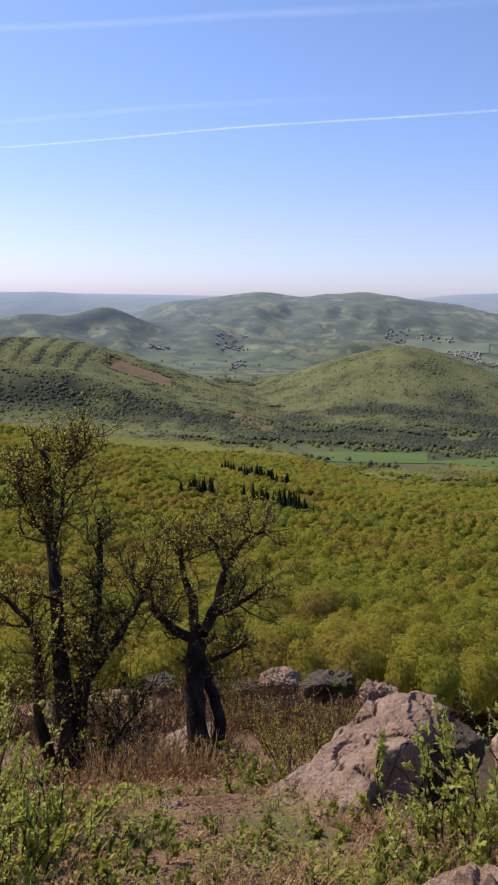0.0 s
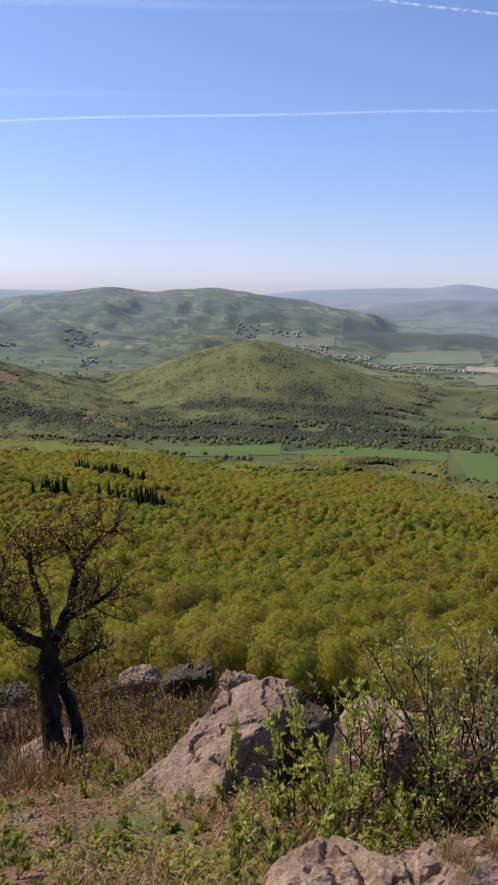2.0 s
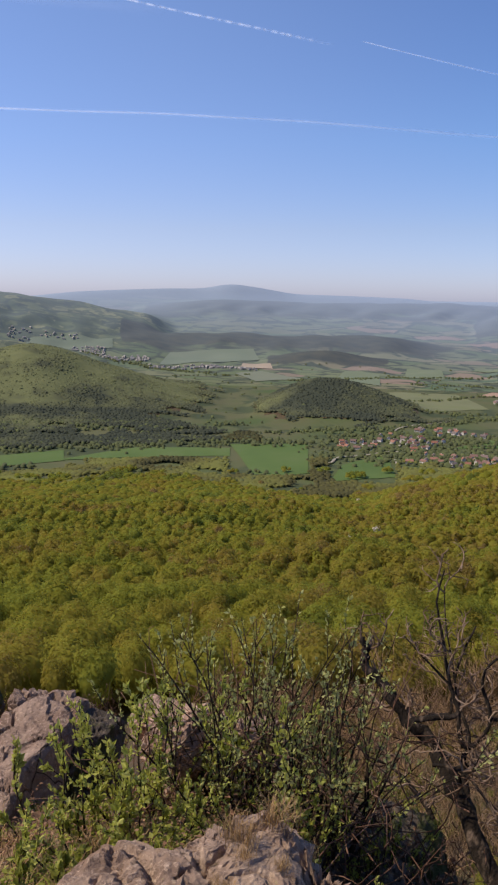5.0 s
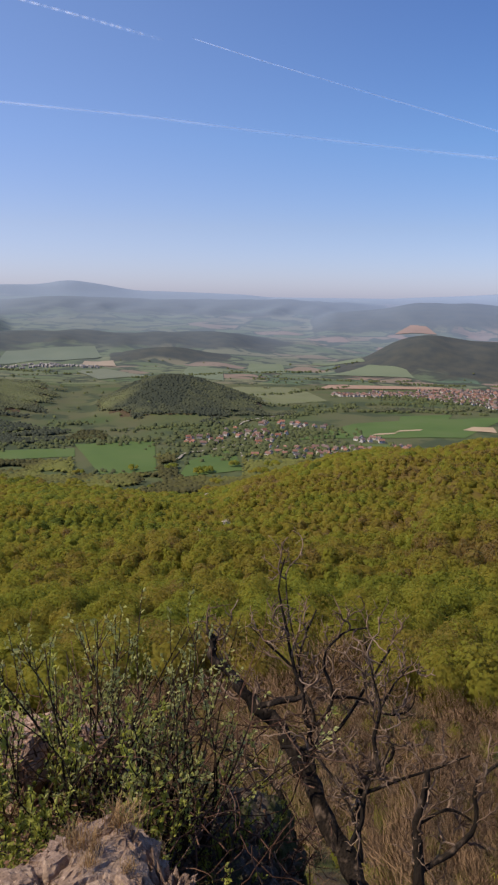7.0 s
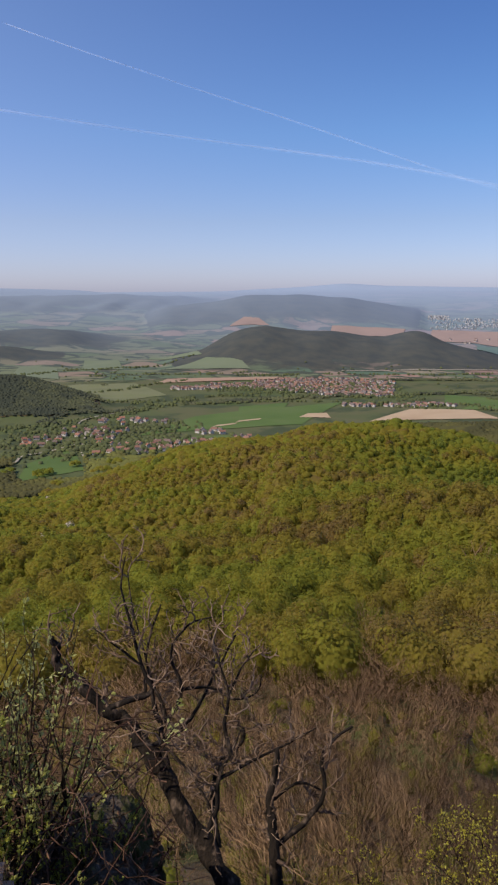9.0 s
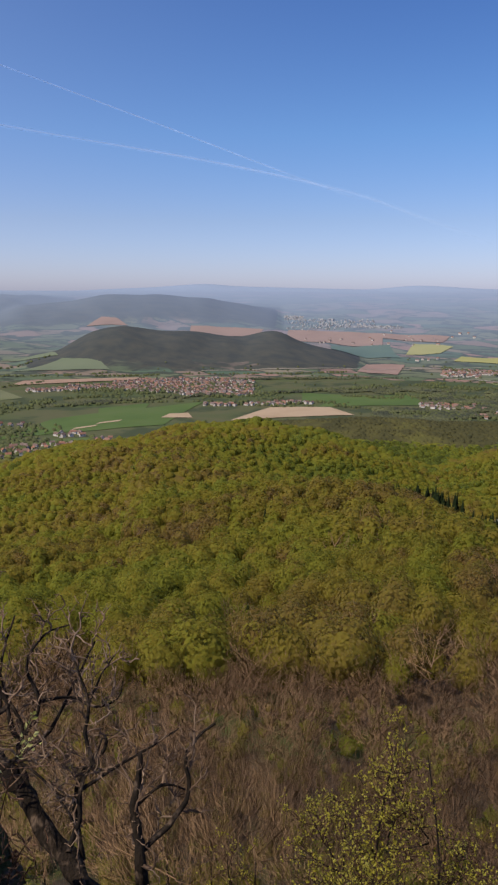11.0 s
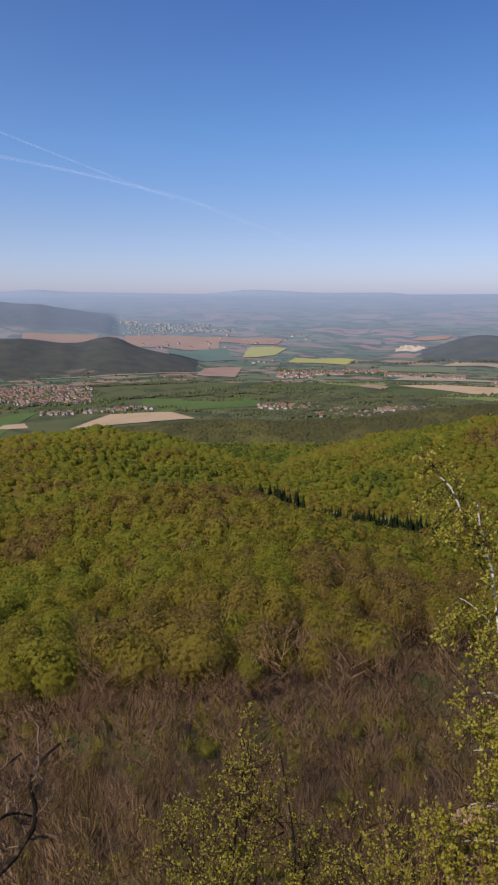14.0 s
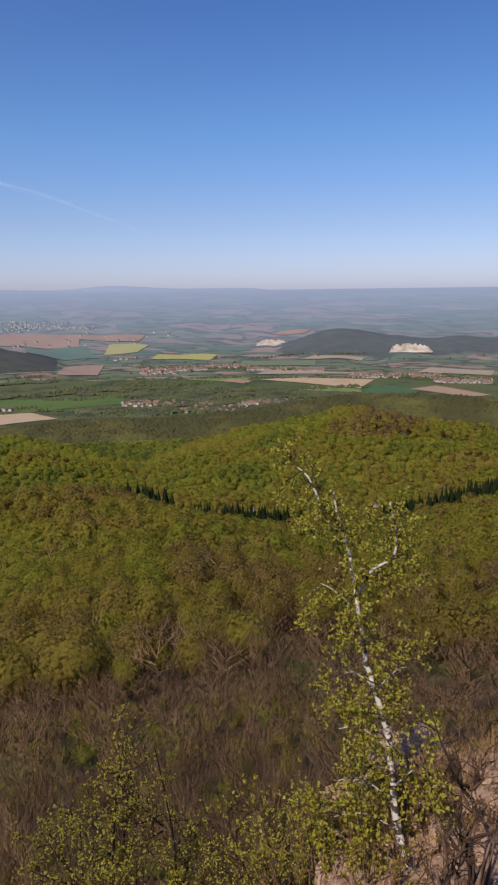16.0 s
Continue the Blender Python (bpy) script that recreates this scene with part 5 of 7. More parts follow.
def town(name, label, n, spots, rng, scale=1.0, gap=15):
    vs, fs, mats, base, got = [], [], [], 0, []
    for a, r in cluster(n, spots, rng):
        hx, hy = polar(a, r)
        if any(abs(hx - q[0]) + abs(hy - q[1]) < gap for q in got):
            continue
        got.append((hx, hy))
    ground_z = surface(*np.array(got).T)
    for (hx, hy), hz in zip(got, ground_z):
        wv, wf, rv, rf = house_parts(rng.uniform(8, 12) * scale, rng.uniform(9, 18) * scale, rng.uniform(3.5, 6.5) * scale, rng.uniform(2.4, 3.4))
        m = pose(hx, hy, float(hz) + 0.8, 0, 0, rng.choice([15, 105]) + rng.uniform(-15, 15))
        for v, f, k in ((wv, wf, 0), (rv, rf, 1)):
            vs += [(m @ Vector(p))[:] for p in v]
            fs += [tuple(i + base for i in q) for q in clean(f)]
            mats += [k] * len(f)
            base += len(v)
    ob = link(name, vs, fs, [M_WALLS, M_ROOFS])
    ob.data.polygons.foreach_set("material_index", np.array(mats, dtype=np.int32))
    return tagged(ob, label, "town", kind="stuff")


town("town_houses", "crowded red-roofed houses of the small town in the valley", 1500, [(-43.6, 2230, 3.4, 170), (-46, 2180, 3, 190), (-41, 2240, 2.6, 110), (-37.5, 2215, 2.4, 50), (-34, 2170, 1.8, 26)], rng, 0.66, 11)
town("hamlet_houses", "red-roofed houses of a village between two hills", 300, [(-9, 2890, 2.6, 40), (-4.5, 3040, 2.0, 50), (-2, 3130, 1.2, 50), (-12.5, 2870, 2.0, 30)], rng, 0.7, 10)
town("hillside_houses", "pale houses strung along the far hillside", 130, [(2.8, 3280, 0.8, 60), (0, 3280, 1.4, 25), (15, 3150, 1.2, 80), (14.5, 2850, 0.5, 90), (20.5, 3100, 0.7, 15)], rng, 0.7, 10)
town("plain_village_houses", "long village of red and white houses on the plain", 640, [(-64.4, 2620, 1.4, 100), (-66.5, 2650, 1.5, 50), (-69.5, 2710, 1.6, 40), (-72.5, 2610, 1.5, 30), (-75.6, 2565, 1.2, 20)], rng, 0.66, 10)
town("roadside_houses", "red and white houses along a road on the plain", 420, [(-80.5, 2410, 1.8, 40), (-83.6, 2425, 1.8, 40), (-87, 2310, 2.0, 45)], rng, 0.66, 10)
town("scattered_houses", "white and red houses scattered among trees", 260, [(-49.8, 1835, 1.6, 14), (-52, 1870, 1.6, 14), (-63.5, 1860, 2, 40), (-68.5, 1780, 3, 70), (-72.5, 1840, 1.5, 30), (-46.4, 1830, 1.2, 16)], rng, 0.7, 12)
town("city_blocks", "pale blocks of the town at the far edge of the plain", 560, [(-53.3, 3740, 1.8, 110), (-56, 3760, 2, 90), (-52, 3880, 0.7, 40), (-58.5, 3700, 1.5, 30)], rng, 0.42, 8)
# hamlet and hillside houses get colours with distance haze mixed in
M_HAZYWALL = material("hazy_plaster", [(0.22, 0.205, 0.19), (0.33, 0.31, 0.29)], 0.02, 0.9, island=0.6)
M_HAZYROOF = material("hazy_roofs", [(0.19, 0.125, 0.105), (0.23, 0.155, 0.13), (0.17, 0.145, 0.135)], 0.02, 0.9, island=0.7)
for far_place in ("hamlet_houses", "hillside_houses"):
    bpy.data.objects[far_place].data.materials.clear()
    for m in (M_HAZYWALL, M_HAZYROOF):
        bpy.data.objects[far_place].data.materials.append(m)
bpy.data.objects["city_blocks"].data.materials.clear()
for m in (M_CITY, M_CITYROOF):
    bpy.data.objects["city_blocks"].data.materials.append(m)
town("farm_sheds", "white farm sheds out on the plain", 40, [(-60, 3400, 4, 100), (-37.9, 1394, 0.3, 10), (-62, 3550, 4, 60), (-55, 3380, 3, 60), (-62, 2960, 2, 30)], rng, 0.8, 20)

# quarries: white stepped faces cut into the wooded hill
M_QUARRY = material("cut_limestone", [(0.28, 0.23, 0.19), (0.44, 0.38, 0.32), (0.56, 0.50, 0.44)], 0.03, 0.95, 1.0, 0.1)


def quarry(az, r, wide, deep, tall):
    n, m = 26, 9
    v = []
    rg = np.random.RandomState(int(r))
    for i in range(n):
        edge = math.sin(math.pi * i / (n - 1)) ** 0.5
        for j in range(m):
            k = j / (m - 1)
            step = (math.floor(k * 4) / 4 + 0.25 * min(1, (k * 4 % 1) * 3)) if j < m - 1 else 1
            x, y = polar(az + wide * (i / (n - 1) - 0.5), r + deep * k)
            v.append((x, y, step * tall * edge * rg.uniform(0.55, 1.15)))
    v = np.array(v)
    v[:, 2] += surface(*[np.array([c]) for c in polar(az, r)])[0]
    f = np.array([(i * m + j, i * m + j + 1, (i + 1) * m + j + 1, (i + 1) * m + j) for i in range(n - 1) for j in range(m - 1)])
    return tagged(link("quarry_face", v, f, M_QUARRY), "white stepped limestone quarry face cut into a wooded hill", "quarry", "quarries")


quarry(-73, 3225, 2.6, 90, 22)
quarry(-83.2, 3010, 3.3, 70, 30)

# roads
M_ROAD = material("pale_road", [(0.26, 0.235, 0.19), (0.33, 0.30, 0.25)], 0.05, 0.9)


def road(points, wide):
    pts = [Vector((*polar(a, r), 0)) for a, r in points]
    path = []
    for i in range(len(pts) - 1):
        p0, p1, p2, p3 = pts[max(0, i - 1)], pts[i], pts[i + 1], pts[min(len(pts) - 1, i + 2)]
        for k in range(10):
            t = k / 10
            path.append(0.5 * (2 * p1 + (p2 - p0) * t + (2 * p0 - 5 * p1 + 4 * p2 - p3) * t * t + (3 * p1 - p0 - 3 * p2 + p3) * t ** 3))
    v, f = [], []
    for i, p in enumerate(path):
        d = (path[min(i + 1, len(path) - 1)] - path[max(i - 1, 0)]).normalized()
        n = Vector((-d.y, d.x, 0)) * wide / 2
        for q in (p - n, p + n):
            v.append((q.x, q.y, 0.0))
    v = np.array(v)
    v[:, 2] = surface(v[:, 0], v[:, 1]) + 2.6
    for i in range(len(path) - 1):
        f.append((2 * i, 2 * i + 2, 2 * i + 3, 2 * i + 1))
    return tagged(link("road", v, np.array(f), M_ROAD), "pale country road across the valley", "road", kind="structure")


road([(-19.5, 1250), (-20.4, 1267), (-21.0, 1315), (-22.8, 1339), (-24.5, 1381), (-25.4, 1394)], 4.5)
road([(-25.9, 1240), (-25.3, 1300), (-25.4, 1394), (-25.6, 1506), (-25.4, 1642), (-29.3, 1784)], 4.0)
road([(-63, 2480), (-70, 2400), (-76, 2380), (-81, 2340)], 7)
road([(-45, 2560), (-56, 2640), (-62, 2720), (-66, 2800)], 7)

# ---- the ledge: rocks, trees, bushes ----
def catmull(pts, n=4):
    pts = [Vector(p) for p in pts]
    out = []
    for i in range(len(pts) - 1):
        p0, p1, p2, p3 = pts[max(0, i - 1)], pts[i], pts[i + 1], pts[min(len(pts) - 1, i + 2)]
        for k in range(n):
            t = k / n
            out.append(0.5 * (2 * p1 + (p2 - p0) * t + (2 * p0 - 5 * p1 + 4 * p2 - p3) * t * t + (3 * p1 - p0 - 3 * p2 + p3) * t ** 3))
    out.append(pts[-1])
    return out


class Wood:
    """Collects tubes and leaves as plain lists."""

    def __init__(self):
        self.v, self.f = [], []

    def tube(self, pts, r0, r1, sides=5, knots=0.0, rnd=None):
        base, n = len(self.v), len(pts)
        for i, p in enumerate(pts):
            d = (pts[min(i + 1, n - 1)] - pts[max(i - 1, 0)]).normalized()
            a = d.cross(Vector((0.31, 0.87, 0.38))).normalized()
            b = d.cross(a)
            r = r0 + (r1 - r0) * i / (n - 1)
            for k in range(sides):
                w = math.tau * k / sides
                rr = r * (1 + (rnd.uniform(-knots, knots) if knots else 0))
                self.v.append(p + (a * math.cos(w) + b * math.sin(w)) * rr)
        for i in range(n - 1):
            for k in range(sides):
                q = (k + 1) % sides
                self.f.append((base + i * sides + k, base + i * sides + q, base + (i + 1) * sides + q, base + (i + 1) * sides + k))
        tip = len(self.v)
        self.v.append(pts[-1])
        for k in range(sides):
            self.f.append((base + (n - 1) * sides + k, base + (n - 1) * sides + (k + 1) % sides, tip))

    def leaf(self, p, d, length, wide, rnd):
        """A lens-shaped leaf folded along its midrib."""
        d = d.normalized()
        s = d.cross(Vector((rnd.uniform(-1, 1), rnd.uniform(-1, 1), rnd.uniform(-1, 1))))
        s = s.normalized() if s.length > 1e-4 else Vector((1, 0, 0))
        n = d.cross(s)
        b = len(self.v)
        m = p + d * length * 0.5
        self.v += [p, m + s * wide + n * wide * 0.5, p + d * length, m - s * wide + n * wide * 0.5, m]
        self.f += [(b, b + 1, b + 2, b + 4), (b, b + 4, b + 2, b + 3)]

    def done(self, name, mat, parent, smooth_it=True, label=""):
        ob = link(name, self.v, self.f, mat, parent, shade=smooth_it)
        return tagged(ob, label)


def wander(p, d, length, rnd, steps=5, bend=0.25, rise=0.1):
    pts = [p.copy()]
    d = d.normalized()
    for _ in range(steps):
        d = (d + Vector((rnd.gauss(0, bend), rnd.gauss(0, bend), rnd.gauss(0, bend) + rise))).normalized()
        pts.append(pts[-1] + d * length / steps)
    return pts


def any_way(rnd, up=0.0):
    v = Vector((rnd.gauss(0, 1), rnd.gauss(0, 1), rnd.gauss(0, 1)))
    return (v.normalized() + Vector((0, 0, up))).normalized()


def stroke_tree(strokes, radii, seed, mats, twigs, leaves, label, category, bark_knots=0.12, bole=(1, 0.45), thin=1.0):
    """A tree whose trunk and limbs follow given lines. twigs: (branches a limb, length, twigs a branch, sprigs a twig, bend, rise).
    leaves: (a sprig, length, width)."""
    rnd = random.Random(seed)
    bark, twig_mat, leaf_mat = mats
    tree = new("tree")
    fine, green = Wood(), Wood()
    per, size, sub, sprigs, bend, rise = twigs
    for i, line in enumerate(strokes):
        pts = catmull(line, 4)
        pts = [p + Vector((rnd.gauss(0, 1), rnd.gauss(0, 1), rnd.gauss(0, 1))) * radii[i][0] * 0.12 for p in pts]
        limb = Wood()
        limb.tube(pts, radii[i][0], radii[i][1], 9, bark_knots, rnd)
        limb.done("trunk" if i == 0 else "limb", bark, tree)
        first = bole[1] if i < bole[0] else 0.25
        reach = sum((b - a).length for a, b in zip(pts, pts[1:]))
        for b in range(bole[2] if len(bole) > 2 and i < bole[0] else max(3, int(per * min(1.3, reach / 0.85))) if i else per + 3):
            k = rnd.uniform(first, 1.0)
            at = int(k * (len(pts) - 1))
            ahead = (pts[min(at + 1, len(pts) - 1)] - pts[max(at - 1, 0)]).normalized()
            d = ahead * 0.45 + any_way(rnd, 0.35)
            r0 = (radii[i][0] + (radii[i][1] - radii[i][0]) * k) * rnd.uniform(0.3, 0.5)
            br = wander(pts[at], d, size * rnd.uniform(0.5, 1.25), rnd, 7, bend, rise)
            fine.tube(br, max(0.009, r0) * thin, 0.0055 * thin, 4)
            for _ in range(sub):
                q = rnd.randint(2, 7)
                tw = wander(br[q], (br[q] - br[q - 1]).normalized() * 0.6 + any_way(rnd, 0.3), size * rnd.uniform(0.22, 0.6), rnd, 5, bend, rise)
                fine.tube(tw, 0.0075 * thin, 0.003 * thin, 3)
                for _ in range(sprigs):
                    e = rnd.randint(1, 5)
                    sp = wander(tw[e], (tw[e] - tw[e - 1]).normalized() * 0.7 + any_way(rnd, 0.3), size * rnd.uniform(0.08, 0.26), rnd, 3, bend, rise)
                    fine.tube(sp, 0.0042 * thin, 0.002 * thin, 3)
                    for _ in range(leaves[0]):
                        p = sp[rnd.randint(1, 3)]
                        green.leaf(p, any_way(rnd, 0.2), leaves[1] * rnd.uniform(0.6, 1.2), leaves[2] * rnd.uniform(0.7, 1.2), rnd)
    tagged(fine.done("branchwork", twig_mat, tree), kind="stuff")
    if green.v:
        tagged(green.done("foliage", leaf_mat, tree, False), kind="stuff")
    return tagged(tree, label, category)


def rock(name, at, half, turn, seed, mat, label, detail=5, cuts=9, rough=0.10, tilt=0.0, hollow=None):
    """A weathered block: a ball cut by planes, with coarse ledges, cracks and fine pitting."""
    rnd = random.Random(seed)
    bm = bmesh.new()
    bmesh.ops.create_icosphere(bm, subdivisions=detail, radius=1.0)
    planes = [(any_way(rnd), rnd.uniform(0.5, 0.8)) for _ in range(cuts)]
    planes.append((Vector((0.12, -0.12, 1)).normalized(), rnd.uniform(0.5, 0.6)))
    bed = any_way(rnd, 1.5)
    holes = [(any_way(rnd, 0.7), rnd.uniform(0.05, 0.11), rnd.uniform(0.08, 0.2)) for _ in range(9)] if detail > 5 else []
    if hollow:
        holes.append((Vector(hollow[0]).normalized(), hollow[1], hollow[2]))
    off = Vector((seed * 3.7, seed * 1.3, 0))
    for p in bm.verts:
        out = p.co.copy()
        c = p.co.copy()
        for n, d in planes:
            k = c.dot(n)
            if k > d:
                c -= n * (k - d)
        h = noise.fractal(c * 1.5 + off, 1.0, 2.0, 3) * rough * 0.55
        # bedding: thin ledges that step in and out
        layer = (c.dot(bed) + 0.12 * noise.noise(c * 2 + off)) * 5.0
        h -= rough * 0.55 * max(0.0, 1 - abs((layer % 1) - 0.5) * 9) * (0.4 + noise.noise(c * 1.7 - off))
        crack = abs(noise.noise(c * 2.1 - off))
        h -= max(0.0, 0.05 - crack) * rough * 16
        h += noise.fractal(c * 7 + off, 0.7, 2.1, 4) * rough * 0.28
        h += noise.fractal(c * 26 + off, 0.7, 2.1, 2) * rough * 0.07
        for way, wide, deep in holes:
            h -= deep * math.exp(-(math.acos(max(-1, min(1, out.dot(way)))) / wide) ** 4)
        p.co = c + out * h
    me = bpy.data.meshes.new(name)
    bm.transform(Matrix.Diagonal((*half, 1)))
    bm.to_mesh(me)
    bm.free()
    me.materials.append(mat)
    me.polygons.foreach_set("use_smooth", np.full(len(me.polygons), detail > 5))
    ob = new(name, me)
    ob.matrix_basis = pose(*at, tilt, 0, turn)
    return tagged(ob, label, "rock", "rocks of the ledge")


def on_ground(x, y, lift=0.0):
    return Vector((x, y, float(height(np.array(float(x)), np.array(float(y)))) + lift))


R = rock


def slab(outline, thick, mat, label, seed, grain=0.0):
    """A broad plate of rock with a broken rim: its upper face follows the outline, its sides fall steeply."""
    ring = [Vector(p) for p in outline]
    mid = sum(ring, Vector()) / len(ring)
    n, m = 132, 22
    edge = []
    for k in range(n):
        f = k / n * len(ring)
        i = int(f)
        a, b = ring[i], ring[(i + 1) % len(ring)]
        p = a.lerp(b, f - i)
        edge.append(p + (p - mid).normalized() * 0.07 * noise.fractal(p * 4, 1, 2, 4))
    off = Vector((seed, seed * 2.1, 0))
    v, f = [mid + Vector((0, 0, 0.03))], []
    for j in range(1, m + 9):
        for p in edge:
            k = min(1.0, j / m)
            q = mid.lerp(p, k)
            h = 0.035 * noise.fractal(q * 1.6 + off, 1, 2, 4) + 0.022 * noise.fractal(q * 7 + off, 0.8, 2, 4)
            h -= 0.05 * max(0.0, 1 - abs(noise.noise(q * 2.3 - off)) * 14)
            h += 0.025 * math.floor(2.5 * noise.noise(q * 1.1 + off * 2))
            h -= 0.05 * max(0.0, k - 0.88) / 0.12
            if grain:
                h += grain * (0.5 * noise.fractal(q * 16 + off, 0.8, 2, 4) - 3.0 * max(0.0, 1 - abs(noise.noise(q * 4.2 + off)) * 15) + 0.9 * math.floor(3 * noise.noise(q * 4 - off)))
            if j > m:
                s = (j - m) / 8
                out = (p - mid)
                out.z = 0
                q = p + out.normalized() * (0.10 * s + 0.12 * noise.fractal(Vector((p.x * 2, p.y * 2, s * 3)) + off, 1, 2, 4) * s ** 0.5) - Vector((0, 0, thick * s))
                h = h * (1 - s)
            v.append(q + Vector((0, 0, h)))
    for k in range(n):
        f.append((0, 1 + k, 1 + (k + 1) % n))
    for j in range(m + 7):
        for k in range(n):
            a, b = 1 + j * n + k, 1 + j * n + (k + 1) % n
            f.append((a, a + n, b + n, b))
    ob = link("rock", v, f, mat)
    return tagged(ob, label, "rock", "rocks of the ledge")


slab([(-0.12, 2.5, -0.52), (0.1, 2.2, -0.48), (0.4, 2.1, -0.48), (0.75, 2.2, -0.5), (0.9, 2.5, -0.52), (0.96, 2.84, -0.52), (0.96, 2.98, -0.52), (0.86, 3.04, -0.53), (0.74, 3.05, -0.54), (0.59, 3.02, -0.52), (0.43, 3.06, -0.49), (0.29, 3.13, -0.48), (0.13, 3.11, -0.48), (0.03, 3.02, -0.49), (-0.07, 2.82, -0.51)],
     0.9, M_LICHEN, "weathered grey-pink boulder with yellow lichen and cracks", 3, 0.014)
slab([(0.36, 2.98, -0.53), (0.62, 2.92, -0.53), (0.9, 2.86, -0.53), (0.98, 2.98, -0.52), (0.9, 3.1, -0.53), (0.62, 3.1, -0.53), (0.42, 3.08, -0.54)], 0.2, M_ROCK, "thin broken plate of rock on the back of the boulder", 14, 0.012)
R("rock", (1.03, 2.8, -0.86), (0.15, 0.2, 0.42), 20, 5, M_ROCK, "jagged fissured end of the grey boulder", 5, 7, 0.5)
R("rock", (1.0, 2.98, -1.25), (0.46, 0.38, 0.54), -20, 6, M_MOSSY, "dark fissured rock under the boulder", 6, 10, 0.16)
slab([(-0.99, 4.45, -1.4), (-0.85, 4.17, -1.38), (-0.53, 4.1, -1.32), (-0.29, 4.48, -1.3), (-0.2, 4.96, -1.33), (0.07, 5.44, -1.36), (0.18, 5.86, -1.38), (0.09, 6.0, -1.38), (-0.15, 6.03, -1.4), (-0.43, 5.88, -1.46), (-0.59, 5.36, -1.45), (-0.79, 4.85, -1.43)], 0.75, M_ROCK, "long flat slab of pale pinkish rock with a broken rim", 8)
# its dark stone colour paints in the shade under the overhang
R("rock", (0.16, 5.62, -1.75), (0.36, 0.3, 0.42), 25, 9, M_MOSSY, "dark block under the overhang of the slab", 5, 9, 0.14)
R("rock", (0.80, 4.98, -1.38), (0.46, 0.36, 0.48), 40, 12, M_CRAG, "pale rock half hidden in the bushes", 5, 9, 0.12)
R("rock", (1.25, 4.86, -1.48), (0.38, 0.34, 0.44), 70, 13, M_CRAG, "pale rock half hidden in the bushes", 5, 9, 0.12)
R("rock", (-1.40, 3.92, -1.46), (0.42, 0.15, 0.26), 52, 15, M_LICHEN, "narrow edge of rock breaking through the grass", 5, 8, 0.12)
R("rock", (-1.95, 2.75, -1.15), (0.16, 0.12, 0.1), 10, 16, M_LICHEN, "small loose stone in the grass", 4, 8, 0.12)
R("rock", (-1.70, 13.9, -5.85), (0.52, 0.5, 0.50), 0, 21, M_MOSSY, "dark weathered rock with a deep hollow in its face", 6, 7, 0.2, 0.0, ((0.12, -1, -0.05), 0.62, 0.62))
R("rock", (-2.72, 14.3, -6.0), (0.42, 0.4, 0.36), 15, 22, M_ROCK, "rough rock beside a dark hollow", 5, 9, 0.2)
R("rock", (-0.62, 13.6, -5.85), (0.46, 0.45, 0.62), 35, 23, M_ROCK, "upright block at the brink of the ledge", 5, 9, 0.18)
R("rock", (-0.2, 12.9, -6.05), (0.7, 0.55, 0.8), 60, 24, M_ROCK, "upright block at the brink of the ledge", 5, 9, 0.18)
R("rock", (-2.7, 13.6, -6.5), (0.75, 0.5, 0.6), 0, 25, M_MOSSY, "low weathered rock on the brink of the ledge", 5, 9, 0.2)
R("rock", (-3.6, 12.9, -6.5), (0.6, 0.5, 0.45), 30, 26, M_MOSSY, "low weathered rock on the brink of the ledge", 5, 9, 0.2)
R("rock", (-4.3, 11.0, -6.3), (0.5, 1.1, 0.5), 10, 27, M_LICHEN, "bare rock rib running down the slope", 5, 8, 0.15)
R("rock", (-4.8, 13.2, -6.9), (0.9, 0.7, 0.7), 60, 28, M_MOSSY, "bare rock rib running down the slope", 5, 8, 0.18)
R("rock", (-3.3, 9.9, -4.95), (0.45, 0.9, 0.35), -15, 30, M_ROCK, "flat rock in dry leaves", 5, 8, 0.15)
# the dark colour carries this face's shade as well as its moss
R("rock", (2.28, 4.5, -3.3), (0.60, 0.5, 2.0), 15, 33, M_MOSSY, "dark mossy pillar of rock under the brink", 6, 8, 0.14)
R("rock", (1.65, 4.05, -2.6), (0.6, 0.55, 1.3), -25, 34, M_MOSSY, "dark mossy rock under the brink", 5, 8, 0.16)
R("rock", (6.45, 0.1, -3.95), (1.15, 1.0, 2.15), 20, 41, M_CRAG, "tall pinkish crag beside the birch", 6, 13, 0.42)
R("rock", (5.62, 0.38, -3.75), (0.6, 0.55, 1.4), -10, 42, M_CRAG, "split dark-streaked rock below the birch", 6, 9, 0.2)
slab([(5.72, 1.42, -2.75), (5.19, 1.3, -2.75), (4.72, 1.1, -2.7), (4.6, 0.78, -2.6), (4.68, 0.26, -2.5), (5.05, -0.31, -2.45), (6.29, -0.45, -2.4), (7.0, -0.2, -2.42), (6.89, 0.41, -2.42), (6.69, 0.8, -2.42), (6.34, 1.15, -2.5), (6.1, 1.38, -2.6)],
     1.9, M_CRAG, "broad broken top of the pinkish crag", 19, 0.03)
R("rock", (7.4, -0.9, -3.9), (1.2, 1.0, 2.0), 50, 43, M_CRAG, "tall pinkish crag beside the birch", 5, 9, 0.16)
R("rock", (5.7, 0.9, -4.3), (0.6, 0.5, 1.5), 75, 44, M_CRAG, "split dark-streaked rock below the birch", 5, 9, 0.18)

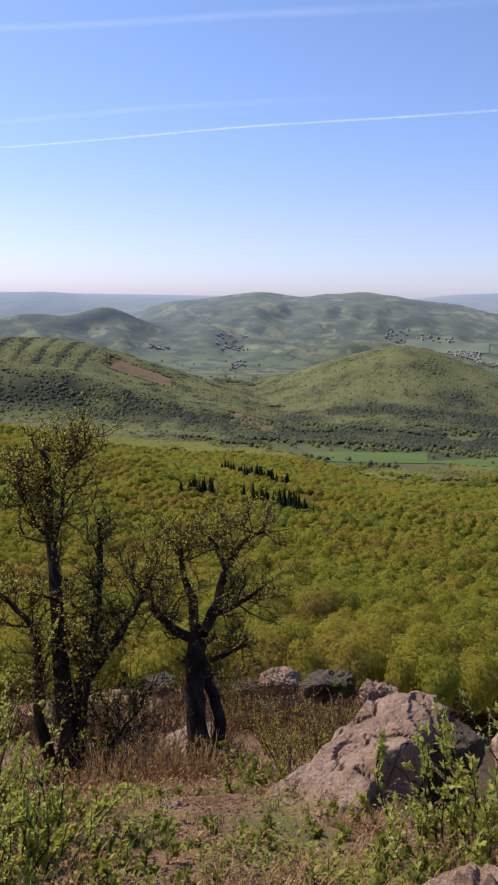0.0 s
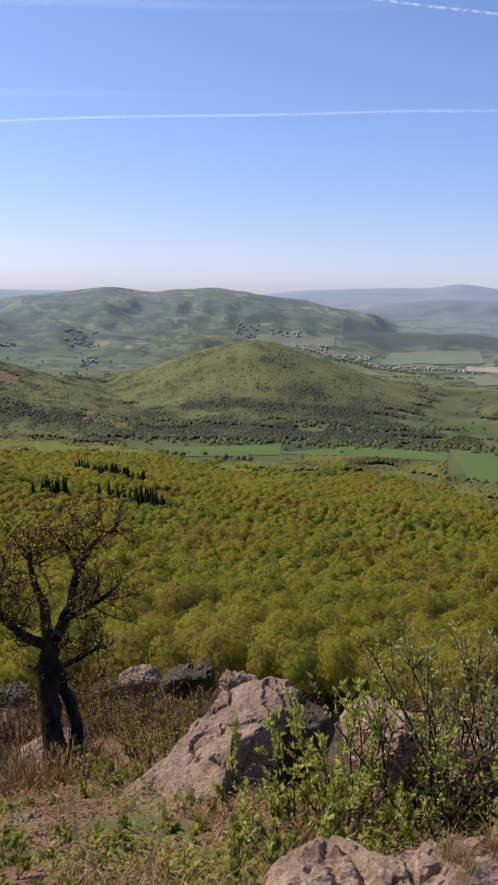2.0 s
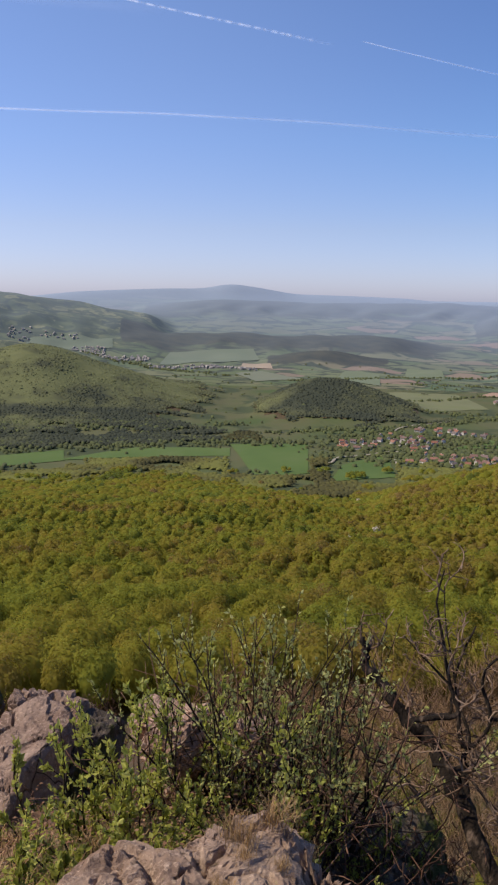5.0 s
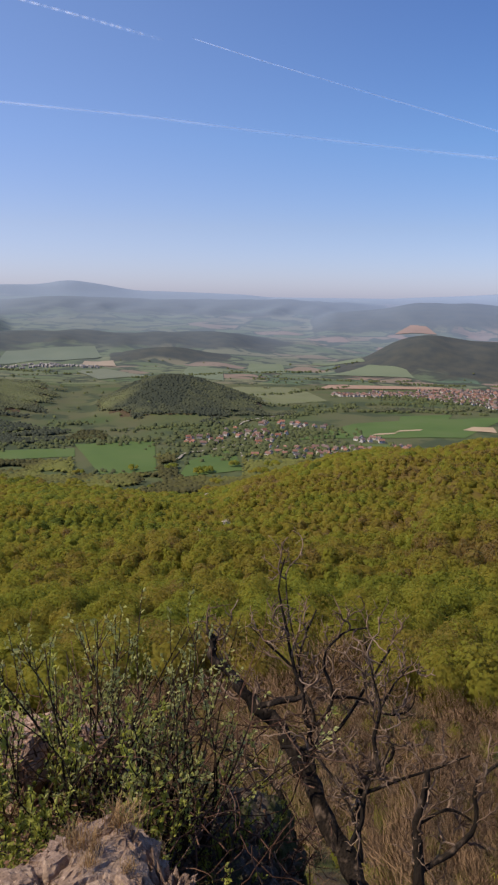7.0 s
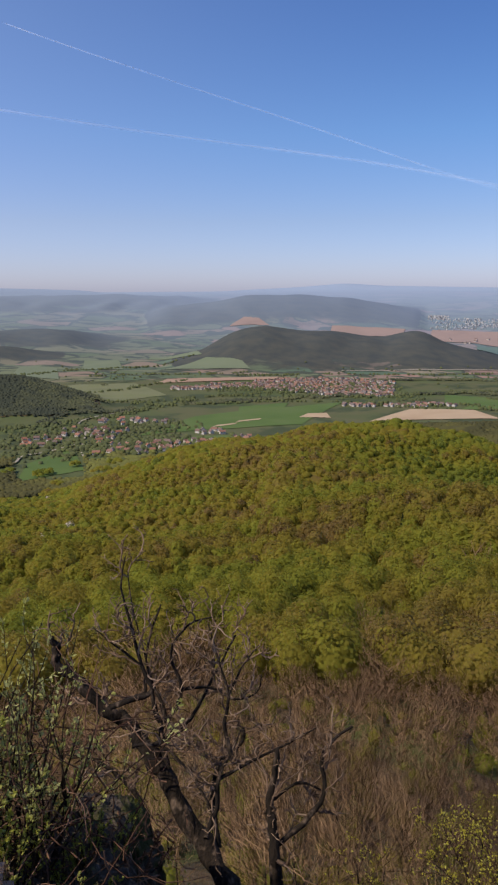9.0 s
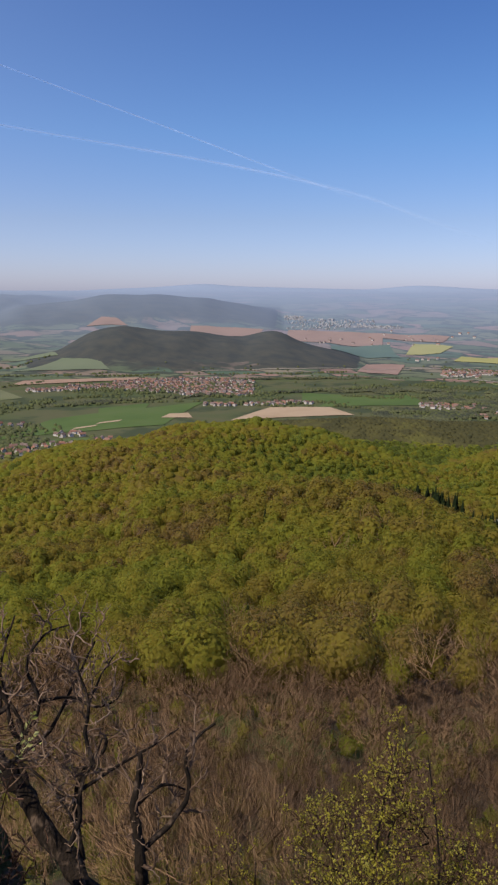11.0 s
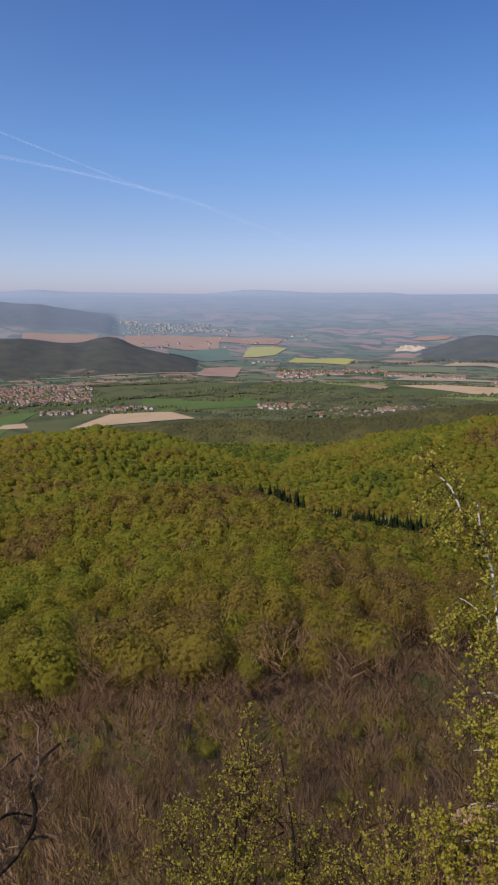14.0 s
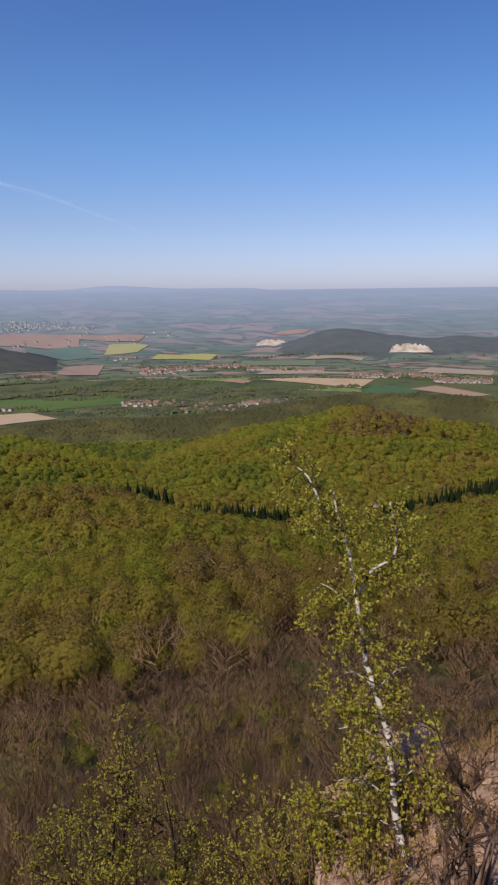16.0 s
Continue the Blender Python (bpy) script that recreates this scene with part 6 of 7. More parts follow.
for k, (x, y, z, s) in enumerate([(5.5, 0.55, -2.5, 0.3), (5.85, 0.75, -2.35, 0.34), (6.1, 0.45, -2.15, 0.4), (6.5, 0.2, -2.1, 0.42), (6.35, -0.3, -2.15, 0.4), (5.75, 0.1, -2.35, 0.32), (5.25, 0.35, -2.7, 0.3), (5.1, 0.75, -2.85, 0.3), (6.9, -0.2, -2.2, 0.45)]):
    R("rock", (x, y, z - 0.45), (s, s * 0.8, s * 0.6), 37 * k, 70 + k, M_CRAG, "broken pinkish rock on the top of the crag", 5, 10, 0.3)

for k, (az, r, z, wide) in enumerate([(13, 15.2, -6.55, 0.9), (18, 14.2, -6.85, 0.7), (20.5, 15.4, -6.6, 0.8), (27.5, 14.6, -6.75, 1.0)]):
    R("rock", (*polar(az, r), z - 0.15), (wide * 0.8, 0.45, 0.45), 47 * k, 90 + k, M_MOSSY, "broken rock on the brow of the slope among scrub", 5, 10, 0.3)

# two gnarled oaks on the slope
OAK_FIRST = [[(-2.42, 7.84, -4.1), (-2.44, 7.88, -3.65), (-2.49, 7.97, -3.32), (-2.6, 8.2, -2.81), (-2.63, 8.4, -2.4)], [(-2.22, 7.95, -4.0), (-2.25, 7.99, -3.61), (-2.24, 8.1, -3.28), (-2.42, 8.25, -2.96), (-2.53, 8.32, -2.64)],
             [(-2.63, 8.4, -2.44), (-2.88, 8.31, -2.29), (-3.11, 8.34, -2.14), (-3.18, 8.31, -2.0)], [(-2.64, 8.39, -2.4), (-2.76, 8.57, -1.98), (-2.89, 8.63, -1.65), (-2.96, 8.71, -1.36)]]
OAK_SECOND = [[(-2.58, 8.41, -2.36), (-2.46, 8.66, -2.05), (-2.42, 8.88, -1.69), (-2.24, 9.03, -1.36), (-2.0, 9.19, -1.24)], [(-2.53, 8.58, -2.18), (-2.36, 8.69, -2.13), (-2.12, 8.85, -2.02), (-1.97, 8.99, -1.91)],
              [(-2.42, 8.88, -1.69), (-2.55, 8.94, -1.44), (-2.65, 8.91, -1.29)], [(-2.43, 8.25, -2.59), (-2.25, 8.3, -2.52), (-2.02, 8.46, -2.42)]]
OAK = OAK_FIRST + OAK_SECOND
stroke_tree(OAK, [(0.135, 0.11), (0.085, 0.06), (0.07, 0.026), (0.07, 0.022), (0.075, 0.02), (0.045, 0.015), (0.04, 0.015), (0.038, 0.013)], 4, (M_BARK, M_TWIG, M_LEAF_YELLOW),
            (15, 0.5, 8, 3, 0.34, 0.06), (2, 0.030, 0.012), "gnarled small oak with dark twin trunk and opening buds", "tree", bole=(2, 0.85, 2))
THORN_FIRST = [[(-3.6, 6.78, -4.0), (-3.59, 6.81, -3.66), (-3.64, 7.01, -3.0), (-3.82, 7.26, -2.36), (-3.99, 7.51, -1.7), (-4.17, 7.75, -1.13), (-4.28, 7.92, -0.52), (-4.34, 8.0, -0.08)], [(-3.64, 7.01, -2.93), (-3.6, 7.37, -2.52), (-3.61, 7.7, -1.93), (-3.63, 7.91, -1.4), (-3.69, 7.99, -0.9)], [(-3.63, 7.24, -2.59), (-3.48, 7.54, -2.39), (-3.32, 7.82, -2.09), (-3.22, 8.08, -1.84), (-3.14, 8.22, -1.6)], [(-3.59, 6.87, -3.5), (-3.5, 6.97, -3.15), (-3.52, 7.18, -2.68), (-3.57, 7.38, -2.26), (-3.59, 7.59, -1.82)]]
THORN_SECOND = [[(-3.56, 6.89, -3.37), (-3.28, 7.07, -3.21), (-3.1, 7.27, -3.0), (-3.03, 7.41, -2.9)], [(-3.78, 6.92, -3.4), (-3.94, 6.96, -2.88), (-4.04, 7.14, -2.46), (-4.15, 7.3, -2.03), (-4.36, 7.3, -1.79), (-4.56, 7.29, -1.61)], [(-4.18, 7.74, -1.13), (-4.37, 7.75, -0.89), (-4.52, 7.78, -0.64), (-4.56, 7.76, -0.31)], [(-4.11, 7.67, -1.23), (-4.1, 7.9, -0.77), (-4.11, 8.01, -0.4), (-4.04, 8.04, -0.14)]]
THORN = THORN_FIRST + THORN_SECOND
stroke_tree(THORN, [(0.135, 0.024), (0.09, 0.02), (0.072, 0.018), (0.075, 0.022), (0.035, 0.01), (0.07, 0.018), (0.03, 0.01), (0.03, 0.01)], 6, (M_BARK, M_TWIG, M_LEAF_YELLOW),
            (17, 0.55, 8, 3, 0.30, 0.12), (2, 0.032, 0.013), "dark many-stemmed thorn tree with sparse new leaves", "tree", bole=(1, 0.55))
# the dead tree over the cliff
DEAD_FIRST = [[(3.55, 3.9, -6.2), (3.5, 4.3, -4.2), (3.35, 4.61, -3.15), (3.28, 4.95, -2.86), (3.22, 5.29, -2.53), (3.16, 5.53, -2.28), (3.06, 5.72, -2.09), (2.93, 5.87, -1.97), (2.79, 6.06, -1.76), (2.66, 6.22, -1.58), (2.71, 6.24, -1.49), (2.68, 6.31, -1.39)]]
DEAD_SECOND = [[(3.4, 4.79, -2.94), (3.5, 5.01, -2.63), (3.66, 5.11, -2.39), (3.86, 5.06, -2.27), (3.9, 5.11, -2.17)], [(3.24, 5.27, -2.53), (3.29, 5.49, -2.22), (3.38, 5.58, -2.02), (3.36, 5.84, -1.63), (3.6, 5.94, -1.2)], [(2.95, 5.85, -1.98), (3.17, 5.77, -1.92), (3.28, 5.73, -1.88), (3.31, 5.79, -1.77)], [(3.2, 5.5, -2.27), (3.55, 5.42, -2.1), (3.9, 5.44, -1.7), (4.09, 5.45, -1.47)], [(2.96, 5.0, -3.0), (2.97, 5.37, -2.61), (2.88, 5.55, -2.44), (2.75, 5.71, -2.33), (2.54, 5.85, -2.26)], [(3.36, 5.84, -1.63), (3.37, 6.07, -1.2), (3.4, 6.19, -0.9)]]
DEAD_THIRD = [[(3.15, 4.63, -2.62), (3.31, 4.7, -2.48), (3.42, 4.81, -2.28), (3.56, 4.83, -2.16), (3.69, 4.85, -1.99)], [(2.89, 5.65, -1.85), (3.05, 5.57, -1.8), (3.23, 5.53, -1.76), (3.21, 5.65, -1.57), (3.19, 5.78, -1.24), (3.18, 5.9, -0.91), (3.24, 5.92, -0.64)], [(3.23, 5.53, -1.76), (3.23, 5.41, -2.0), (3.36, 5.33, -1.87), (3.42, 5.35, -1.69), (3.4, 5.48, -1.45), (3.59, 5.48, -1.24), (3.8, 5.4, -1.19)], [(3.42, 4.81, -2.31), (3.66, 4.75, -2.24), (3.95, 4.65, -2.15), (4.24, 4.52, -2.02)]]
DEAD_FOURTH = [[(3.56, 4.83, -2.16), (3.58, 4.94, -1.94), (3.67, 5.0, -1.74), (3.67, 5.12, -1.48), (3.65, 5.26, -1.16)], [(2.95, 5.4, -2.12), (3.13, 5.23, -2.1), (3.25, 4.98, -2.27), (3.33, 4.75, -2.56)], [(3.41, 5.36, -1.74), (3.67, 5.25, -1.76), (3.8, 5.09, -1.85), (3.98, 5.01, -1.82), (4.05, 5.02, -1.69)], [(3.21, 5.65, -1.57), (3.05, 5.85, -1.39), (2.92, 5.97, -1.24)], [(3.67, 5.0, -1.74), (3.82, 5.01, -1.53), (4.0, 5.0, -1.37)], [(3.69, 4.48, -2.46), (3.93, 4.4, -2.34), (4.1, 4.31, -2.43)]]
DEAD = DEAD_FIRST + [[(3.6, 4.1, -5.5), (3.54, 4.21, -3.08), (3.65, 4.38, -2.63), (3.69, 4.48, -2.45), (3.79, 4.52, -2.21), (3.83, 4.55, -2.06)], [(3.64, 4.34, -2.76), (3.9, 4.3, -2.64), (4.09, 4.25, -2.44), (4.14, 4.34, -2.17), (4.3, 4.33, -2.04), (4.43, 4.27, -1.96)]] + DEAD_SECOND + DEAD_THIRD + DEAD_FOURTH
stroke_tree(DEAD, [(0.10, 0.026), (0.055, 0.018), (0.026, 0.009), (0.028, 0.012), (0.026, 0.008), (0.024, 0.01), (0.018, 0.007), (0.03, 0.006), (0.009, 0.004), (0.024, 0.007), (0.026, 0.006), (0.022, 0.006), (0.018, 0.006), (0.02, 0.005), (0.016, 0.008), (0.014, 0.005), (0.012, 0.004), (0.012, 0.004), (0.016, 0.007)], 9,
            (M_GREYBARK, M_PALETWIG, M_LEAF_YELLOW), (6, 0.40, 5, 2, 0.36, 0.07), (0, 0.02, 0.008), "bare gnarled fruit tree with flaking grey bark leaning over the cliff", "tree", 0.34)
# the birch on the crag
BIRCH_FIRST = [[(5.15, 0.2, -5.0), (5.23, 0.44, -2.89), (5.32, 0.53, -2.74), (5.45, 0.7, -2.46), (5.65, 0.78, -2.22), (5.84, 0.85, -1.91), (5.97, 0.96, -1.66), (6.11, 1.08, -1.44), (6.24, 1.16, -1.16), (6.38, 1.24, -0.87), (6.51, 1.34, -0.57), (6.6, 1.44, -0.35), (6.68, 1.51, -0.12)], [(6.51, 1.36, -0.47), (6.57, 1.53, -0.38), (6.65, 1.64, -0.17), (6.68, 1.74, -0.0), (6.7, 1.85, 0.08)], [(6.39, 1.19, -0.9), (6.41, 1.11, -0.72), (6.48, 0.95, -0.62), (6.54, 0.92, -0.43), (6.63, 1.0, -0.17)], [(6.29, 1.19, -1.09), (6.3, 1.37, -0.91), (6.31, 1.57, -0.83)]]
BIRCH_SECOND = [[(6.02, 0.99, -1.61), (6.04, 0.84, -1.42), (6.05, 0.75, -1.37)], [(5.79, 0.83, -1.98), (5.8, 1.06, -1.83), (5.77, 1.24, -1.85)], [(5.6, 0.77, -2.29), (5.61, 1.02, -2.15), (5.56, 1.24, -2.19)], [(5.65, 0.79, -2.22), (5.67, 0.6, -2.0), (5.68, 0.47, -2.03)], [(5.45, 0.71, -2.41), (5.41, 0.98, -2.3), (5.36, 1.24, -2.37)], [(6.02, 1.01, -1.57), (6.04, 1.18, -1.48), (6.01, 1.3, -1.53)]]
BIRCH = BIRCH_FIRST + BIRCH_SECOND
stroke_tree(BIRCH, [(0.038, 0.008), (0.013, 0.006), (0.016, 0.006), (0.006, 0.003), (0.006, 0.003), (0.006, 0.003), (0.007, 0.003), (0.007, 0.003), (0.006, 0.003), (0.006, 0.003)], 12, (M_BIRCH, M_TWIG, M_LEAF_YELLOW),
            (15, 0.34, 7, 5, 0.25, -0.24), (3, 0.030, 0.014), "slender white birch with small fresh yellow-green leaves", "tree", 0.06, bole=(1, 0.25, 24), thin=0.5)


# the torn stump on the crag
M_STUMP = material("torn_wood", [(0.03, 0.018, 0.012), (0.10, 0.058, 0.04), (0.27, 0.19, 0.145)], 16, 0.95, 0.02, 40, stretch=(1, 1, 0.2))


def torn_stump(base, top, seed):
    """A broken trunk: a ring of splinters of uneven height round a rotten core, with a few dead branches."""
    rnd = random.Random(seed)
    stump = new("tree_stump")
    base, top = Vector(base), Vector(top)
    axis = (top - base).normalized()
    side = axis.cross(Vector((0, 1, 0))).normalized()
    other = axis.cross(side)
    tall = (top - base).length
    core = Wood()
    core.tube([base, base.lerp(top, 0.4), base.lerp(top, 0.62)], 0.09, 0.03, 9, 0.35, rnd)
    core.done("core", M_STUMP, stump)
    for k in range(22):
        a = math.tau * k / 22 + rnd.uniform(-0.2, 0.2)
        out = side * math.cos(a) + other * math.sin(a)
        p = base + out * rnd.uniform(0.06, 0.13)
        length = tall * rnd.choice([0.3, 0.4, 0.5, 0.65, 0.8]) * rnd.uniform(0.8, 1.1)
        splint = Wood()
        splint.tube(wander(p, axis + out * rnd.uniform(-0.08, 0.12), length, rnd, 8, 0.10, 0.0), rnd.uniform(0.022, 0.045), 0.004, 6, 0.6, rnd)
        splint.done("splinter", M_STUMP, stump)
    dead = Wood()
    for _ in range(16):
        p = base.lerp(top, rnd.uniform(0.3, 0.95))
        way = wander(p, any_way(rnd, 0.5), rnd.uniform(0.3, 0.7), rnd, 7, 0.28, 0.05)
        dead.tube(way, 0.012, 0.004, 4)
        for _ in range(4):
            q = rnd.randint(2, 6)
            dead.tube(wander(way[q], any_way(rnd, 0.4), rnd.uniform(0.1, 0.3), rnd, 4, 0.3, 0.05), 0.005, 0.002, 3)
    tagged(dead.done("branchwork", M_TWIG, stump), kind="stuff")
    return tagged(stump, "torn grey stump with splintered dead branches on the crag", "tree stump")


torn_stump((4.5, 0.16, -2.45), (4.92, 0.2, -1.5), 15)


def bush(base, n, tall, spread, seed, mats, leaf, label, tangle=0, up=1.0, name="bush"):
    """Rising stems from one stool; leaf: (a stem, length, width, lowest share of the stem)."""
    rnd = random.Random(seed)
    thing = new(name)
    stems, green, mess = Wood(), Wood(), Wood()
    base = Vector(base)
    for _ in range(n):
        a, k = rnd.uniform(0, math.tau), rnd.uniform(0, 1) ** 0.7
        p = base + Vector((math.cos(a), math.sin(a), 0)) * spread * 0.35 * k - Vector((0, 0, 0.15))
        d = Vector((math.cos(a) * spread * k * 0.8, math.sin(a) * spread * k * 0.8, tall * up)).normalized()
        length = tall * rnd.uniform(0.5, 1.1)
        pts = wander(p, d, length, rnd, 8 if name == "bush" else 5, 0.11, 0.05)
        stems.tube(pts, rnd.uniform(0.006, 0.014), 0.003, 3)
        lines = [pts]
        for _ in range(rnd.randint(2, 4)):
            q = rnd.randint(2, len(pts) - 2)
            side = wander(pts[q], (pts[q] - pts[q - 1]).normalized() + any_way(rnd, 0.4) * 0.7, length * rnd.uniform(0.15, 0.3), rnd, 3, 0.12, 0.08)
            stems.tube(side, 0.004, 0.0015, 3)
            lines.append(side)
        for line in lines:
            for _ in range(leaf[0] if line is pts else leaf[0] // 2):
                q = rnd.uniform(leaf[3], 1) * (len(line) - 1.01)
                i = int(q)
                p = line[i].lerp(line[i + 1], q - i)
                way = (line[i + 1] - line[i]).normalized() * 0.9 + any_way(rnd, 0.15) * 0.8
                green.leaf(p, way, leaf[1] * rnd.uniform(0.55, 1.25), leaf[2] * rnd.uniform(0.7, 1.2), rnd)
    for _ in range(tangle):
        p = base + Vector((rnd.gauss(0, spread * 0.5), rnd.gauss(0, spread * 0.35), rnd.uniform(-0.1, tall * 0.35)))
        mess.tube(wander(p, any_way(rnd, 0.15), tall * rnd.uniform(0.3, 0.8), rnd, 6, 0.3, -0.02), 0.006, 0.002, 3)
    tagged(stems.done("stemwork", mats[0], thing), kind="stuff")
    if green.v:
        tagged(green.done("foliage", mats[1], thing, False), kind="stuff")
    if mess.v:
        tagged(mess.done("deadwood", mats[2], thing, True, "tangle of dry reddish-brown twigs"), kind="stuff")
    return tagged(thing, label, "bush")


M_RED = material("reddish_twig", [(0.085, 0.045, 0.027), (0.19, 0.108, 0.068), (0.30, 0.195, 0.13)], 6, 0.95, island=0.5, spec=0.05)
M_CATKIN = material("catkin", [(0.28, 0.29, 0.07), (0.42, 0.42, 0.14), (0.58, 0.57, 0.27)], 3, 0.8, translucent=0.45, island=0.7, spec=0.05)
# darker copy of the reddish twig: shade inside the bushes put into the colour
M_SNAG = material("shaded_dead_brush", [(0.045, 0.023, 0.015), (0.12, 0.066, 0.045), (0.26, 0.165, 0.115)], 6, 0.95, island=0.5, spec=0.05)
SALLOW = (M_BARK, M_LEAF, M_SNAG)
CATKIN = (M_BARK, M_CATKIN, M_SNAG)
bush((0.22, 4.1, -1.5), 20, 1.1, 0.85, 1, SALLOW, (46, 0.046, 0.0125, 0.1), "sallow bush with upright stems and narrow fresh green leaves")
bush((0.64, 4.25, -1.55), 22, 1.1, 0.85, 2, SALLOW, (46, 0.046, 0.0125, 0.1), "sallow bush with upright stems and narrow fresh green leaves", 30)
bush((1.12, 4.45, -1.55), 42, 1.5, 0.9, 3, CATKIN, (26, 0.036, 0.0105, 0.22), "tall dark-stemmed sallow bush with pale catkins over dead wood", 130)
bush((1.55, 4.35, -1.6), 36, 1.4, 0.8, 4, CATKIN, (24, 0.036, 0.0105, 0.22), "tall dark-stemmed sallow bush with pale catkins over dead wood", 90)
bush((0.95, 3.75, -1.4), 40, 0.6, 0.8, 5, SALLOW, (30, 0.036, 0.010, 0.1), "low leafy sallow shoots behind the boulder", 60)
bush((0.3, 3.6, -1.2), 30, 0.45, 0.7, 17, SALLOW, (26, 0.040, 0.0125, 0.1), "low leafy sallow shoots behind the boulder")
bush((1.35, 3.95, -1.5), 26, 0.6, 0.7, 25, SALLOW, (14, 0.034, 0.010, 0.1), "low leafy sallow shoots behind the boulder", 40)
bush((1.95, 4.2, -1.95), 22, 0.55, 0.45, 6, (M_TWIG, M_LEAF_DARK, M_RED), (26, 0.025, 0.010, 0.2), "low scrubby bush on the brink of the cliff", 40)
bush((2.3, 4.4, -2.2), 18, 0.4, 0.5, 7, (M_TWIG, M_LITTER, M_RED), (10, 0.03, 0.011, 0.2), "dry brown scrub on the brink of the cliff", 60)
bush((-2.95, 4.05, -1.75), 28, 1.0, 0.5, 8, (M_TWIG, M_LEAF, M_RED), (44, 0.034, 0.013, 0.15), "dense bright green leafy bush on the slope")
bush((-3.2, 4.5, -2.1), 30, 1.45, 0.55, 9, (M_TWIG, M_LEAF, M_RED), (40, 0.034, 0.013, 0.15), "dense bright green leafy bush on the slope")
bush((*polar(31.5, 3.55), -1.05), 34, 0.72, 0.6, 26, (M_TWIG, M_LEAF, M_RED), (44, 0.032, 0.013, 0.1), "dense bright green leafy bush on the slope")
bush((*polar(35, 4.2), -1.35), 34, 1.0, 0.6, 27, (M_TWIG, M_LEAF, M_RED), (44, 0.032, 0.013, 0.1), "dense bright green leafy bush on the slope")
for k, (bx, by, tall) in enumerate([(-1.62, 3.25, 0.32), (-1.95, 3.35, 0.38), (-1.3, 3.15, 0.25), (-2.2, 3.1, 0.4), (-0.4, 3.75, 0.2), (0.0, 3.45, 0.26), (-1.15, 4.6, 0.3), (-1.0, 4.95, 0.26), (-0.75, 3.05, 0.16), (-1.45, 2.75, 0.3), (-1.8, 2.8, 0.34), (-1.1, 2.8, 0.2), (-2.1, 3.7, 0.25), (-1.75, 3.75, 0.2), (-1.35, 3.5, 0.2), (-0.3, 4.1, 0.2), (0.05, 3.9, 0.3), (0.35, 3.5, 0.3), (-1.55, 4.3, 0.18), (-1.9, 4.6, 0.2), (-1.45, 5.4, 0.2), (-0.9, 3.6, 0.2), (-0.2, 3.1, 0.2), (-2.0, 3.0, 0.3)]):
    bush(on_ground(bx, by, 0.02), 16, tall, 0.55, 30 + k, (M_TWIG, M_LEAF if by < 3.4 and bx < -1.5 else M_LEAF_DARK, M_RED), (16, 0.04, 0.016, 0.1), "low leafy herbs in the grass", name="herb_clump")
bush((5.6, 0.4, -2.75), 40, 0.6, 0.5, 21, (M_RED, M_LITTER, M_RED), (4, 0.03, 0.01, 0.3), "dead reddish scrub growing from the crag", 60)
bush((6.2, 0.2, -2.5), 60, 0.5, 0.8, 22, (M_RED, M_LITTER, M_RED), (4, 0.03, 0.01, 0.3), "dead reddish scrub growing from the crag", 60)
bush((5.55, 1.0, -2.95), 34, 0.75, 0.6, 28, (M_RED, M_LEAF_YELLOW, M_RED), (22, 0.032, 0.014, 0.3), "budding scrub with yellow-green leaves beside the birch", 20)
bush((5.42, 1.4, -3.2), 40, 1.1, 0.8, 29, (M_RED, M_LEAF_YELLOW, M_RED), (26, 0.032, 0.014, 0.2), "budding scrub with yellow-green leaves beside the birch", 60)
bush((5.25, 0.8, -2.75), 26, 0.6, 0.5, 23, (M_RED, M_LEAF_YELLOW, M_RED), (8, 0.03, 0.01, 0.3), "thin budding scrub at the foot of the birch", 40)
# dry brown scrub over the slope below the slab, and the fawn grass bush under the oak
brush = [bush((0, 0, 0), 26, 0.75, 0.6, 50 + k, (M_TWIG, M_LITTER, M_RED), (5, 0.028, 0.011, 0.3), "dry brown scrub with a few withered leaves on the slope", 26, name="scrub") for k in range(3)]
greens = [bush((0, 0, 0), 20, 0.7, 0.6, 60 + k, (M_TWIG, M_LEAF_YELLOW, M_RED), (10, 0.026, 0.010, 0.3), "scrub with yellow-green opening buds on the slope", 10, name="scrub") for k in range(2)]
tuft = bush((0, 0, 0), 90, 0.5, 0.75, 70, (M_DRY, M_DRY, M_DRY), (3, 0.06, 0.004, 0.4), "round bush of fawn dry grass stems", name="dry_bush")
srnd = random.Random(77)
first = set()


def plant(kind, x, y, size):
    m = Matrix.Translation(on_ground(x, y, 0.0)) @ pose(0, 0, 0, 0, 0, srnd.uniform(0, 360)) @ Matrix.Scale(size, 4)
    if kind.name not in first:
        first.add(kind.name)
        kind.matrix_basis = m
    else:
        copy_thing(kind, m).scale = (size,) * 3


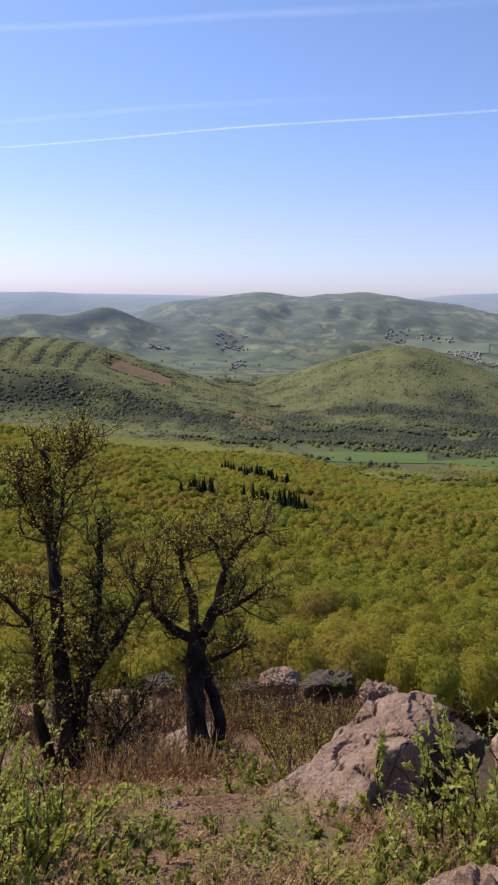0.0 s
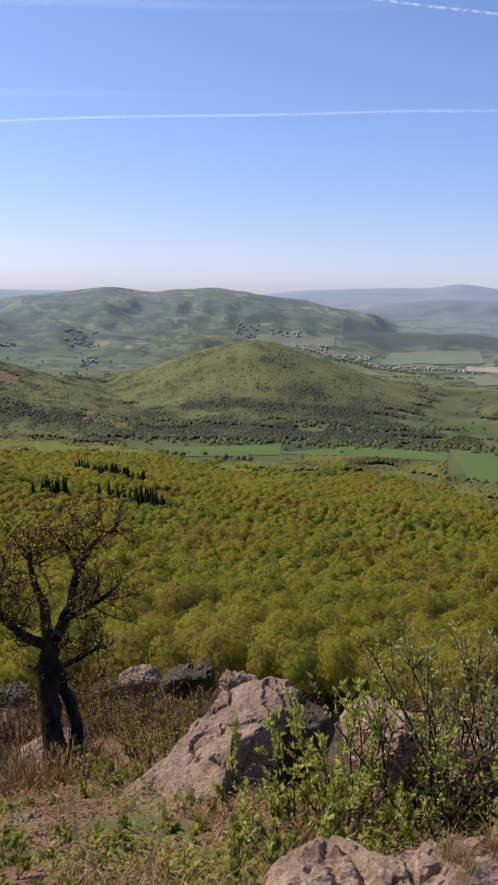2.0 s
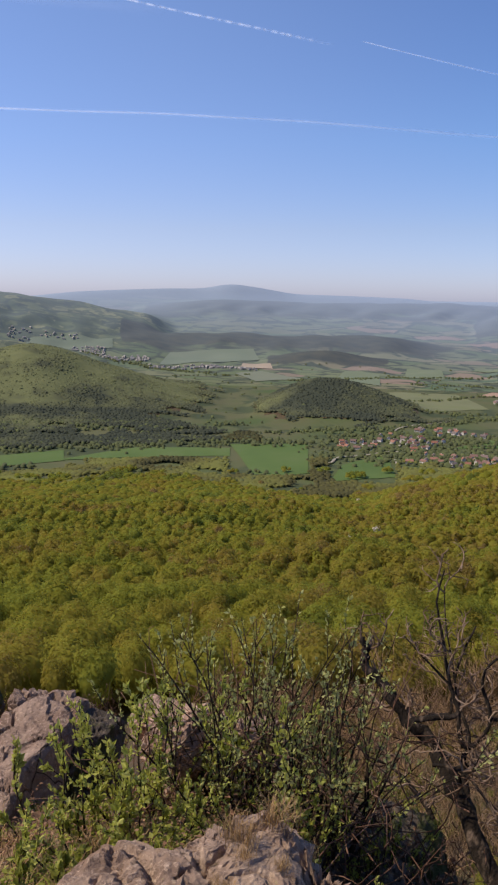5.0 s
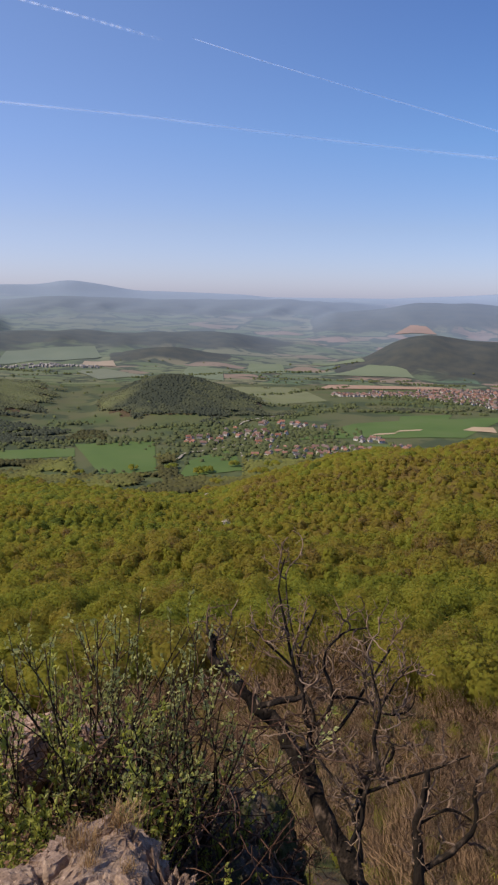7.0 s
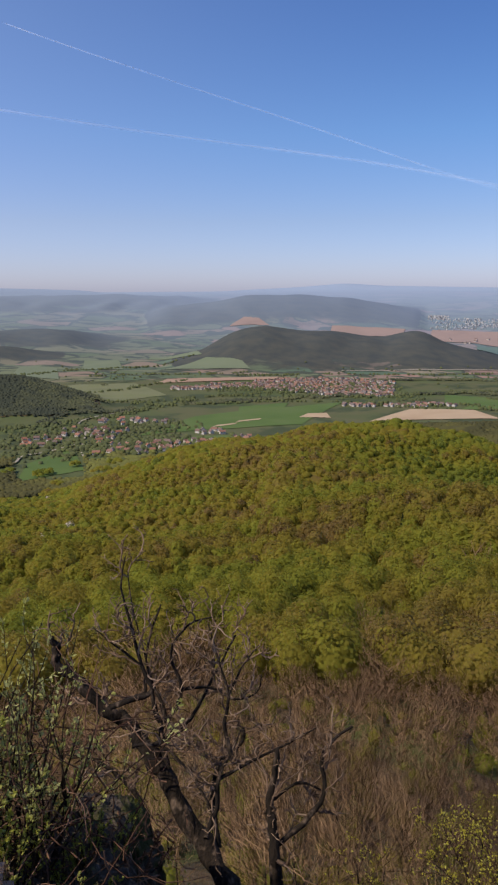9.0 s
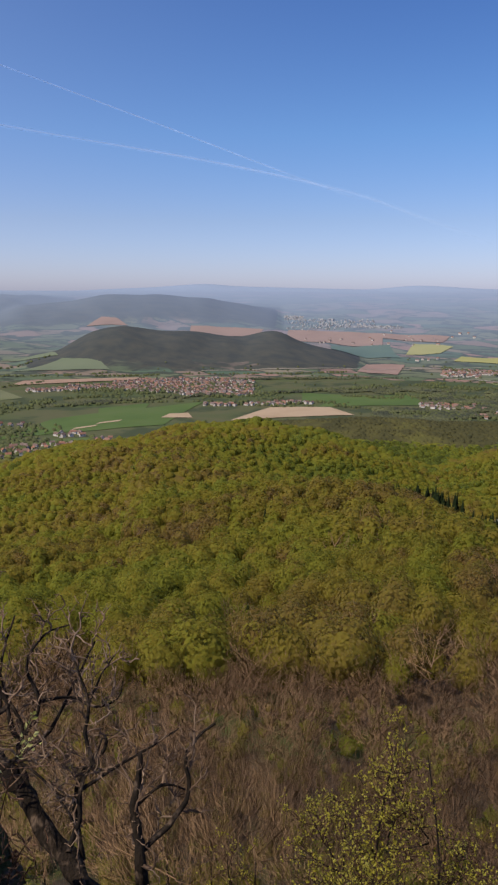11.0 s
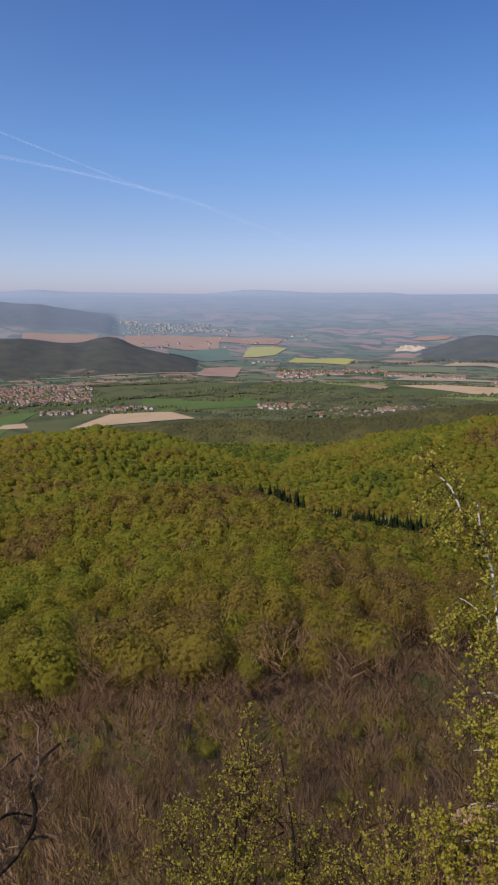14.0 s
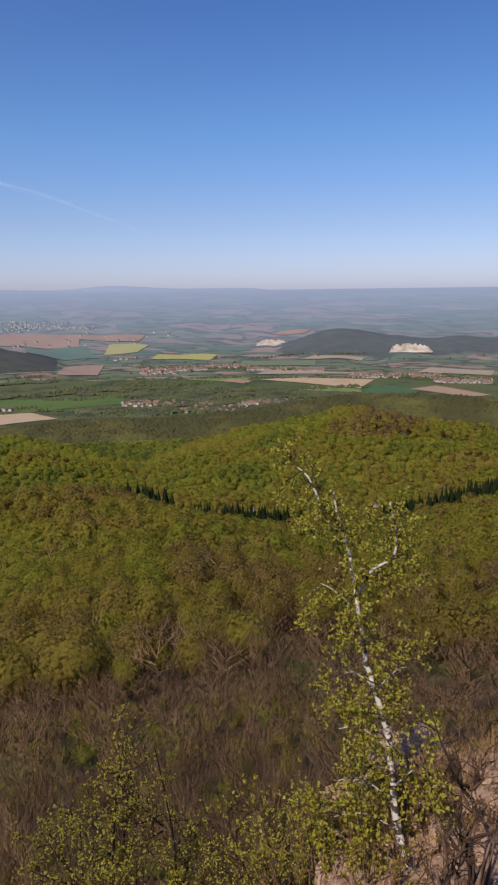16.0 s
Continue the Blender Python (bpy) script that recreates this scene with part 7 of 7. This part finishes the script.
for _ in range(120):
    az, r = srnd.uniform(-9, 36), srnd.uniform(5.4, 15)
    x, y = polar(az, r)
    if (abs(x + 0.36) < 0.9 and abs(y - 5) < 1.0) or (7 < az < 25 and r < 6.6):
        continue
    plant(srnd.choice(brush) if srnd.random() < 0.6 else srnd.choice(greens), x, y, srnd.uniform(0.4, 0.95) * (1.3 if r > 9 else 1))
for _ in range(60):
    x, y = polar(srnd.uniform(5, 36), srnd.uniform(10.5, 15.8))
    plant(srnd.choice(brush + greens), x, y, srnd.uniform(0.8, 1.35))
for x, y, size in [(-2.35, 6.3, 1.0), (-2.75, 6.5, 1.1), (-2.0, 6.6, 0.9), (0.1, 12.4, 1.0), (-1.2, 12.6, 1.2), (-1.6, 13.6, 1.0), (-2.9, 6.1, 0.8), (5.9, 0.6, 0.45), (6.3, 0.1, 0.5), (5.6, 0.3, 0.4), (6.6, -0.2, 0.5), (5.35, 0.6, 0.4), (6.0, 0.1, 0.5), (6.5, 0.3, 0.55), (5.8, -0.1, 0.5), (6.8, 0.0, 0.5), (6.2, 0.6, 0.45), (5.5, 0.0, 0.45), (6.9, -0.5, 0.6), (5.7, 0.75, 0.55), (5.9, 0.35, 0.6), (5.45, 0.35, 0.5), (6.1, 0.8, 0.6), (6.3, 0.5, 0.65), (5.3, 0.2, 0.5), (5.75, 0.15, 0.6), (6.05, 0.3, 0.6), (5.2, 0.5, 0.45), (5.0, 0.35, 0.4), (5.6, 0.55, 0.5)]:
    plant(tuft, x, y, size)
for o in [b for b in bpy.data.objects if b.name.startswith("dry_bush") and b.parent is None]:
    if o.location.x > 5 and o.location.y < 2:
        o.location.z = -2.5 - 0.35 * max(0.0, 6.2 - o.location.x)
# ground cover on the ledge
crnd = np.random.RandomState(5)


def tuft_template(seed, blades, tall, spread, wide):
    rg = np.random.RandomState(seed)
    v = []
    for _ in range(blades):
        a, k = rg.uniform(0, math.tau), rg.uniform(0.2, 1)
        p = np.array([rg.normal(0, spread * 0.3), rg.normal(0, spread * 0.3), -0.02])
        lean = np.array([math.cos(a), math.sin(a), 0]) * spread * k
        h = tall * rg.uniform(0.5, 1.1)
        side = np.array([-math.sin(a), math.cos(a), 0]) * wide
        mid, tip = p + lean * 0.35 + [0, 0, h * 0.65], p + lean + [0, 0, h]
        v += [p - side, p + side, mid + side * 0.8, mid - side * 0.8, mid - side * 0.8, mid + side * 0.8, tip + side * 0.15, tip - side * 0.15]
    v = np.array(v)
    return v, np.arange(len(v)).reshape(-1, 4)


def flat_template(seed, n, size, spread):
    rg = np.random.RandomState(seed)
    c = rg.normal(0, spread, (n, 3)) * [1, 1, 0.12]
    c[:, 2] = np.abs(c[:, 2]) + 0.005
    return quads_to_mesh(c, np.tile([0, 0, 1.0], (n, 1)), rg.uniform(0.6, 1.2, n) * size, rg, 0.55)


def cover(name, temps, n, az, rr, mat, label, size=(0.7, 1.3), patch=None, power=1.4):
    a = crnd.uniform(*az, n)
    r = rr[0] + (rr[1] - rr[0]) * crnd.uniform(0, 1, n) ** power
    x, y = -np.sin(np.radians(a)) * r, np.cos(np.radians(a)) * r
    if patch:
        k = ripple(x, y, patch[0], patch[1]) + crnd.normal(0, 0.25, n) > patch[2]
        x, y = x[k], y[k]
    s = crnd.uniform(*size, len(x))
    planted(name, temps, np.stack([x, y, height(x, y)], 1), np.stack([s, s], 1), crnd.uniform(0, 1, len(x)), mat, label, "ground cover", crnd)


cover("grass", [tuft_template(1, 12, 0.07, 0.06, 0.0025), tuft_template(2, 12, 0.09, 0.07, 0.0025)], 3600, (-26, 37), (1.8, 8.5), M_GRASS, "short mixed green and straw-coloured grass on the ledge", patch=(1.3, 71, -0.1))
cover("dry_grass", [tuft_template(3, 14, 0.11, 0.11, 0.0025)], 3600, (-30, 37), (2.0, 13), M_DRY, "withered straw-coloured grass on the ledge", patch=(1.9, 72, 0.05))
cover("dead_leaves", [flat_template(4, 12, 0.013, 0.12), flat_template(5, 12, 0.011, 0.14)], 15000, (-30, 37), (1.8, 16), M_LITTER, "dead brown leaves lying on the stony soil", power=1.0, patch=(1.5, 75, -0.05))
cover("herbs", [flat_template(6, 18, 0.017, 0.06), flat_template(7, 16, 0.014, 0.06)], 5200, (-14, 37), (2.0, 5.0), M_LEAF_DARK, "small green herbs and seedlings between the stones", patch=(1.1, 73, 0.55))
cover("gravel", [lump_crown(150), lump_crown(151)], 2600, (-20, 37), (1.8, 9), M_ROCK, "loose stone chips on the trodden soil", size=(0.004, 0.013), patch=(1.6, 74, -0.2))

tufts = np.array([(0.70, 2.98, -0.5), (0.76, 2.93, -0.5), (0.92, 3.0, -0.49), (0.88, 3.03, -0.5), (0.72, 2.86, -0.52), (0.58, 2.72, -0.52), (0.62, 2.7, -0.52), (0.86, 2.8, -0.54), (1.02, 2.95, -0.66)])
grown = np.array([1.0, 0.8, 1.25, 1.0, 0.7, 0.55, 0.5, 0.6, 0.8])
planted("grass_tufts", [tuft_template(8, 70, 0.115, 0.085, 0.0016), tuft_template(9, 70, 0.10, 0.09, 0.0016)], tufts, np.stack([grown, grown], 1), crnd.uniform(0, 1, len(tufts)), M_DRY,
        "straw-coloured grass tufts rooted in the cracks of the boulder", "ground cover", crnd)

# ---- leafless wood right under the cliff, saplings in bud ----
M_BARE_ONE = material("young_wood", [(0.066, 0.041, 0.024), (0.185, 0.116, 0.067), (0.39, 0.255, 0.15)], 0.6, 0.9, island=0.35, per_object=True)


def bare_tree(seed, n, width):
    v, f = bare_crown(seed, n, width)
    tree = new("bare_tree")
    w = Wood()
    rnd = random.Random(seed)
    w.tube(wander(Vector((0, 0, -0.3)), Vector((0, 0, 1)), 1.15, rnd, 7, 0.05, 0.2), 0.022, 0.006, 6)
    w.done("trunk", M_GREYBARK, tree)
    crown = link("crown", v[4:], np.arange(len(v) - 4).reshape(-1, 4), M_BARE_ONE, tree)
    tagged(crown, kind="stuff")
    nv = v[4:] - np.array([0, 0, 0.35]) + np.random.RandomState(seed).normal(0, 0.15, v[4:].shape)
    nv = nv / np.linalg.norm(nv, axis=1)[:, None] + np.array([0, 0, 0.25])
    crown.data.attributes.new("custom_normal", "FLOAT_VECTOR", "POINT").data.foreach_set("vector", (nv / np.linalg.norm(nv, axis=1)[:, None]).astype(np.float32).ravel())
    return tagged(tree, "leafless young tree in the wood below the cliff", "tree", "leafless trees below the cliff")


bare_kinds = [bare_tree(200 + k, 1700, 0.0019) for k in range(4)]
bx, by, br, ba = scatter(-93, -12, 20, 66, 4.6, rng)
open_view = (ba < -27) | (br > 48)
bx, by, br, ba = bx[open_view], by[open_view], br[open_view], ba[open_view]
hue = rng.permutation(len(bx))[:270]
for i, k in enumerate(hue):
    wide = rng.uniform(2.3, 4.3)
    tall = wide * rng.uniform(1.2, 1.6)
    p = on_ground(bx[k], by[k], -0.2)
    m = Matrix.Translation(p) @ pose(0, 0, 0, 0, 0, rng.uniform(0, 360))
    kind = bare_kinds[i % 4]
    if i >= 4:
        kind = copy_thing(kind, m)
    kind.matrix_basis = m
    kind.scale = (wide, wide, tall)
rest = rng.permutation(len(bx))[270:]
x2, y2, r2, a2 = scatter(-93, -10, 64, 114, 5.2, rng)
planted("underwood_bare", [bare_crown(210 + k, 760, 0.0045) for k in range(4)], np.stack([x2, y2, height(x2, y2)], 1),
        np.stack([rng.uniform(3.0, 4.8, len(x2)), rng.uniform(3.6, 6.0, len(x2))], 1), rng.uniform(0, 1, len(x2)), M_BARE, "leafless grey-brown young wood below the cliff", "woodland", rng, 0.3)
x3, y3, r3, a3 = scatter(-93, -10, 16, 114, 4.4, rng)
k3 = rng.uniform(size=len(x3)) < 0.9
x3, y3 = x3[k3], y3[k3]
planted("undergrowth", [leafy_crown(220, 120, 0.09, 8, 1), leafy_crown(221, 120, 0.09, 8, 1)], np.stack([x3, y3, height(x3, y3) - 0.4], 1),
        np.stack([rng.uniform(0.7, 2.1, len(x3)), rng.uniform(0.8, 2.6, len(x3))], 1), rng.uniform(0.35, 0.8, len(x3)), M_CANOPY, "olive-green undergrowth between the leafless trees", "undergrowth", rng, 0.4)


def sapling(x, y, tall, seed, mat, label):
    rnd = random.Random(seed)
    base = on_ground(x, y, -0.2)
    line = [base, base + Vector((rnd.gauss(0, 0.1), rnd.gauss(0, 0.1), tall * 0.4)), base + Vector((rnd.gauss(0, 0.2), rnd.gauss(0, 0.2), tall * 0.75)), base + Vector((rnd.gauss(0, 0.3), rnd.gauss(0, 0.3), tall))]
    side = []
    for _ in range(7):
        p = base.lerp(line[-1], rnd.uniform(0.35, 0.85))
        d = any_way(rnd, 0.6)
        side.append([p, p + d * 0.5 + Vector((0, 0, 0.1)), p + d * 1.0 + Vector((0, 0, 0.35))])
    stroke_tree([line] + side, [(0.04, 0.008)] + [(0.015, 0.005)] * 7, seed, (M_GREYBARK, M_TWIG, mat), (5, 0.7, 5, 3, 0.25, 0.12), (3, 0.045, 0.018), label, "tree")


for k, (az, r, tall) in enumerate([(-59, 11.2, 6.6), (-65, 11.0, 6.2), (-57, 12.5, 6.0), (-71, 9.6, 4.2), (-75, 10.5, 4.6), (-62, 9.5, 3.6), (-48, 13, 4.6)]):
    sapling(*polar(az, r), tall, 300 + k, M_LEAF_YELLOW, "slender sapling with small yellow-green leaves below the cliff")

# ---- contrails ----
def contrail_material(name, density, grain):
    m = bpy.data.materials.new(name)
    m.use_nodes = True
    nt = m.node_tree
    nt.nodes.remove(nt.nodes["Principled BSDF"])
    dif = nt.nodes.new("ShaderNodeBsdfTranslucent")
    dif.inputs[0].default_value = (0.9, 0.9, 0.92, 1)
    dd = nt.nodes.new("ShaderNodeBsdfDiffuse")
    dd.inputs[0].default_value = (0.9, 0.9, 0.92, 1)
    both = nt.nodes.new("ShaderNodeAddShader")
    nt.links.new(dif.outputs[0], both.inputs[0])
    nt.links.new(dd.outputs[0], both.inputs[1])
    clear = nt.nodes.new("ShaderNodeBsdfTransparent")
    mixer = nt.nodes.new("ShaderNodeMixShader")
    at = nt.nodes.new("ShaderNodeAttribute")
    at.attribute_name = "thick"
    geo = nt.nodes.new("ShaderNodeNewGeometry")
    ns = nt.nodes.new("ShaderNodeTexNoise")
    ns.inputs["Scale"].default_value = grain
    nt.links.new(geo.outputs["Position"], ns.inputs["Vector"])
    rng_node = nt.nodes.new("ShaderNodeMapRange")
    rng_node.inputs[1].default_value, rng_node.inputs[2].default_value = 0.3, 0.65
    rng_node.inputs[3].default_value, rng_node.inputs[4].default_value = density * 0.55, density
    nt.links.new(ns.outputs["Fac"], rng_node.inputs[0])
    mul = nt.nodes.new("ShaderNodeMath")
    mul.operation = "MULTIPLY"
    nt.links.new(rng_node.outputs[0], mul.inputs[0])
    nt.links.new(at.outputs["Fac"], mul.inputs[1])
    nt.links.new(mul.outputs[0], mixer.inputs[0])
    nt.links.new(clear.outputs[0], mixer.inputs[1])
    nt.links.new(both.outputs[0], mixer.inputs[2])
    nt.links.new(mixer.outputs[0], nt.nodes["Material Output"].inputs[0])
    return m


def contrail(way, wide, density, grain, label, fade=(0.1, 0.1), dashes=0):
    """A thin drifting ribbon of ice cloud along (azimuth, elevation) points, denser along its core."""
    pts = catmull([(a, e, 0) for a, e in way], 60 if dashes else 14)
    rows, thick = [], []
    n, far = len(pts), 4750.0
    across = [(-1, 0), (-0.5, 0.45), (0, 1), (0.5, 0.45), (1, 0)]
    for i, p in enumerate(pts):
        k = i / (n - 1)
        end = min(1, k / max(fade[0], 1e-3)) * min(1, (1 - k) / max(fade[1], 1e-3))
        if dashes:
            end *= 0.25 + 0.75 * (math.sin(k * dashes) + math.sin(k * dashes * 1.7 + 1) > 0.2 - 1.2 * (1 - k))
        for s, t in across:
            a, e = radians(p.x), radians(p.y + s * wide * (0.6 + 0.8 * k))
            rows.append((-math.sin(a) * math.cos(e) * far, math.cos(a) * math.cos(e) * far, EYE_Z + math.sin(e) * far))
            thick.append(t * end)
    w = len(across)
    faces = [(i * w + j, i * w + j + 1, (i + 1) * w + j + 1, (i + 1) * w + j) for i in range(n - 1) for j in range(w - 1)]
    ob = link("contrail", rows, faces, contrail_material("contrail_ice", density, grain))
    ob.data.attributes.new("thick", "FLOAT", "POINT").data.foreach_set("value", np.array(thick, dtype=np.float32))
    ob.visible_shadow = False
    return tagged(ob, label, "contrail", "contrails in the sky")


contrail([(34, 9.1), (31.38, 9.53), (14.13, 11.65), (-3.11, 12.44), (-12, 12.42), (-22.5, 11.8), (-43.0, 9.4), (-54.75, 7.15), (-60.4, 5.3), (-66, 3.2)], 0.13, 0.38, 0.004, "long thin white contrail slowly spreading across the sky", (0.2, 0.45))
contrail([(0, 19.95), (-2.97, 19.57), (-13.0, 18.12), (-19.6, 16.9)], 0.10, 0.6, 0.03, "broken fresh white contrail high in the sky", (0.02, 0.2), 150)
contrail([(-21.5, 17.1), (-31.89, 14.4), (-42.0, 11.4), (-52.0, 7.95), (-57, 6.2)], 0.085, 0.68, 0.006, "fresh white contrail slanting down the sky", (0.01, 0.9))
contrail([(34, 10.5), (31.32, 11.09), (20.56, 12.67), (10.16, 13.38), (4, 13.4)], 0.28, 0.08, 0.003, "faint old contrail spread wide across the sky", (0.05, 0.5))
contrail([(34, 16.2), (31.07, 16.71), (14.27, 18.48), (-2.57, 18.85), (-8, 18.8)], 0.35, 0.09, 0.003, "faint broad contrail high in the blue sky", (0.05, 0.4))
